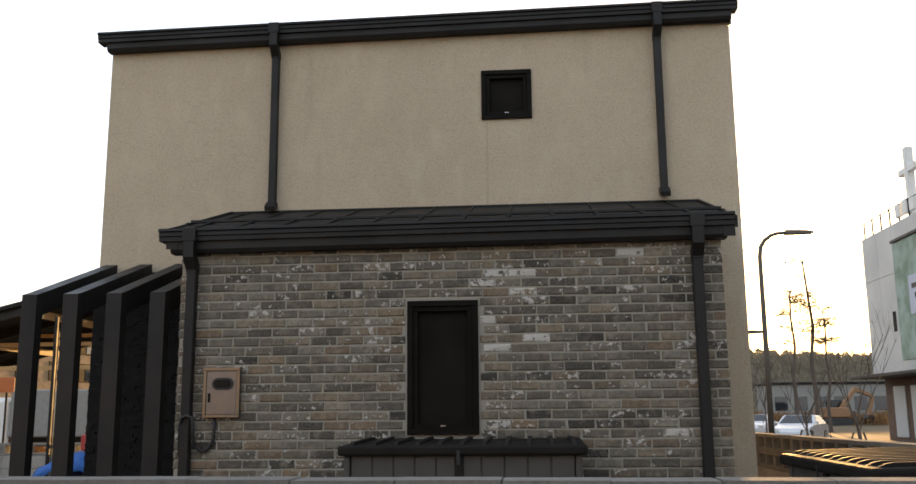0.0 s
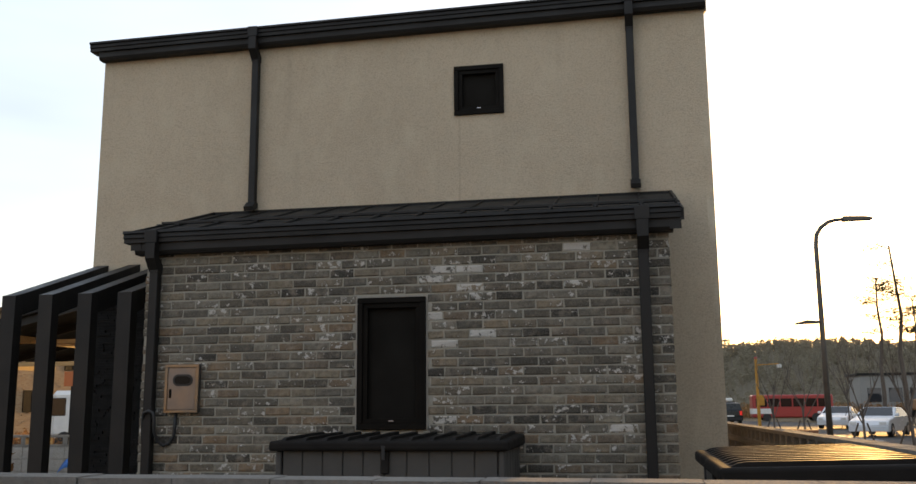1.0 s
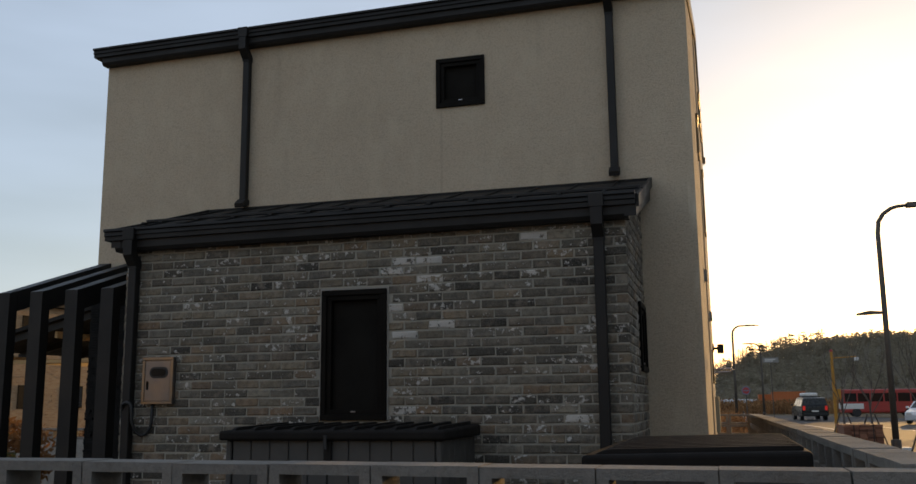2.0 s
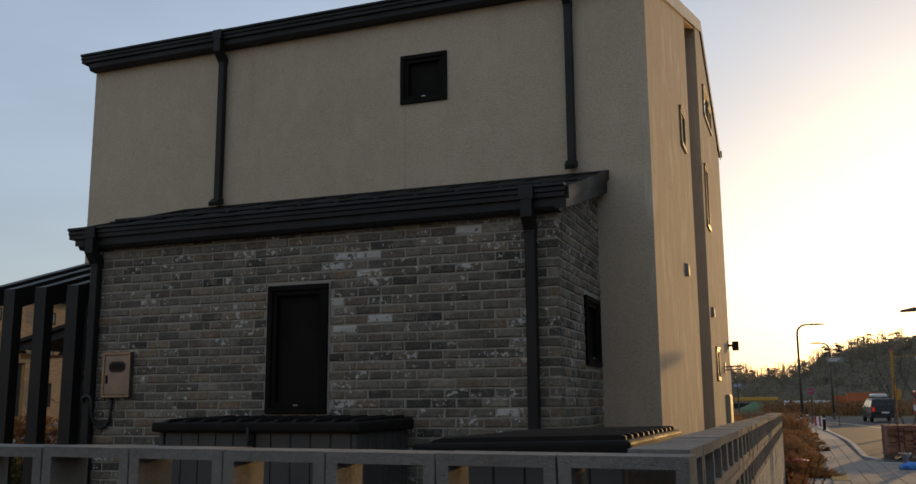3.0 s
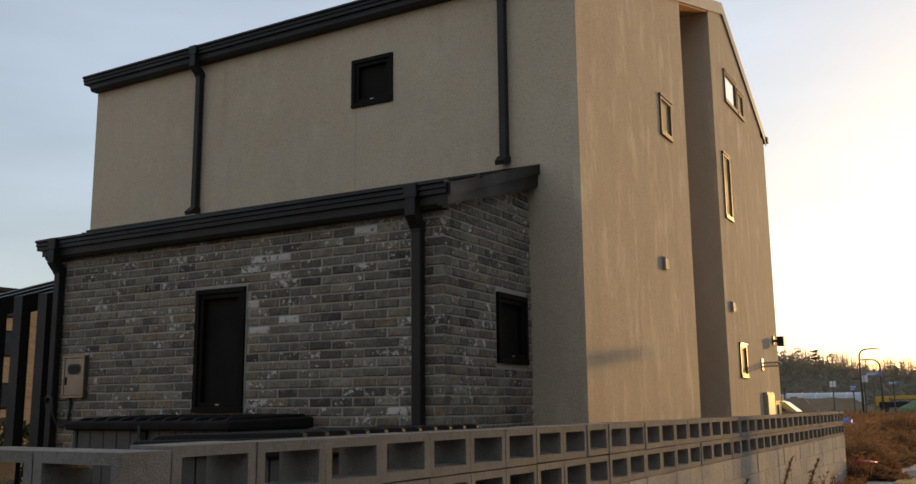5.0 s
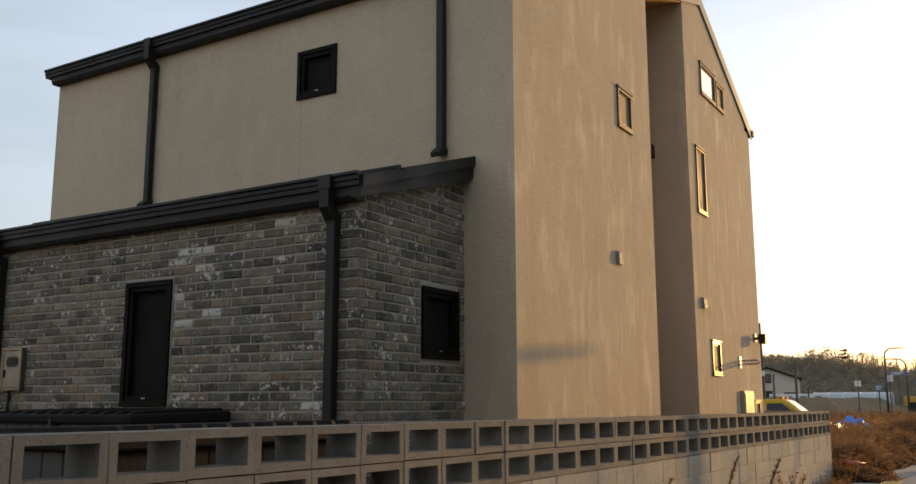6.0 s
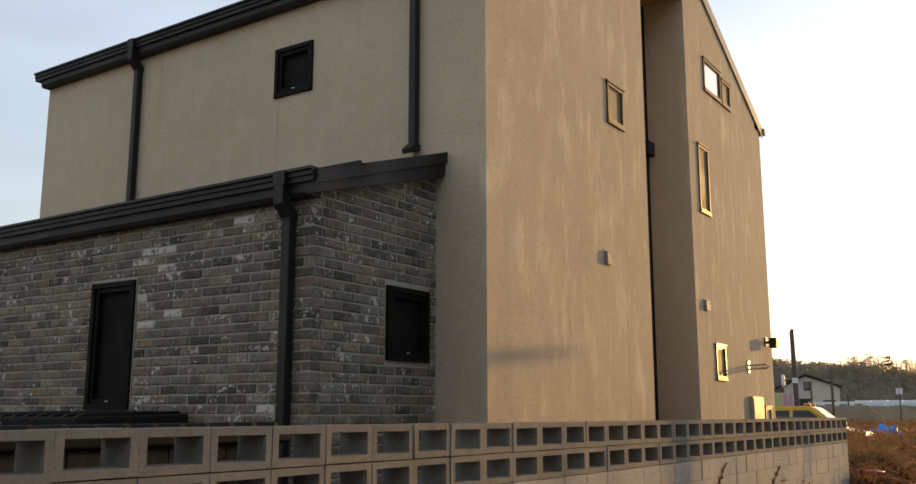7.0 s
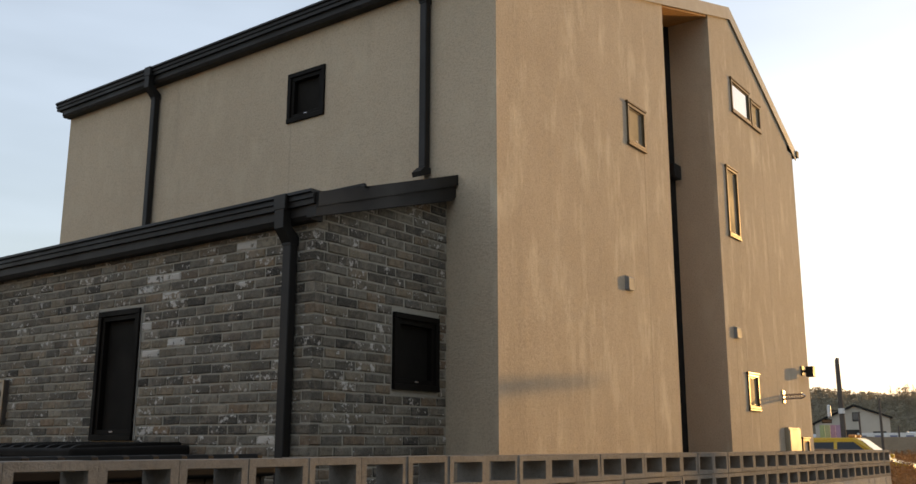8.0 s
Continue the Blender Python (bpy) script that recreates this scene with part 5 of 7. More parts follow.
street_lamp("tall dark lamp post with flat lantern by the wall", (6.55, 27.9, 0.0), 7.05, 1.58, 0, True, 0.8)
street_lamp("tall dark lamp post standing on the bend", (3.3, 76.0, 0.0), 7.5, 2.0, 0, True)
street_lamp("tall dark lamp post across the street", (6.0, 92.0, 0.0), 7.0, 1.6, 180)
street_lamp("distant lamp post before the wood", (-4.45, 93.6, 0.0), 6.36, 1.75, 0, True)
street_lamp("distant lamp post over the road", (-2.9, 95.0, 0.0), 5.43, 1.75, 180)


def sign(label, at, w, h, z, colour, shape="rect", way=0, post=0.04):
    root = thing("traffic_sign", label, "road sign", LAND @ pose(*at, 0, 0, way))
    bm = bmesh.new()
    rod(bm, (0, 0, 0), (0, 0, z + h / 2), post, seg=8)
    part("post", bm, POLE, root)
    bm = bmesh.new()
    if shape == "rect":
        box(bm, -w / 2, w / 2, -0.05, -0.02, z - h / 2, z + h / 2, 0.008)
        face = part("plate", bm, colour, root)
        bm = bmesh.new()
        for k in range(2):
            box(bm, -w * 0.36, w * (0.3 - 0.14 * k), -0.056, -0.0505, z + h * (0.10 - 0.32 * k), z + h * (0.24 - 0.32 * k))
        part("lettering_bar", bm, WHITE_METAL, face)
    else:
        prism(bm, [(w / 2 * math.cos(a), z + w / 2 * math.sin(a)) for a in (2 * math.pi * i / 24 for i in range(24))], "y", -0.05, -0.02)
        face = part("plate", bm, colour, root)
        bm = bmesh.new()
        prism(bm, [(w * 0.38 * math.cos(a), z + w * 0.38 * math.sin(a)) for a in (2 * math.pi * i / 24 for i in range(24))], "y", -0.056, -0.0505)
        inner = part("disc", bm, SIGN_RED, face)
        bm = bmesh.new()
        box(bm, -w * 0.27, w * 0.27, -0.061, -0.0565, z - w * 0.07, z + w * 0.07)
        part("bar", bm, SIGN_BLUE, face)
    return root


SIGN_BLUE = plain("blue_sign", (0.17, 0.18, 0.27), (0.15, 0.16, 0.24), 0.5)
SIGN_RED = plain("red_sign", (0.42, 0.04, 0.035), (0.36, 0.035, 0.03), 0.4)
sign("round blue and red traffic sign on a post", (3.95, 72.0, 0.0), 0.62, 0.62, 2.35, SIGN_BLUE, "round")
sign("pale blue direction sign over the road", (-3.5, 94.4, 0.0), 1.55, 0.42, 4.09, SIGN_BLUE, "rect", 0, 0.03)
sign("white square regulatory sign", (-4.25, 94.2, 0.0), 0.62, 0.62, 3.65, WHITE_METAL, "rect", 0, 0.06)
sign("small white square sign by the wood", (-7.7, 100.0, 0.0), 0.58, 0.58, 3.32, WHITE_METAL, "rect", 0, 0.06)
sign("low blue direction sign", (-3.8, 120.0, 0.0), 1.3, 0.42, 3.68, SIGN_BLUE, "rect", 0, 0.08)
sign("blue square sign by the bend", (-5.86, 100.0, 0.0), 0.66, 0.66, 2.9, SIGN_BLUE, "rect", 0, 0.06)
sign("long grey name sign on a mast arm", (5.45, 65.5, 0.0), 1.0, 0.34, 4.3, VENT_METAL, "rect", 0, 0.03)


def bollard(at):
    root = thing("bollard", "short black steel bollard on the footway", "bollard", LAND @ pose(*at), "bollards")
    bm = bmesh.new()
    lathe(bm, [(0.075, 0), (0.075, 0.78), (0.06, 0.83), (0.02, 0.86)], 14)
    part("post", bm, STEEL_DARK, root, "", True)
    bm = bmesh.new()
    lathe(bm, [(0.078, 0.62), (0.078, 0.70)], 14)
    part("band", bm, PAINT, root)


for p in ((4.25, 52.0, 0.05), (3.2, 54.0, 0.05), (3.0, 48.5, 0.05), (3.55, 66.0, 0.05)):
    bollard(p)


def plain_pole(label, at, height, r, tilt=0.0, band=True, lamp=0.0):
    root = thing("utility_pole", label, "pole", LAND @ pose(*at, 0, tilt, 0), "wooden poles")
    bm = bmesh.new()
    tube(bm, [(0, 0, -0.1), (0, 0, height * 0.6), (0, 0, height - 0.15), (0.05, 0, height)], [r, r * 0.82, r * 0.7, r * 0.5], 10)
    part("shaft", bm, BARK, root)
    if band:
        bm = bmesh.new()
        lathe(bm, [(r * 1.02, height * 0.5), (r * 1.0, height * 0.5 + 0.28)], 12)
        part("band", bm, WHITE_METAL, root, "pale reflective band")
    if lamp:
        bm = bmesh.new()
        rod(bm, (0, 0, lamp), (-0.62, 0, lamp), 0.022, seg=8)
        part("lamp_arm", bm, STEEL_DARK, root)
        bm = bmesh.new()
        tube(bm, [(-0.62, 0, lamp - 0.36), (-0.62, 0, lamp - 0.28), (-0.62, 0, lamp + 0.26), (-0.62, 0, lamp + 0.32)], [0.05, 0.10, 0.09, 0.03], 12)
        part("lamp_head", bm, WHITE_METAL, root, "small pale lamp head on an arm")
    return root


plain_pole("dark timber pole with a small lamp behind the parked van", (-6.11, 54.0, 0.0), 5.87, 0.155, -0.7, True, 3.1)
plain_pole("slim dark pole on the plot", (-6.28, 63.6, 0.0), 4.12, 0.09, 0.0, False)
plain_pole("slim dark pole on the plot", (-11.7, 82.2, 0.0), 3.88, 0.10, 0.0, False)
plain_pole("slim dark pole on the plot", (-12.3, 100.0, 0.0), 3.0, 0.11, 0.0, False)


# ---- vehicles ----
def vehicle(name, label, m, paint, length, width, side, glass, wheels=0.34, axle=(0.17, 0.80), roof_box=False, back_lights=True, pillars=()):
    """A car from its side outline: body, tapering glasshouse with panes, wheels, lamps. It points along -x."""
    root = thing(name, label, "car", m)

    def loft(outline, half, taper_from, taper):
        bm = bmesh.new()
        rows = []
        for s in (-1, 1):
            rows.append([bm.verts.new((x, s * (half if z < taper_from else half - (z - taper_from) * taper), z)) for x, z in outline])
        n = len(outline)
        bm.faces.new(rows[0])
        bm.faces.new(rows[1][::-1])
        for i in range(n):
            bm.faces.new((rows[0][i], rows[1][i], rows[1][(i + 1) % n], rows[0][(i + 1) % n]))
        bmesh.ops.recalc_face_normals(bm, faces=bm.faces[:])
        bmesh.ops.bevel(bm, geom=bm.edges[:], offset=0.035, segments=2, affect="EDGES")
        return bm
    belt = glass[0][1]
    part("body", loft(side, width / 2, belt, 0.28), paint, root)
    for s in (-1, 1):
        bm = bmesh.new()
        y0 = s * (width / 2 - 0.02)
        ring = [bm.verts.new((x, s * (width / 2 - max(0.0, z - belt) * 0.28 + 0.012), z)) for x, z in glass]
        back = [bm.verts.new((v.co.x, v.co.y - s * 0.03, v.co.z)) for v in ring]
        bm.faces.new(ring)
        bm.faces.new(back[::-1])
        for i in range(len(ring)):
            bm.faces.new((ring[i], back[i], back[(i + 1) % len(ring)], ring[(i + 1) % len(ring)]))
        bmesh.ops.recalc_face_normals(bm, faces=bm.faces[:])
        part("side_glass", bm, CAR_GLASS, root)
    for s in (-1, 1):
        for px in pillars:
            bm = bmesh.new()
            lo, hi = belt + 0.01, max(z for _, z in glass) - 0.01
            edge = [(x, s * (width / 2 - (z - belt) * 0.28 + d), z) for d in (-0.01, 0.020) for x, z in ((px - 0.05, lo), (px + 0.05, lo), (px + 0.05, hi), (px - 0.05, hi))]
            vs = [bm.verts.new(p) for p in edge]
            for f in ((3, 2, 1, 0), (4, 5, 6, 7), (0, 1, 5, 4), (1, 2, 6, 5), (2, 3, 7, 6), (3, 0, 4, 7)):
                bm.faces.new([vs[i] for i in f])
            bmesh.ops.recalc_face_normals(bm, faces=bm.faces[:])
            part("pillar", bm, paint, root)
    top = max(z for _, z in side)
    roof = [x for x, z in side if z > top - 0.02]
    bm = bmesh.new()
    xr = max(roof)
    xe = max(x for x, z in side if belt - 0.15 < z < belt + 0.15)
    vs = [bm.verts.new(p) for p in ((xe + 0.012, -width / 2 + 0.14, belt + 0.06), (xe + 0.012, width / 2 - 0.14, belt + 0.06), (xr + 0.05, width / 2 - 0.30, top - 0.10), (xr + 0.05, -width / 2 + 0.30, top - 0.10))]
    vb = [bm.verts.new(v.co + Vector((-0.03, 0, 0))) for v in vs]
    bm.faces.new(vs)
    bm.faces.new(vb[::-1])
    for i in range(4):
        bm.faces.new((vs[i], vb[i], vb[(i + 1) % 4], vs[(i + 1) % 4]))
    bmesh.ops.recalc_face_normals(bm, faces=bm.faces[:])
    part("rear_glass", bm, CAR_GLASS, root)
    xf, xs_ = min(roof), min(x for x, z in side if belt - 0.15 < z < belt + 0.15)
    cowl = max([x for x, z in side if belt - 0.2 < z < belt + 0.2 and x < xf], default=xs_)
    bm = bmesh.new()
    i = min(range(len(side)), key=lambda n: abs(side[n][0] - cowl) + (0 if belt - 0.2 < side[n][1] < belt + 0.2 else 9))
    (bx, bz), (tx, tz) = side[i], side[i - 1]
    up = Vector((tx - bx, 0, tz - bz)).normalized()
    out = Vector((-up.z, 0, up.x)) * 0.016
    low_edge, high_edge = Vector((bx, 0, bz)) + up * 0.08 + out, Vector((tx, 0, tz)) - up * 0.06 + out
    vs = [bm.verts.new(e + Vector((0, s * (width / 2 - inset), 0))) for e, s, inset in ((low_edge, -1, 0.10), (low_edge, 1, 0.10), (high_edge, 1, 0.27), (high_edge, -1, 0.27))]
    vb = [bm.verts.new(v.co + Vector((0.04, 0, -0.02))) for v in vs]
    bm.faces.new(vs)
    bm.faces.new(vb[::-1])
    for i in range(4):
        bm.faces.new((vs[i], vb[i], vb[(i + 1) % 4], vs[(i + 1) % 4]))
    bmesh.ops.recalc_face_normals(bm, faces=bm.faces[:])
    part("windscreen", bm, CAR_GLASS, root)
    x0, x1 = min(x for x, _ in side), max(x for x, _ in side)
    for fx in axle:
        for s in (-1, 1):
            cx, cy = x0 + (x1 - x0) * fx, s * (width / 2 - 0.10)
            bm = bmesh.new()
            rod(bm, (cx, cy - 0.115 * s, wheels), (cx, cy + 0.115 * s, wheels), wheels, seg=20)
            w = part("wheel", bm, RUBBER, root)
            bm = bmesh.new()
            rod(bm, (cx, cy + 0.116 * s, wheels), (cx, cy + 0.125 * s, wheels), wheels * 0.62, seg=16)
            part("rim", bm, STAINLESS, w)
    for s in (-1, 1):
        bm = bmesh.new()
        box(bm, x1 - 0.03, x1 + 0.02, s * (width / 2 - 0.16) - 0.09, s * (width / 2 - 0.16) + 0.09, belt - 0.32, belt + 0.02, 0.01)
        part("tail_lamp", bm, glow("tail_lamp_red", (0.5, 0.02, 0.015), 0.5) if back_lights else SIGN_RED, root)
        bm = bmesh.new()
        box(bm, x0 - 0.02, x0 + 0.06, s * (width / 2 - 0.24) - 0.16, s * (width / 2 - 0.24) + 0.16, belt - 0.38, belt - 0.24, 0.01)
        part("headlamp", bm, WHITE_METAL, root)
        bm = bmesh.new()
        box(bm, cowl + 0.05, cowl + 0.17, s * (width / 2 + 0.10) - 0.09, s * (width / 2 + 0.10) + 0.09, belt + 0.02, belt + 0.16, 0.02)
        part("mirror", bm, paint, root)
    bm = bmesh.new()
    box(bm, x1 - 0.06, x1 + 0.05, -width / 2 + 0.10, width / 2 - 0.10, 0.35, 0.58, 0.03)
    part("bumper", bm, RUBBER if roof_box else paint, root)
    bm = bmesh.new()
    box(bm, x1 + 0.005, x1 + 0.03, -0.26, 0.26, 0.66, 0.78, 0.004)
    part("number_plate", bm, WHITE_METAL, root, "plain pale number plate")
    if roof_box:
        bm = bmesh.new()
        box(bm, -0.85, 1.35, -0.55, 0.45, top + 0.07, top + 0.36, 0.09, 2)
        part("roof_box", bm, WHITE_METAL, root, "pale grey roof luggage box")
        for x in (-0.4, 0.9):
            bm = bmesh.new()
            box(bm, x - 0.03, x + 0.03, -width / 2 + 0.28, width / 2 - 0.28, top + 0.0, top + 0.075, 0.006)
            part("roof_bar", bm, STEEL_DARK, root)
    return root


CAR_GLASS = glass_mat("tinted_car_glass", (0.010, 0.0105, 0.011), 0.06, 0.4)
PAINT_DARK = plain("dark_car_paint", (0.022, 0.024, 0.022), (0.018, 0.020, 0.018), 0.3, 0.0, spec=0.35)
PAINT_WHITE = plain("white_car_paint", (0.72, 0.72, 0.73), (0.66, 0.66, 0.67), 0.22)
PAINT_YELLOW = plain("yellow_car_paint", (0.62, 0.38, 0.03), (0.56, 0.34, 0.03), 0.25)
MINIVAN = [(-2.40, 0.32), (2.38, 0.32), (2.42, 0.75), (2.40, 1.05), (2.20, 1.72), (1.9, 1.80), (-0.55, 1.80), (-0.75, 1.76), (-1.55, 1.08), (-2.30, 0.92), (-2.44, 0.6)]
MINIVAN_GLASS = [(2.20, 1.10), (2.10, 1.62), (-0.60, 1.66), (-1.25, 1.14)]
SALOON = [(-2.35, 0.25), (2.30, 0.25), (2.40, 0.6), (2.38, 0.92), (1.85, 1.0), (1.0, 1.42), (-0.15, 1.45), (-1.05, 0.98), (-2.20, 0.78), (-2.40, 0.55)]
SALOON_GLASS = [(1.65, 0.98), (0.95, 1.34), (-0.15, 1.37), (-0.90, 1.0)]
vehicle("minivan", "dark minivan with a pale roof box, driving off", LAND @ pose(8.9, 80.0, 0.02, 0, 0, 275), PAINT_DARK, 4.8, 1.95, MINIVAN, MINIVAN_GLASS, 0.36, roof_box=True, pillars=(-0.05, 1.05))
vehicle("saloon_car", "white saloon car parked facing the houses", LAND @ pose(13.6, 50.8, 0.02, 0, 0, 62), PAINT_WHITE, 4.8, 1.85, SALOON, SALOON_GLASS, 0.33, back_lights=False)
vehicle("saloon_car", "second white saloon car behind the first", LAND @ pose(14.8, 66.0, 0.02, 0, 0, 68), PAINT_WHITE, 4.8, 1.85, SALOON, SALOON_GLASS, 0.33, back_lights=False)
van = vehicle("school_van", "yellow minivan parked behind the house", LAND @ pose(-1.10, 32.6, -0.02, 0, 0, 183) @ Matrix.Diagonal((0.9, 0.9, 0.9, 1)), PAINT_YELLOW, 4.9, 1.95, MINIVAN, MINIVAN_GLASS, 0.36, back_lights=False, pillars=(-0.05,))
ORANGE_LENS = plain("amber_lens", (0.55, 0.22, 0.06), (0.48, 0.18, 0.05), 0.3)
for s, col in ((-0.45, (0.9, 0.25, 0.05)), (0.45, (0.9, 0.25, 0.05))):
    bm = bmesh.new()
    box(bm, -0.62, -0.40, s - 0.10, s + 0.10, 1.80, 1.90, 0.03)
    part("roof_lamp", bm, ORANGE_LENS, van, "amber and red roof lamp")

# ---- plots across the way ----
ORANGE = plain("orange_container", (0.52, 0.13, 0.03), (0.45, 0.11, 0.025), 0.5)
BUS_RED = plain("red_bus_paint", (0.40, 0.04, 0.035), (0.35, 0.035, 0.03), 0.35)
FILM_WHITE = plain("greenhouse_film", (0.36, 0.38, 0.38), (0.30, 0.31, 0.31), 0.4)
GREEN_NET = plain("green_netting", (0.12, 0.19, 0.09), (0.09, 0.14, 0.07), 0.8)


def container(label, m, l, w, h, mat):
    root = thing("container", label, "container", m, "containers")
    bm = bmesh.new()
    n = int(l / 0.28)
    for i in range(n):
        box(bm, -l / 2 + l * i / n, -l / 2 + l * (i + 0.55) / n, -w / 2, w / 2, 0.14, h - 0.12)
        box(bm, -l / 2 + l * (i + 0.55) / n, -l / 2 + l * (i + 1) / n, -w / 2 + 0.04, w / 2 - 0.04, 0.14, h - 0.12)
    part("corrugated_shell", bm, mat, root)
    bm = bmesh.new()
    box(bm, -l / 2 - 0.02, l / 2 + 0.02, -w / 2 - 0.02, w / 2 + 0.02, 0.0, 0.138)
    part("bottom_rail", bm, mat, root)
    bm = bmesh.new()
    box(bm, -l / 2 - 0.02, l / 2 + 0.02, -w / 2 - 0.02, w / 2 + 0.02, h - 0.118, h)
    part("top_rail", bm, mat, root)


container("orange steel container on the plot", LAND @ pose(12.6, 158.0, -0.02), 5.0, 2.4, 3.0, ORANGE)
container("dull orange steel container on the plot", LAND @ pose(9.4, 162.0, -0.02), 2.4, 2.4, 2.6, ORANGE)


def greenhouse(m, l, w, h):
    root = thing("greenhouse", "long white film greenhouse tunnel", "greenhouse", m, "greenhouses")
    prof = [(w / 2 * math.cos(a), h * math.sin(a)) for a in (math.pi * i / 12 for i in range(13))]
    bm = bmesh.new()
    prism(bm, prof, "x", -l / 2, l / 2)
    part("film", bm, FILM_WHITE, root)
    for k in range(int(l / 2.0) + 1):
        bm = bmesh.new()
        x = -l / 2 + k * l / int(l / 2.0)
        tube(bm, [(x, p * 1.005, q * 1.005) for p, q in prof], 0.04, 5)
        part("hoop", bm, WHITE_METAL, root)


greenhouse(LAND @ pose(4.6, 165.0, -0.05), 7.5, 4.0, 1.9)
greenhouse(LAND @ pose(-15.4, 150.0, -0.05), 10.5, 6.0, 3.0)
greenhouse(LAND @ pose(-29.0, 152.0, -0.05), 15.0, 6.0, 2.7)
def earth_bank(x0, x1, y, high):
    bm = bmesh.new()
    rows = []
    for i in range(41):
        x = x0 + (x1 - x0) * i / 40
        top = high * min(1.0, (40 - i) / 5, i / 3 + 0.2) * (1 + 0.12 * noise.noise((x * 0.5, y, 0)))
        rows.append([bm.verts.new((x, y + dy, z)) for dy, z in ((-4.0, -0.1), (-1.8, top * 0.55), (-0.4, top), (0.8, top * 0.95), (3.0, -0.1))])
    for a, b in zip(rows, rows[1:]):
        for k in range(4):
            bm.faces.new((a[k], b[k], b[k + 1], a[k + 1]))
    bmesh.ops.recalc_face_normals(bm, faces=bm.faces[:])
    setting("earth_bank", bm, BANK_SOIL, "long low bank of brown earth on the plots", "earth bank", True).matrix_basis = LAND


BANK_SOIL = soil("dug_brown_earth", ((0.24, 0.165, 0.10), (0.18, 0.12, 0.072), (0.28, 0.20, 0.125)), 0.8, 6.0, bump=1.0, dist=0.15)
earth_bank(-36.0, -6.5, 138.0, 2.1)
earth_bank(-24.0, -8.2, 98.0, 1.95)
net = thing("netting", "green construction netting over spoil", "netting", LAND @ pose(-2.4, 142.0, 0.0))
bm = bmesh.new()
bmesh.ops.create_icosphere(bm, subdivisions=3, radius=1.0)
for v in bm.verts:
    v.co = Vector((v.co.x * 2.9, v.co.y * 1.4, max(-0.1, v.co.z * 1.45) * (1 + 0.4 * noise.noise(v.co * 2.3))))
part("cover", bm, GREEN_NET, net)
boom = thing("crane_truck", "yellow boom truck parked by the wood", "truck", LAND @ pose(-4.2, 152.0, 0.0))
CRANE_YELLOW = plain("crane_yellow", (0.55, 0.28, 0.03), (0.48, 0.24, 0.03), 0.5)
bm = bmesh.new()
box(bm, -2.6, 4.3, -0.3, 0.3, 1.85, 2.4, 0.05)
part("boom", bm, CRANE_YELLOW, boom)
bm = bmesh.new()
box(bm, -4.0, 2.5, -1.2, 1.2, 0.7, 1.5, 0.05)
part("chassis", bm, STEEL_DARK, boom)
bm = bmesh.new()
box(bm, -4.6, -2.65, -1.15, 1.15, 0.8, 2.3, 0.12)
part("cab", bm, CRANE_YELLOW, boom)
for x in (-3.4, 0.2, 1.6):
    for s in (-1, 1):
        bm = bmesh.new()
        rod(bm, (x, s * 0.9, 0.5), (x, s * 1.2, 0.5), 0.5, seg=16)
        part("wheel", bm, RUBBER, boom)
bus = thing("bus", "red and pale coach parked beyond the street", "bus", LAND @ pose(16.6, 95.0, 0.0) @ Matrix.Scale(0.8, 4))
bm = bmesh.new()
box(bm, -4.6, 4.6, -1.25, 1.25, 0.45, 3.2, 0.16, 2)
part("body", bm, BUS_RED, bus)
for k in range(6):
    bm = bmesh.new()
    box(bm, -4.2 + k * 1.42, -4.2 + k * 1.42 + 1.28, -1.27, -1.20, 1.75, 2.75, 0.02)
    part("window", bm, CAR_GLASS, bus)
bm = bmesh.new()
box(bm, -4.62, -2.2, -1.262, 1.262, 0.9, 1.55, 0.02)
part("side_panel", bm, WHITE_METAL, bus)
for x in (-3.0, 2.6):
    for s in (-1, 1):
        bm = bmesh.new()
        rod(bm, (x, s * 0.95, 0.5), (x, s * 1.26, 0.5), 0.5, seg=18)
        part("wheel", bm, RUBBER, bus)

# white gabled house far off, with a canopy sheet fence
FAR_WHITE = plain("far_white_render", (0.48, 0.43, 0.36), (0.42, 0.375, 0.31), 0.85, 0.0, 0.6, 8.0)
far_house = thing("far_house", "white two-storey gabled house across the plots", "house", LAND @ pose(-18.3, 108.0, -0.05, 0, 0, 14) @ Matrix.Diagonal((0.70, 0.75, 0.88, 1)))
bm = bmesh.new()
prism(bm, [(-5.2, 0), (5.2, 0), (5.2, 4.6), (0.4, 6.0), (-5.2, 3.9)], "y", 0, 9)
part("wall", bm, FAR_WHITE, far_house)
bm = bmesh.new()
prism(bm, [(-5.6, 3.82), (0.4, 6.06), (5.6, 4.52), (5.6, 4.72), (0.4, 6.28), (-5.6, 4.02)], "y", -0.4, 9.4)
part("roof", bm, ROOF_METAL, far_house)
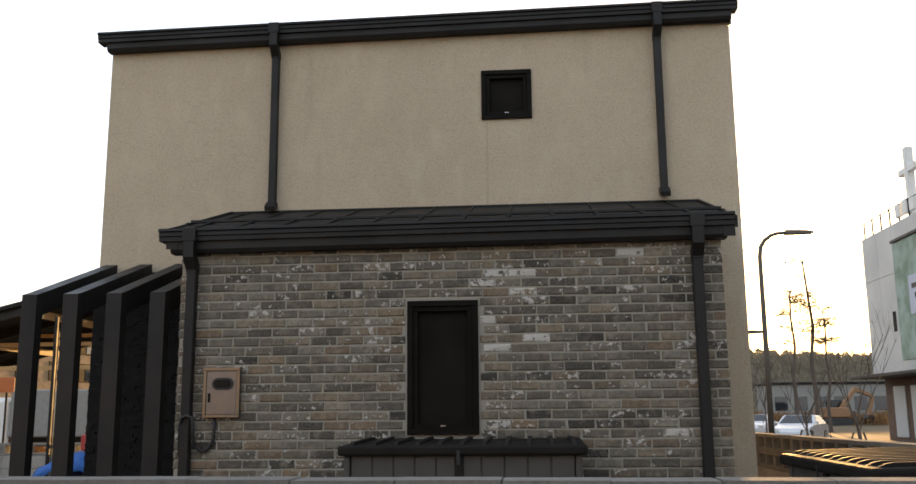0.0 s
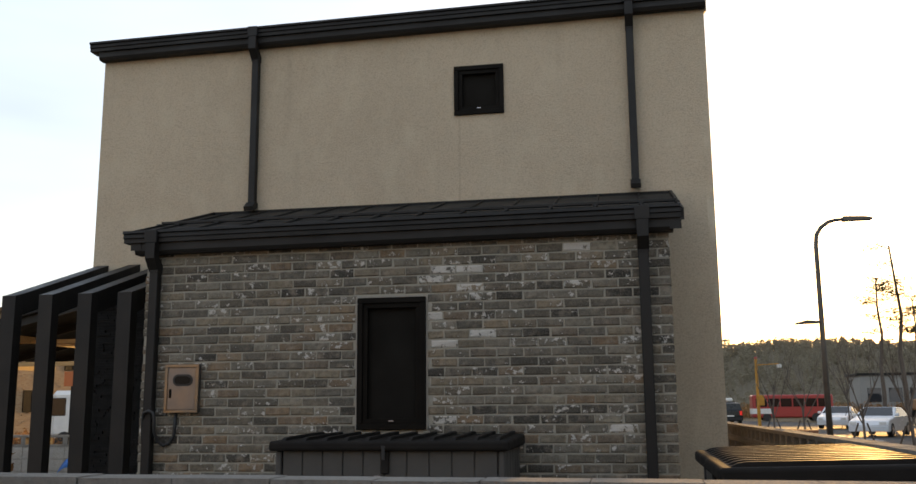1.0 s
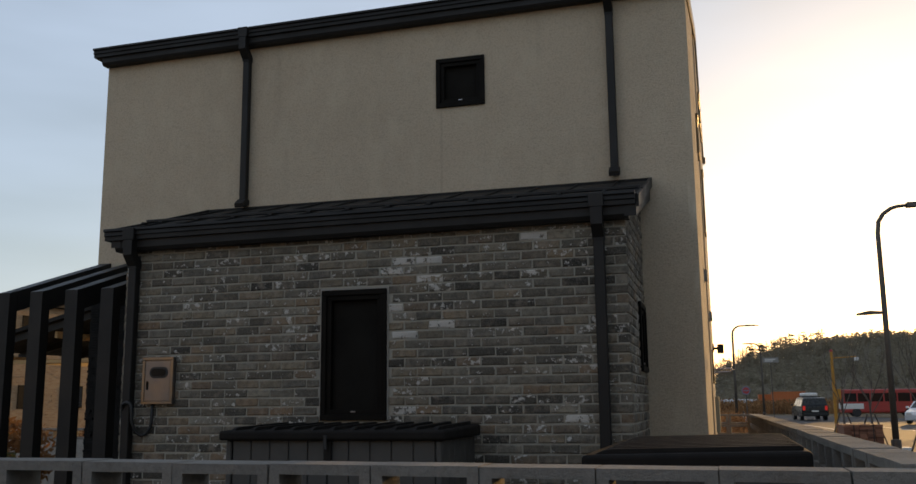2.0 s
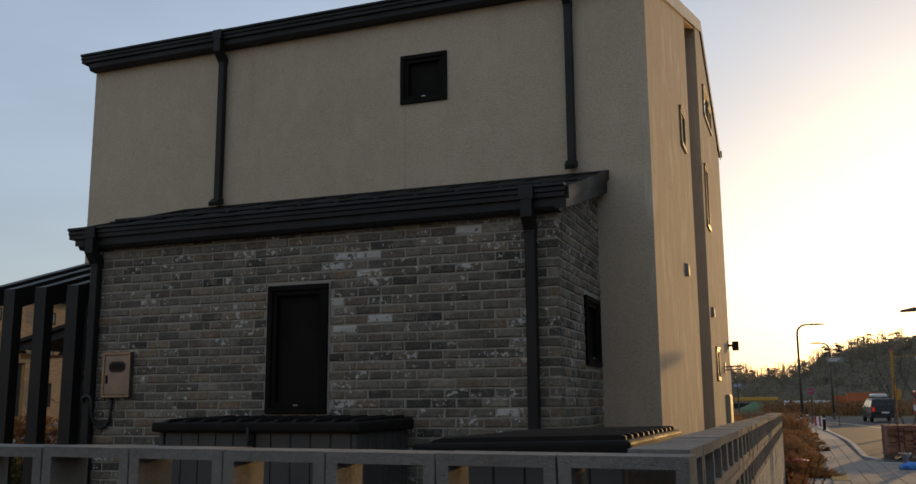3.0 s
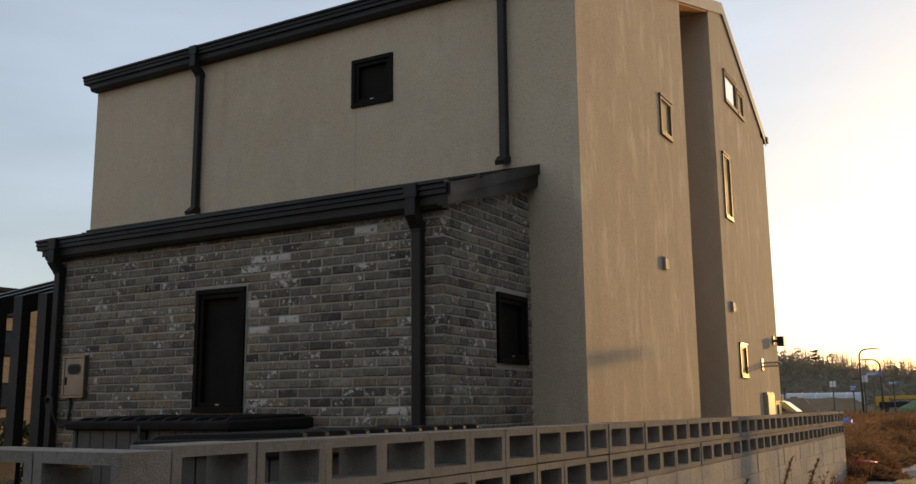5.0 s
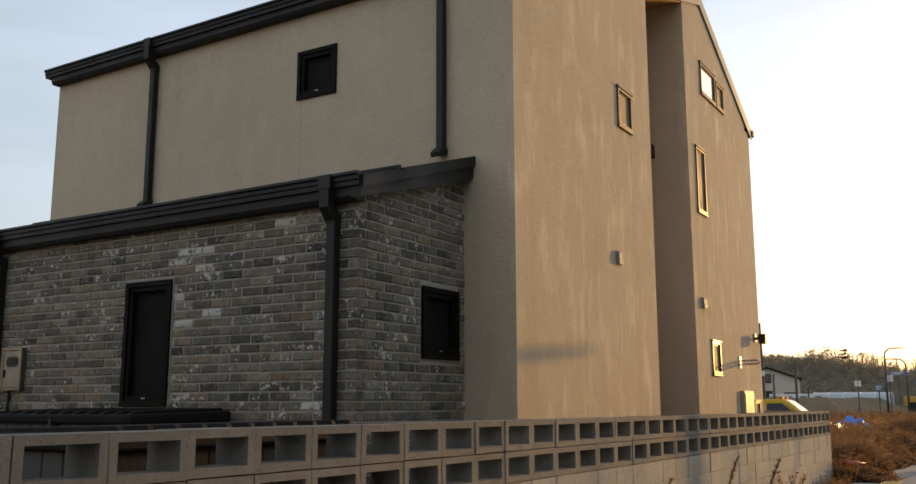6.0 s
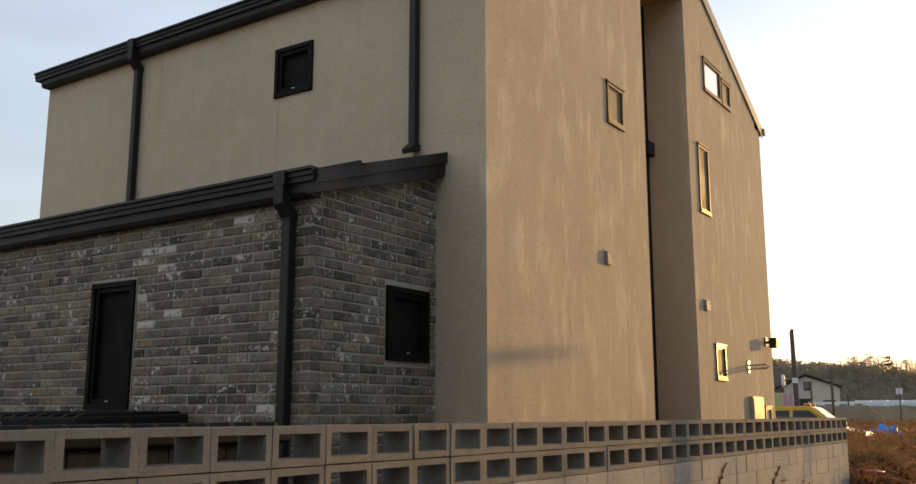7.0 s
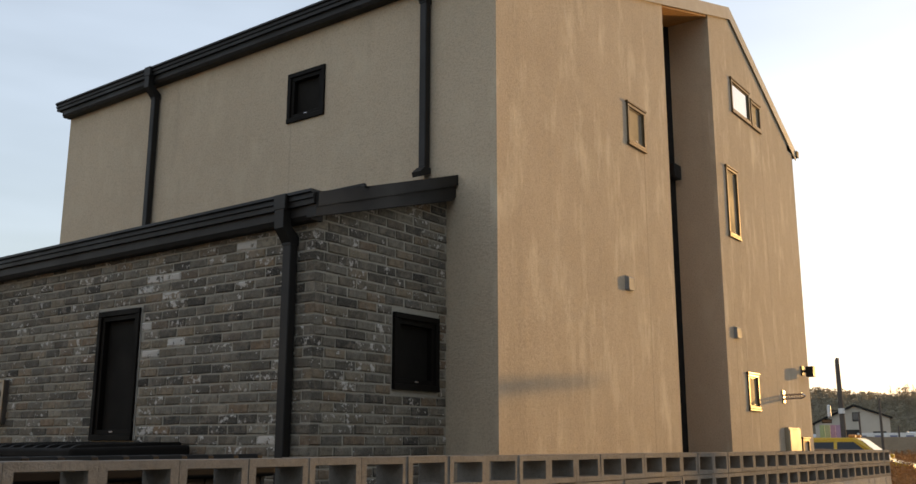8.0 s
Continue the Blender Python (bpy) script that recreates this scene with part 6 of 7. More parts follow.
for x0, x1, z0, z1 in ((-1.0, 1.1, 2.1, 3.2), (2.8, 4.6, 2.0, 3.0), (0.1, 1.0, 4.2, 5.3), (-3.2, -1.8, 0.2, 2.9), (-4.2, -2.8, 4.0, 4.5)):
    bm = bmesh.new()
    box(bm, x0, x1, -0.06, -0.001, z0, z1, 0.01)
    w = part("window", bm, FRAME, far_house)
    bm = bmesh.new()
    box(bm, x0 + 0.08, x1 - 0.08, -0.07, -0.0605, z0 + 0.08, z1 - 0.08)
    part("pane", bm, GLASS, w)
hoarding = thing("hoarding", "white sheet hoarding with faint blue bars", "fence", LAND @ pose(-13.6, 104.5, 0.75, 0, 0, -30))
for k in range(4):
    bm = bmesh.new()
    box(bm, -4.6 + k * 1.9, -4.6 + k * 1.9 + 1.86, -0.03, 0.03, -0.80, 1.65, 0.01)
    p = part("panel", bm, WHITE_METAL, hoarding)
    bm = bmesh.new()
    box(bm, -4.3 + k * 1.9, -3.4 + k * 1.9, -0.04, -0.0305, 1.15, 1.4)
    part("lettering_bar", bm, SIGN_BLUE, p)

# church hall with banner, by the street
GREY_PANEL = plain("pale_grey_metal_panels", (0.50, 0.49, 0.47), (0.44, 0.43, 0.41), 0.5, 0.0, 0.5, 8.0)
church = thing("church_hall", "pale grey panelled church hall with a banner", "building", LAND @ pose(19.0, 55.0, 0.0))
CH = 11.7
for k in range(5):
    for r in range(3):
        z0, z1 = 3.75 + r * (CH - 3.75) / 3, 3.75 + (r + 1) * (CH - 3.75) / 3
        bm = bmesh.new()
        box(bm, 0.0, 0.2, -(k + 1) * 2.2 + 0.012, -k * 2.2 - 0.012, z0 + 0.012, z1 - 0.012, 0.006)
        part("wall_panel", bm, GREY_PANEL, church)
bm = bmesh.new()
box(bm, 0.03, 12.0, -14.0, -0.02, 3.6, CH - 0.02)
part("wall", bm, GREY_PANEL, church)
bm = bmesh.new()
box(bm, 0.5, 12.0, -14.0, -0.3, 0.0, 3.598)
part("ground_storey", bm, plain("brown_brick_face", (0.16, 0.085, 0.055), (0.12, 0.065, 0.04), 0.85, 0.0, 4.0, 40.0, 0.4), church)
bm = bmesh.new()
box(bm, -1.3, 0.48, -14.0, 0.0, 3.45, 3.62, 0.02)
part("canopy", bm, STEEL_DARK, church)
for k in range(10):
    bm = bmesh.new()
    rod(bm, (0.15, -0.2 - k * 1.3, CH), (0.15, -0.2 - k * 1.3, CH + 1.0), 0.045, seg=6)
    part("rail_post", bm, STEEL_DARK, church)
bm = bmesh.new()
rod(bm, (0.15, -0.2, CH + 0.95), (0.15, -12.0, CH + 0.95), 0.03, seg=6)
part("rail", bm, STEEL_DARK, church)
banner_green = Nodes("faded_banner_print", 0.8)
banner = banner_green.done(banner_green.mix(banner_green.ramp(banner_green.noise(0.9, 5.0), (0.4, 0.0), (0.6, 1.0)), (0.20, 0.27, 0.19), (0.34, 0.42, 0.36)))
bm = bmesh.new()
box(bm, -0.06, -0.002, -13.0, -4.6, 4.3, 10.6, 0.01)
ban = part("banner", bm, banner, church, "large faded green banner")
bm = bmesh.new()
box(bm, -0.075, -0.062, -10.0, -6.3, 6.6, 8.6)
sheet = part("banner_panel", bm, plain("pale_lilac_print", (0.55, 0.55, 0.62), (0.5, 0.5, 0.57), 0.8), ban)
for k in range(3):
    bm = bmesh.new()
    box(bm, -0.085, -0.0755, -9.4 + 0.2 * k, -6.7 - 0.3 * k, 7.9 - 0.5 * k, 8.15 - 0.5 * k)
    part("lettering_bar", bm, STEEL_DARK, ban)
bm = bmesh.new()
box(bm, -0.14, -0.03, -13.1, -4.5, 10.65, 10.8, 0.01)
part("banner_rail", bm, STEEL_DARK, ban)
for k in range(7):
    bm = bmesh.new()
    box(bm, 0.10, 0.30, -5.6 - k * 0.95, -4.95 - k * 0.95, CH + 0.25, CH + 0.95 + 0.1 * (k % 2), 0.04)
    part("roof_sign_bar", bm, WHITE_METAL, church)
bm = bmesh.new()
box(bm, -0.02, -0.004, -4.15, -3.7, 5.9, 7.0, 0.01)
w = part("window", bm, FRAME, church)
cross = part("mast", (lambda b: (box(b, 0.35, 0.75, -6.45, -6.05, CH - 0.04, CH + 3.9, 0.03), b)[1])(bmesh.new()), WHITE_METAL, church, "white steel cross on the roof")
bm = bmesh.new()
box(bm, 0.38, 0.72, -7.35, -5.15, CH + 2.5, CH + 2.86, 0.03)
part("cross_arm", bm, WHITE_METAL, cross)
for k in range(4):
    bm = bmesh.new()
    box(bm, 0.42, 0.495, -3.2 - k * 2.4, -1.6 - k * 2.4, 0.2, 3.0, 0.02)
    part("shutter", bm, GREY_PANEL, church)

# digger and hut on the plot
# orange dulled to brown in the colour, for haze at this distance
DIGGER_PAINT = plain("dusty_excavator_paint", (0.30, 0.15, 0.07), (0.23, 0.115, 0.055), 0.7)
digger = thing("excavator", "orange-brown tracked excavator on the plot", "excavator", LAND @ pose(34.0, 112.0, 0.0, 0, 0, 20))
for s in (-1, 1):
    bm = bmesh.new()
    prism(bm, [(-1.9, 0.45), (-1.6, 0.05), (1.6, 0.05), (1.9, 0.45), (1.6, 0.85), (-1.6, 0.85)], "y", s * 1.0 - 0.3, s * 1.0 + 0.3)
    part("track", bm, RUBBER, digger)
bm = bmesh.new()
box(bm, -1.7, 1.4, -1.2, 1.2, 0.95, 2.1, 0.1)
part("house_body", bm, DIGGER_PAINT, digger)
bm = bmesh.new()
box(bm, 0.0, 1.5, 0.2, 1.2, 2.1, 3.0, 0.06)
part("cab", bm, CAR_GLASS, digger)
bm = bmesh.new()
prism(bm, [(1.2, 1.6), (3.2, 4.0), (5.4, 3.3), (5.5, 3.6), (3.1, 4.5), (1.0, 2.1)], "y", -0.25, 0.25)
part("boom", bm, DIGGER_PAINT, digger)
bm = bmesh.new()
prism(bm, [(5.3, 3.6), (5.7, 3.4), (5.0, 1.0), (4.7, 1.1)], "y", -0.2, 0.2)
part("dipper", bm, DIGGER_PAINT, digger)
bm = bmesh.new()
prism(bm, [(4.6, 1.2), (5.2, 1.1), (5.1, 0.3), (4.3, 0.2), (4.2, 0.8)], "y", -0.5, 0.5)
part("bucket", bm, STEEL_DARK, digger)
hut = thing("site_hut", "grey flat-roofed site building beyond the street", "building", LAND @ pose(38.0, 125.0, 0.0))
bm = bmesh.new()
box(bm, -8, 8, 0, 6, 0, 5.2, 0.03)
part("wall", bm, VENT_METAL, hut)
bm = bmesh.new()
box(bm, -8.3, 8.3, -0.3, 6.3, 5.21, 5.5, 0.03)
part("roof", bm, ROOF_METAL, hut)
for k in range(6):
    bm = bmesh.new()
    box(bm, -7.2 + k * 2.5, -5.6 + k * 2.5, -0.05, -0.002, 1.8, 3.6, 0.01)
    part("window", bm, GLASS, hut)

# ---- brick pallet and litter by the street ----
stack = thing("brick_pallet", "stack of new red-brown bricks on a pallet", "brick stack", LAND @ pose(5.75, 28.6, 0.0, 0, 0, 4))
k = Nodes("red_brown_brick", 0.85)
RED_BRICK = k.done(k.mix(k.rand(), (0.11, 0.045, 0.028), (0.33, 0.155, 0.095)), None, k.noise(60.0), 0.4, 0.004)
bm = bmesh.new()
for x in (-0.44, 0.0, 0.44):
    box(bm, x - 0.05, x + 0.05, -0.55, 0.55, 0.0, 0.10)
part("pallet_bearer", bm, BARK, stack)
bm = bmesh.new()
for j in range(6):
    box(bm, -0.54, 0.54, -0.55 + j * 0.2, -0.43 + j * 0.2, 0.101, 0.125)
part("pallet_deck", bm, BARK, stack)
b2 = bmesh.new()
box(b2, 0.0, 0.195, 0.0, 0.09, 0.0, 0.062, 0.003)
one_brick = mesh_of("brick", b2, RED_BRICK)
g = random.Random(9)
for r in range(12):
    for c in range(5):
        for d in (0, 5):
            piece("brick", one_brick, stack, pose(-0.512 + c * 0.205 + g.uniform(-0.008, 0.008), -0.52 + d * 0.19 + g.uniform(-0.02, 0.02), 0.127 + r * 0.0655, 0, 0, g.uniform(-2, 2)))
bm = bmesh.new()
box(bm, -0.49, 0.49, -0.40, 0.38, 0.127, 0.90)
part("brick_core", bm, RED_BRICK, stack)
for x in (-0.25, 0.25):
    bm = bmesh.new()
    box(bm, x - 0.012, x + 0.012, -0.545, -0.541, 0.127, 0.915)
    part("strap", bm, RUBBER, stack)
board = thing("insulation_board", "long white board lying on the asphalt", "board", LAND @ pose(6.5, 31.0, 0.004, 0, 0, 3))
bm = bmesh.new()
box(bm, -0.95, 0.95, -0.14, 0.14, 0.0, 0.15, 0.012)
part("slab", bm, WHITE_METAL, board)
sack = thing("blue_sack", "crumpled blue plastic sack on the paving", "sack", LAND @ pose(5.28, 22.6, 0.105))
BLUE_PLASTIC = plain("blue_plastic", (0.02, 0.24, 0.66), (0.018, 0.15, 0.54), 0.6, 0.0, 9.0, 40.0, 0.4)
bm = bmesh.new()
bmesh.ops.create_icosphere(bm, subdivisions=3, radius=1.0)
for v in bm.verts:
    v.co = Vector((v.co.x * 0.24, v.co.y * 0.18, max(0.0, v.co.z * 0.11 + 0.04))) * (1 + 0.35 * noise.noise(v.co * 2.1) + 0.14 * noise.noise(v.co * 6.0))
part("bag", bm, BLUE_PLASTIC, sack, "", True)
funnel = thing("metal_funnel", "upturned pale metal funnel beside the sack", "funnel", LAND @ pose(5.20, 23.0, 0.105))
bm = bmesh.new()
lathe(bm, [(0.07, 0.0), (0.05, 0.16), (0.06, 0.2), (0.13, 0.32), (0.125, 0.325), (0.04, 0.2)], 18)
part("cone", bm, STAINLESS, funnel, "", True)
tarp = thing("blue_tarpaulin", "bright blue tarpaulin heaped among the weeds", "tarpaulin", LAND @ pose(0.1, 41.0, 0.0))
bm = bmesh.new()
bmesh.ops.create_icosphere(bm, subdivisions=4, radius=1.0)
for v in bm.verts:
    v.co = Vector((v.co.x * 0.60, v.co.y * 0.4, max(0.0, v.co.z * 0.42 + 0.45))) * (1 + 0.25 * noise.noise(v.co * 2.0) + 0.10 * noise.noise(v.co * 7.0))
part("sheet", bm, BLUE_PLASTIC, tarp, "", True)
rag = thing("red_rag", "red plastic scrap caught in the weeds", "litter", LAND @ pose(3.0, 20.75, 0.36))
bm = bmesh.new()
bmesh.ops.create_icosphere(bm, subdivisions=3, radius=1.0)
for v in bm.verts:
    v.co = Vector((v.co.x * 0.22, v.co.y * 0.16, v.co.z * 0.045)) * (1 + 0.5 * noise.noise(v.co * 2.4))
part("scrap", bm, SIGN_RED, rag, "", True)

# ---- behind the entrance: carport and brick flats ----
carport = thing("carport", "dark sheet carport roof on timber beams", "carport", pose(-11.07, 19.02, 0.2))
TIMBER = wood("sunlit_timber", (0.48, 0.30, 0.13), (0.36, 0.21, 0.085), (1.0, 14.0, 14.0))
bm = bmesh.new()
prism(bm, [(-2.6, 2.55), (3.4, 3.95), (3.4, 4.03), (-2.6, 2.63)], "y", -2.0, 3.0)
part("roof_sheet", bm, ROOF_METAL, carport)
for y in (-1.9, -0.3, 1.3, 2.8):
    bm = bmesh.new()
    prism(bm, [(-2.6, 2.38), (3.4, 3.78), (3.4, 3.93), (-2.6, 2.53)], "y", y, y + 0.07)
    part("rafter", bm, STEEL_DARK, carport)
for x in (-2.3, -0.4, 1.5, 3.2):
    bm = bmesh.new()
    z = 2.55 + (x + 2.6) * 1.4 / 6.0
    box(bm, x, x + 0.06, -1.82, 2.9, z - 0.32, z - 0.18)
    part("beam", bm, TIMBER, carport, "sunlit timber beam")
bm = bmesh.new()
box(bm, -2.6, 3.4, -1.80, -1.72, 2.22, 2.30)
part("front_beam", bm, TIMBER, carport, "sunlit timber beam")
for y, z, x0 in ((-0.9, 2.74, -0.9), (-0.1, 2.98, 0.2), (0.9, 3.22, 1.3), (1.7, 3.30, 1.6)):
    bm = bmesh.new()
    box(bm, x0, 3.38, y, y + 0.06, z, z + 0.075)
    part("purlin", bm, TIMBER, carport, "sunlit timber purlin")
for x, y in ((-2.4, -1.7), (3.1, -1.7), (-2.4, 2.6), (3.1, 2.6)):
    bm = bmesh.new()
    box(bm, x, x + 0.1, y, y + 0.1, -0.24, 2.6 + (x + 2.6) * 1.4 / 6.0 - 0.15)
    part("post", bm, STEEL_DARK, carport)

flats = thing("brick_flats", "tan brick flats with small dark windows", "building", pose(-30.6, 33.4, 0.47, 0, 0, 83))
k = Nodes("tan_brick_face", 0.9)
tb = k.put("ShaderNodeTexBrick", Scale=1.0, Mortar_Size=0.012, Brick_Width=0.23, Row_Height=0.075)
tb.inputs["Color1"].default_value, tb.inputs["Color2"].default_value, tb.inputs["Mortar"].default_value = (0.29, 0.16, 0.075, 1), (0.40, 0.25, 0.13, 1), (0.34, 0.24, 0.15, 1)
mp = k.put("ShaderNodeMapping")
mp.inputs["Rotation"].default_value = (radians(90), 0, 0)
k.link(k.where(False), mp.inputs["Vector"])
k.link(mp.outputs["Vector"], tb.inputs["Vector"])
TAN_BRICK = k.done(k.mix(k.ramp(k.noise(1.2), (0.4, 0.0), (0.7, 0.4)), tb.outputs["Color"], (0.24, 0.16, 0.10)))
bm = bmesh.new()
box(bm, -14, 44, 0.0, 10, -0.5, 5.9)
part("wall", bm, TAN_BRICK, flats)
bm = bmesh.new()
box(bm, -14.3, 44.3, -0.3, 10.3, 5.91, 6.1, 0.02)
part("roof_edge", bm, ROOF_METAL, flats)
for i in range(20):
    for z0, z1 in ((1.0, 2.1), (3.2, 4.3), (4.85, 5.4)):
        bm = bmesh.new()
        x = -13.0 + i * 2.9
        box(bm, x, x + 1.15, -0.05, -0.002, z0, z1, 0.01)
        w = part("window", bm, FRAME, flats)
        bm = bmesh.new()
        box(bm, x + 0.62, x + 1.08, -0.06, -0.0505, z0 + 0.07, z1 - 0.07)
        part("pane", bm, GLASS, w)
r = random.Random(31)
verts, faces = [], []
for _ in range(1500):
    x, z = r.uniform(-13.5, 43.5), 0.075 * r.randint(6, 76)
    n = len(verts)
    y = -r.uniform(0.012, 0.03)
    verts += [(x, y, z), (x + 0.2, y, z), (x + 0.2, y, z + 0.06), (x, y, z + 0.06), (x, 0.02, z), (x + 0.2, 0.02, z), (x + 0.2, 0.02, z + 0.06), (x, 0.02, z + 0.06)]
    faces += [tuple(n + i for i in f) for f in ((0, 1, 2, 3), (0, 4, 5, 1), (1, 5, 6, 2), (2, 6, 7, 3), (3, 7, 4, 0))]
tagged(new("proud_bricks", soup("proud_bricks", verts, faces, TAN_BRICK)), "bricks standing proud of the tan face", "", "", "stuff").parent = flats
# low block wall and shrubs at the back of the yard
low = thing("low_block_wall", "low grey cement block wall behind the entrance", "garden wall", pose(-12.0, 15.0, -0.06))
for r in range(6):
    for i in range(16):
        piece("block" if r < 5 else "open_block", (SOLID if r < 5 else OPEN)[(i + r) % 4], low, pose((i + 0.5) * BL, 0, r * BH))

# blue sheet and a pale box truck seen between the pergola posts
cover = thing("covered_heap", "black heap with a blue tarpaulin thrown over its top", "heap", pose(-6.76, 13.28, 0.0))
bm = bmesh.new()
bmesh.ops.create_icosphere(bm, subdivisions=3, radius=1.0)
for v in bm.verts:
    v.co = Vector((v.co.x * 0.40, v.co.y * 0.36, max(0.0, v.co.z * 0.50 + 0.48))) * (1 + 0.15 * noise.noise(v.co * 2.0))
part("heap", bm, RUBBER, cover, "", True)
bm = bmesh.new()
nx, ny = 16, 10
grid = []
for j in range(ny + 1):
    row = []
    for i in range(nx + 1):
        p, q = 2 * i / nx - 1, 2 * j / ny - 1
        z = 1.045 + 0.05 * p - 0.16 * p * p - 0.22 * q * q + 0.035 * noise.noise((p * 2.5, q * 2.5, 4.0)) + 0.015 * math.sin(p * 9 + q * 4)
        row.append(bm.verts.new((p * 0.46, q * 0.42, z)))
    grid.append(row)
for j in range(ny):
    for i in range(nx):
        bm.faces.new((grid[j][i], grid[j][i + 1], grid[j + 1][i + 1], grid[j + 1][i]))
bmesh.ops.solidify(bm, geom=bm.faces[:], thickness=0.006)
part("sheet", bm, BLUE_PLASTIC, cover, "crumpled blue tarpaulin", True)
truck = thing("box_truck", "pale box truck parked behind the carport", "truck", pose(-17.63, 33.44, 0.0, 0, 0, 14) @ Matrix.Diagonal((0.9, 0.9, 1.08, 1)))
bm = bmesh.new()
box(bm, -1.6, 2.6, -1.0, 1.0, 0.8, 2.35, 0.05)
part("cargo_box", bm, VENT_METAL, truck)
bm = bmesh.new()
box(bm, -3.0, -1.65, -0.95, 0.95, 0.5, 2.1, 0.15)
cab = part("cab", bm, WHITE_METAL, truck)
bm = bmesh.new()
box(bm, -3.02, -2.4, -0.97, -0.94, 1.25, 1.85, 0.02)
part("side_glass", bm, CAR_GLASS, cab)
for x in (-2.4, 1.6):
    for s in (-1, 1):
        bm = bmesh.new()
        rod(bm, (x, s * 0.75, 0.36), (x, s * 0.98, 0.36), 0.36, seg=16)
        part("wheel", bm, RUBBER, truck)
bm = bmesh.new()
box(bm, -3.0, 2.6, -0.4, 0.4, 0.5, 0.798)
part("chassis", bm, STEEL_DARK, truck)

# yellow mast with a camera arm at the crossing
MAST_YELLOW = plain("mast_yellow", (0.50, 0.22, 0.02), (0.42, 0.18, 0.02), 0.5)
mast = thing("camera_mast", "yellow steel mast with red cap and camera arm", "mast", LAND @ pose(7.12, 46.3, 0.0))
bm = bmesh.new()
rod(bm, (0, 0, 0.0), (0, 0, 3.85), 0.085, 0.06, 12)
part("pole", bm, MAST_YELLOW, mast)
bm = bmesh.new()
rod(bm, (0, 0, 3.851), (0, 0, 3.95), 0.09, 0.05, 12)
part("cap", bm, SIGN_RED, mast)
bm = bmesh.new()
rod(bm, (0.07, 0, 3.55), (1.05, 0, 3.60), 0.028, 0.022, 8)
part("arm", bm, MAST_YELLOW, mast)
bm = bmesh.new()
box(bm, 0.95, 1.15, -0.08, 0.08, 3.40, 3.565, 0.02)
part("camera_housing", bm, WHITE_METAL, mast, "small pale camera housing")
bm = bmesh.new()
box(bm, -0.02, 0.26, -0.22, -0.09, 1.60, 2.10, 0.02)
part("control_box", bm, MAST_YELLOW, mast)
# red and white road barrier beside the lamp post
for x, y, w in ((4.15, 61.7, 8),):
    barrier = thing("road_barrier", "low red and white plastic road barrier", "barrier", LAND @ pose(x, y, 0.0, 0, 0, w) @ Matrix.Scale(0.8, 4))
    for k in range(4):
        bm = bmesh.new()
        prism(bm, [(-0.22, 0.0), (0.22, 0.0), (0.20, 0.25), (0.07, 0.5), (0.06, 0.85), (-0.06, 0.85), (-0.07, 0.5), (-0.20, 0.25)], "x", -0.30 + 0.15 * k, -0.152 + 0.15 * k)
        part("stripe", bm, SIGN_RED if k % 2 == 0 else WHITE_METAL, barrier)
# dry stalks beside the sunlit wall
STALK = leafy("dead_stalks", (0.20, 0.115, 0.055), (0.12, 0.07, 0.035), (0.24, 0.15, 0.07))
g = random.Random(77)
for x, y, h in ((3.0, 9.5, 0.76), (3.03, 11.45, 0.83), (2.93, 13.6, 0.70), (3.07, 8.0, 0.60)):
    plant = thing("dead_weed", "tall dry weed with a feathery brown seed head", "weed", pose(x, y, 0.05), "dead weeds")
    bm = bmesh.new()
    bend = g.uniform(0.12, 0.3)
    spine = [Vector((bend * (i / 6) ** 2 * h, 0.05 * (i / 6), h * i / 6)) for i in range(7)]
    tube(bm, spine, [0.008, 0.007, 0.006, 0.005, 0.004, 0.003, 0.002], 5)
    part("stem", bm, STALK, plant)
    verts, faces = [], []
    for _ in range(260):
        q = g.uniform(0.45, 1.0)
        i = min(5, int(q * 6))
        o = spine[i].lerp(spine[i + 1], q * 6 - i)
        s = (0.02 + 0.05 * (1.02 - q) + 0.01) * g.uniform(0.5, 1.3)
        d = Vector((g.uniform(-1, 1), g.uniform(-1, 1), g.uniform(0.1, 1.2))).normalized() * s
        u = Vector((g.uniform(-1, 1), g.uniform(-1, 1), g.uniform(-1, 1))).normalized() * 0.006
        n = len(verts)
        verts += [tuple(o - u), tuple(o + u), tuple(o + d)]
        faces.append((n, n + 1, n + 2))
    tuft = new("seed_head", soup("seed_head", verts, faces, STALK))
    tuft.parent = plant
# yellow tactile slabs on the footway
TACTILE = concrete("tactile_yellow", (0.46, 0.33, 0.12), (0.38, 0.27, 0.10))
b2 = bmesh.new()
box(b2, 0.004, 0.296, 0.004, 0.296, 0.0, 0.036, 0.003)
for k in range(4):
    box(b2, 0.035 + 0.065 * k, 0.07 + 0.065 * k, 0.03, 0.27, 0.0365, 0.041)
tact = mesh_of("tactile_slab", b2, TACTILE)
strip = thing("tactile_strip", "worn yellow ribbed guide slabs in the footway", "tactile paving", LAND @ pose(3.62, 19.2, 0.072), kind="structure")
for k in range(4):
    piece("tactile_slab", tact, strip, pose(0, k * 0.3, 0.0))

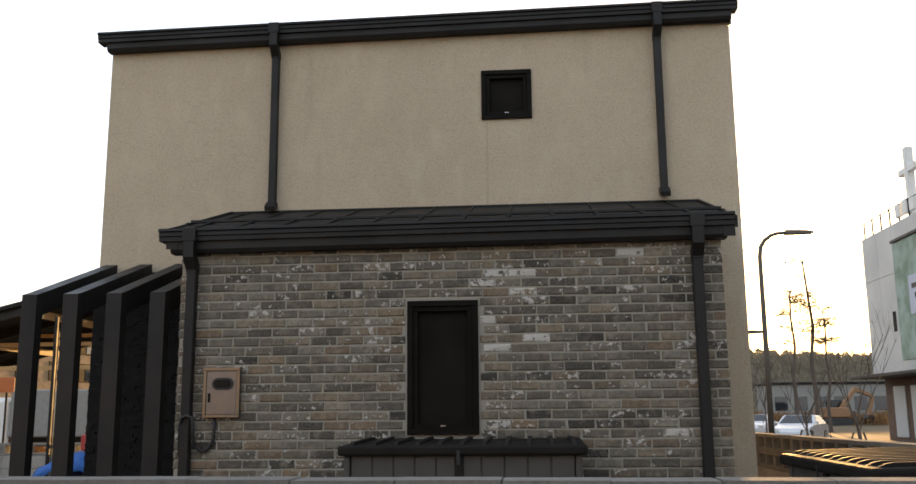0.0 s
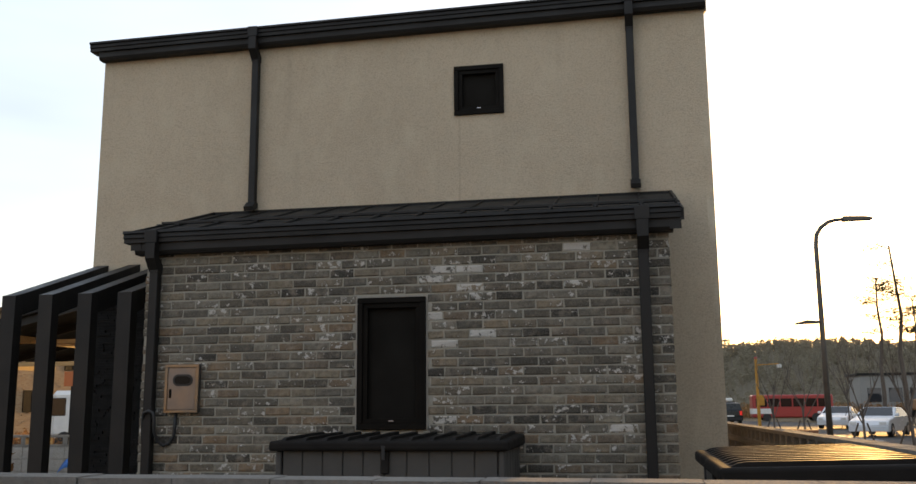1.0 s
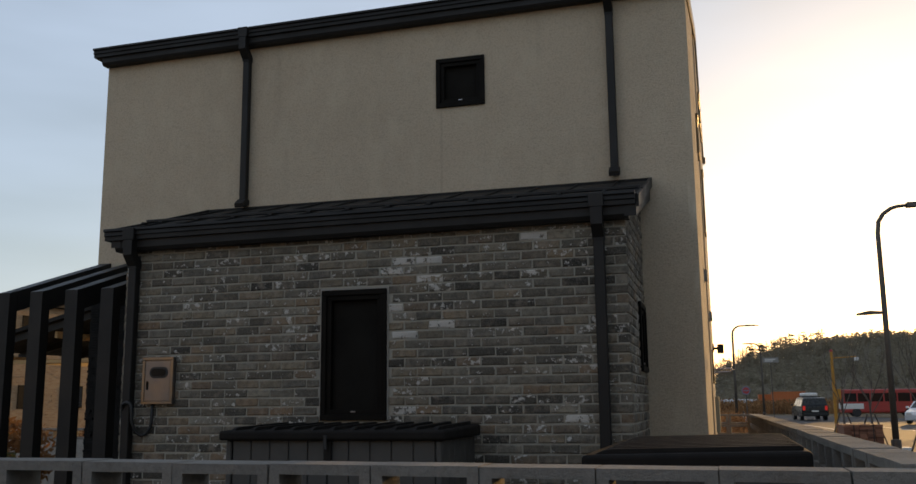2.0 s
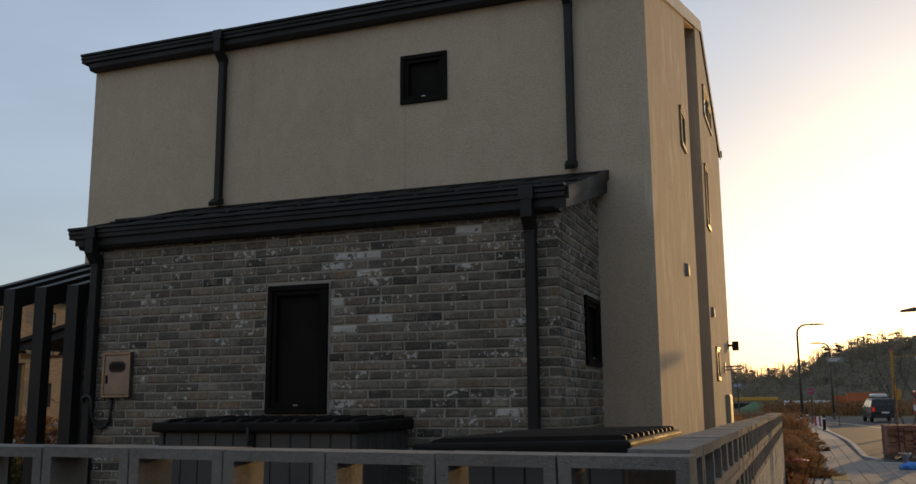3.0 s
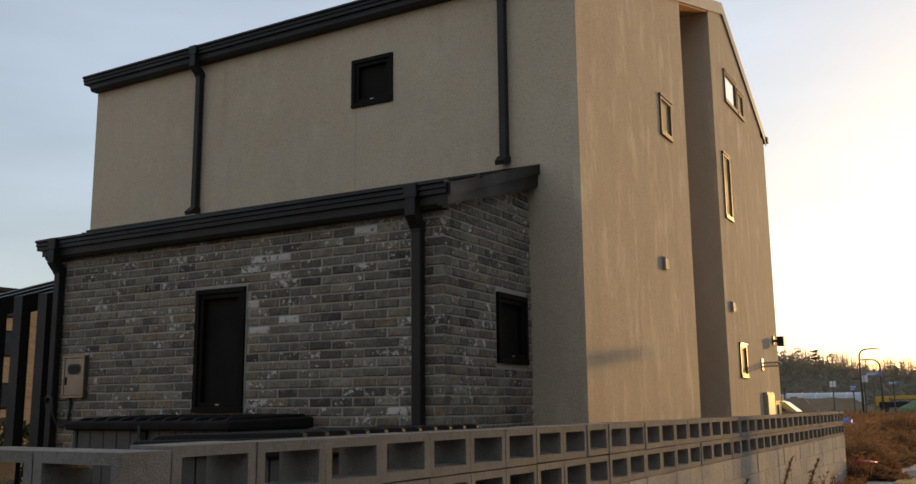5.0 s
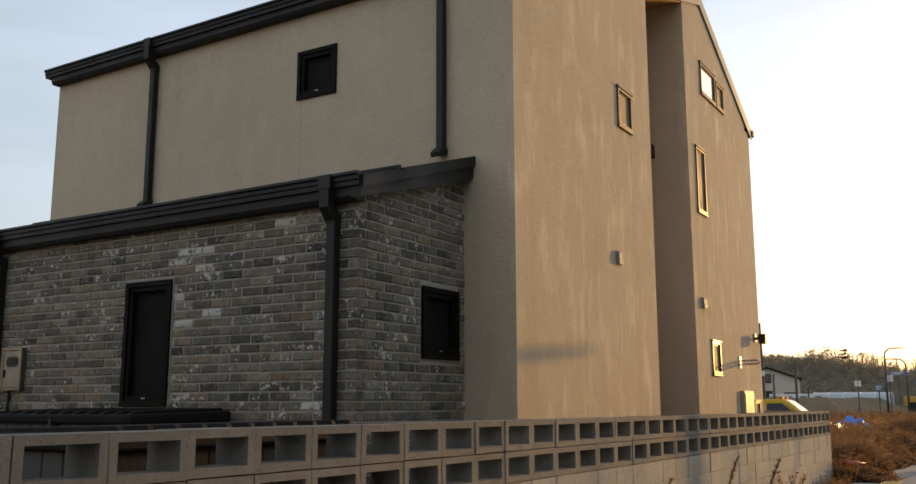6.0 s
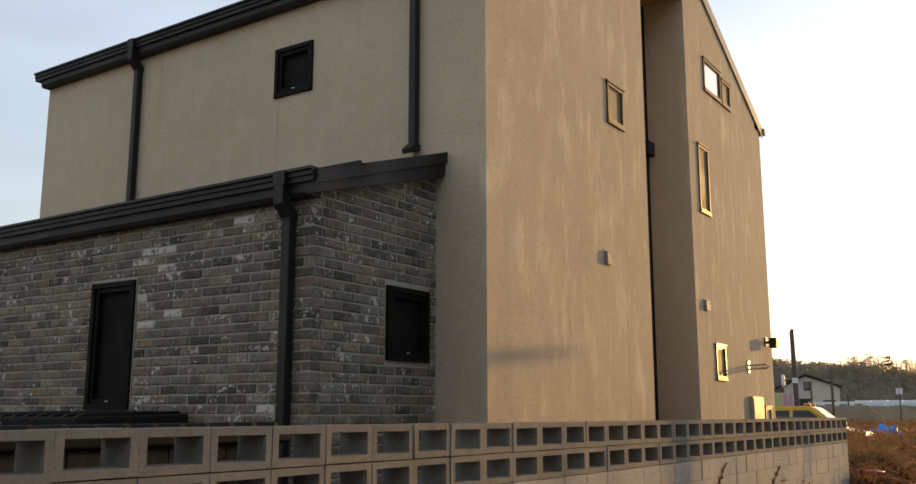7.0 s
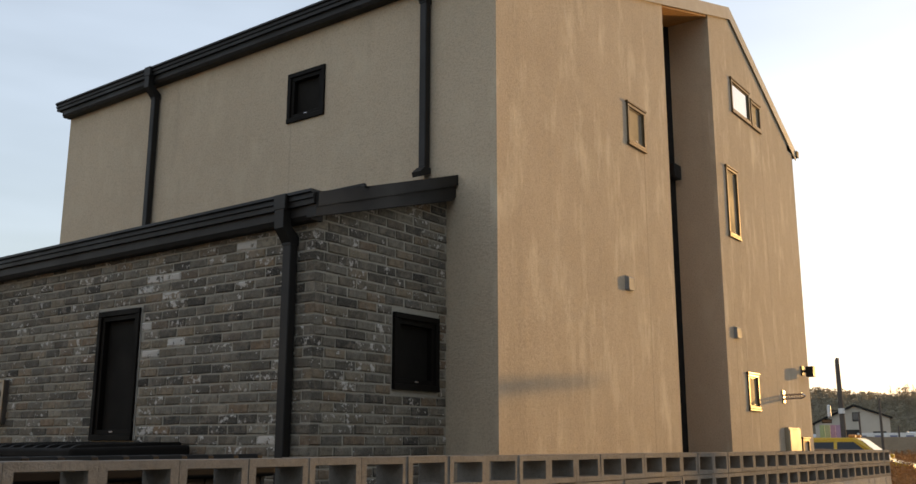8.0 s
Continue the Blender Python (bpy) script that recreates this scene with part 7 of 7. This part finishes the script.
# low site fence with faded coloured sheets before the far house
site_fence = thing("site_fence", "low site fence of faded coloured sheets", "fence", LAND @ pose(-14.2, 80.0, 0.0))
for k, c in enumerate(((0.42, 0.46, 0.20), (0.46, 0.44, 0.20), (0.52, 0.26, 0.30), (0.48, 0.28, 0.36))):
    bm = bmesh.new()
    box(bm, k * 0.40, k * 0.40 + 0.385, -0.02, 0.02, 0.0, 2.8, 0.006)
    part("sheet", bm, plain("faded_sheet", c, None, 0.6), site_fence)

# red can on the covered heap, slim timber post and orange notice behind the entrance
can = thing("fuel_can", "small red plastic fuel can on the tarpaulin", "can", pose(-6.58, 13.30, 1.075))
bm = bmesh.new()
box(bm, -0.09, 0.09, -0.06, 0.06, 0.0, 0.22, 0.02, 2)
part("body", bm, SIGN_RED, can)
bm = bmesh.new()
tube(bm, [(-0.05, 0, 0.215), (-0.04, 0, 0.27), (0.04, 0, 0.27), (0.05, 0, 0.215)], 0.012, 6)
part("handle", bm, SIGN_RED, can)
slim = thing("slim_post", "slim dark steel post with a cable", "post", pose(-7.98, 14.81, 0.0))
bm = bmesh.new()
box(bm, -0.025, 0.025, -0.025, 0.025, 0.0, 3.15, 0.006)
part("shaft", bm, STEEL_DARK, slim)
bm = bmesh.new()
tube(bm, [(0.06, -0.02, 0.0), (0.07, -0.03, 1.0), (0.055, -0.02, 1.9), (0.06, -0.02, 2.9)], 0.010, 6)
part("cable", bm, RUBBER, slim)
notice = thing("notice_board", "small orange notice on a post", "sign", pose(-14.14, 23.99, 0.0))
bm = bmesh.new()
rod(bm, (0, 0, 0), (0, 0, 2.6), 0.03, seg=8)
part("post", bm, STEEL_DARK, notice)
bm = bmesh.new()
box(bm, -0.22, 0.22, -0.06, -0.032, 2.2, 2.60, 0.006)
part("plate", bm, ORANGE, notice)

# ---- bricks of the wing, piece by piece ----
BRL, BRH, BRD, BRJ = 0.222, 0.0773, 0.09, 0.0125


def brick_verts(w, h, g):
    """Front-bevelled worn brick: front ring, edge ring, back ring."""
    c = 0.0085
    e = [(0, 0), (w, 0), (w, h), (0, h)]
    j = [(g.uniform(-0.004, 0.004), g.uniform(-0.003, 0.003)) for _ in e]
    ring = [(x + a, z + b) for (x, z), (a, b) in zip(e, j)]
    cx, cz = w / 2, h / 2
    front = [(x - math.copysign(c, x - cx), g.uniform(-0.006, 0.002), z - math.copysign(c, z - cz)) for x, z in ring]
    edge = [(x, 0.004, z) for x, z in ring]
    back = [(x, BRD, z) for x, z in ring]
    return front + edge + back


BRICK_FACES = [(0, 1, 2, 3)] + [(k + 4, (k + 1) % 4 + 4, (k + 1) % 4, k) for k in range(4)] + [(k + 8, (k + 1) % 4 + 8, (k + 1) % 4 + 4, k + 4) for k in range(4)]
brick_cache = {}


def brick_mesh(w, h, variant, material):
    key = (round(w, 2), round(h, 3), variant, material.name)
    if key not in brick_cache:
        g = random.Random(str(key))
        brick_cache[key] = soup("brick", brick_verts(w, h, g), BRICK_FACES, material)
    return brick_cache[key]


def lay(parent, length, top_of, hole, shift, singled, to_world, seed, white=(), ends=None):
    """Lays courses along a wall of that length; `singled(u, z)` tells which bricks are pieces of their own."""
    g = random.Random(seed)
    rest_v, rest_f = [], []
    rows = 50
    for r in range(rows):
        z = r * BRH + 0.022
        u = -BRL * (0.5 if r % 2 else 0.0) + shift
        while u > 0:
            u -= BRL
        first, last = ends(r) if ends else (0.0, length)
        slop = g.uniform(-0.011, 0.011)
        while u < length - 0.01:
            slip, slop = slop, g.uniform(-0.011, 0.011)
            spans = [(max(u + slip + BRJ / 2, first), min(u + BRL + slop - BRJ / 2, last))]
            h = BRH - BRJ
            a, b, lo, hi = hole
            if z + h > lo + 0.02 and z < hi - 0.012:
                spans = [(p, q) for s, t in spans for p, q in ((s, min(t, a - 0.016)), (max(s, b + 0.016), t))]
            for p, q in spans:
                w = q - p
                zt = min(top_of(p), top_of(q))
                hh = min(h, zt - z)
                if w < 0.03 or hh < 0.02:
                    continue
                c = (p + q) / 2
                mat = BRICK_WHITE if any(abs(c - wu) < 0.10 and abs(z + 0.033 - wz) < 0.037 for wu, wz in white) else BRICK
                if singled(c, z):
                    piece("brick", brick_mesh(w, hh, g.randrange(6), mat), parent, to_world(p, z))
                elif z > 0.5:
                    m = to_world(p, z)
                    n = len(rest_v)
                    rest_v += [tuple(m @ Vector(v)) for v in brick_verts(w, hh, g)]
                    rest_f += [tuple(i + n for i in f) for f in BRICK_FACES]
            u += BRL
    if rest_v:
        tagged(new("brickwork", soup("brickwork", rest_v, rest_f, BRICK)), "rest of the old grey-brown bricks", "", "", "stuff").parent = parent


WHITE_FRONT = [(-2.46, 2.76), (-2.52, 2.69), (-2.39, 2.45), (-2.18, 2.45), (-1.59, 2.21), (-1.75, 2.28), (-1.48, 1.81), (-2.51, 2.05), (-2.29, 2.05), (-2.08, 2.05), (-2.42, 2.3), (-1.38, 2.05), (-0.46, 2.69), (-0.23, 2.69), (-0.59, 2.61), (-0.21, 2.53), (-0.28, 2.45), (-0.08, 2.29), (-0.1, 2.13), (-0.46, 2.05), (0.69, 2.85), (-0.59, 2.28), (0.83, 1.34), (0.59, 1.19), (-0.47, 1.44)]
lay(wing_front, WX1 - WX0, lambda u: WZ + 0.02, (WING_WIN[0] - WX0, WING_WIN[1] - WX0, WING_WIN[2], WING_WIN[3]), 0.15,
    lambda u, z: u > 2.10 and z > 1.22, lambda u, z: pose(WX0 + u, WY0, z), 11, [(x - WX0, z) for x, z in WHITE_FRONT],
    lambda r: (0.0, WX1 - WX0 - (0.1025 if r % 2 else 0.0)))
lay(wing_side, WY1 - WY0 - 0.004, lambda u: wing_top(WY0 + u) + 0.03, (WING_SIDE_WIN[0] - WY0, WING_SIDE_WIN[1] - WY0, WING_SIDE_WIN[2], WING_SIDE_WIN[3]), 0.02,
    lambda u, z: z > 1.0, lambda u, z: pose(WX1, WY0 + u, z, 0, 0, 90), 12, (), lambda r: (0.002 if r % 2 else 0.1025, WY1 - WY0 - 0.004))
lay(wing_left, WY1 - WY0 - 0.1, lambda u: wing_top(WY1 - 0.004 - u) - 0.06, (9, 9, 9, 9), 0.05,
    lambda u, z: z > 1.9 and u > 0.9, lambda u, z: pose(WX0, WY1 - 0.004 - u, z, 0, 0, -90), 13)
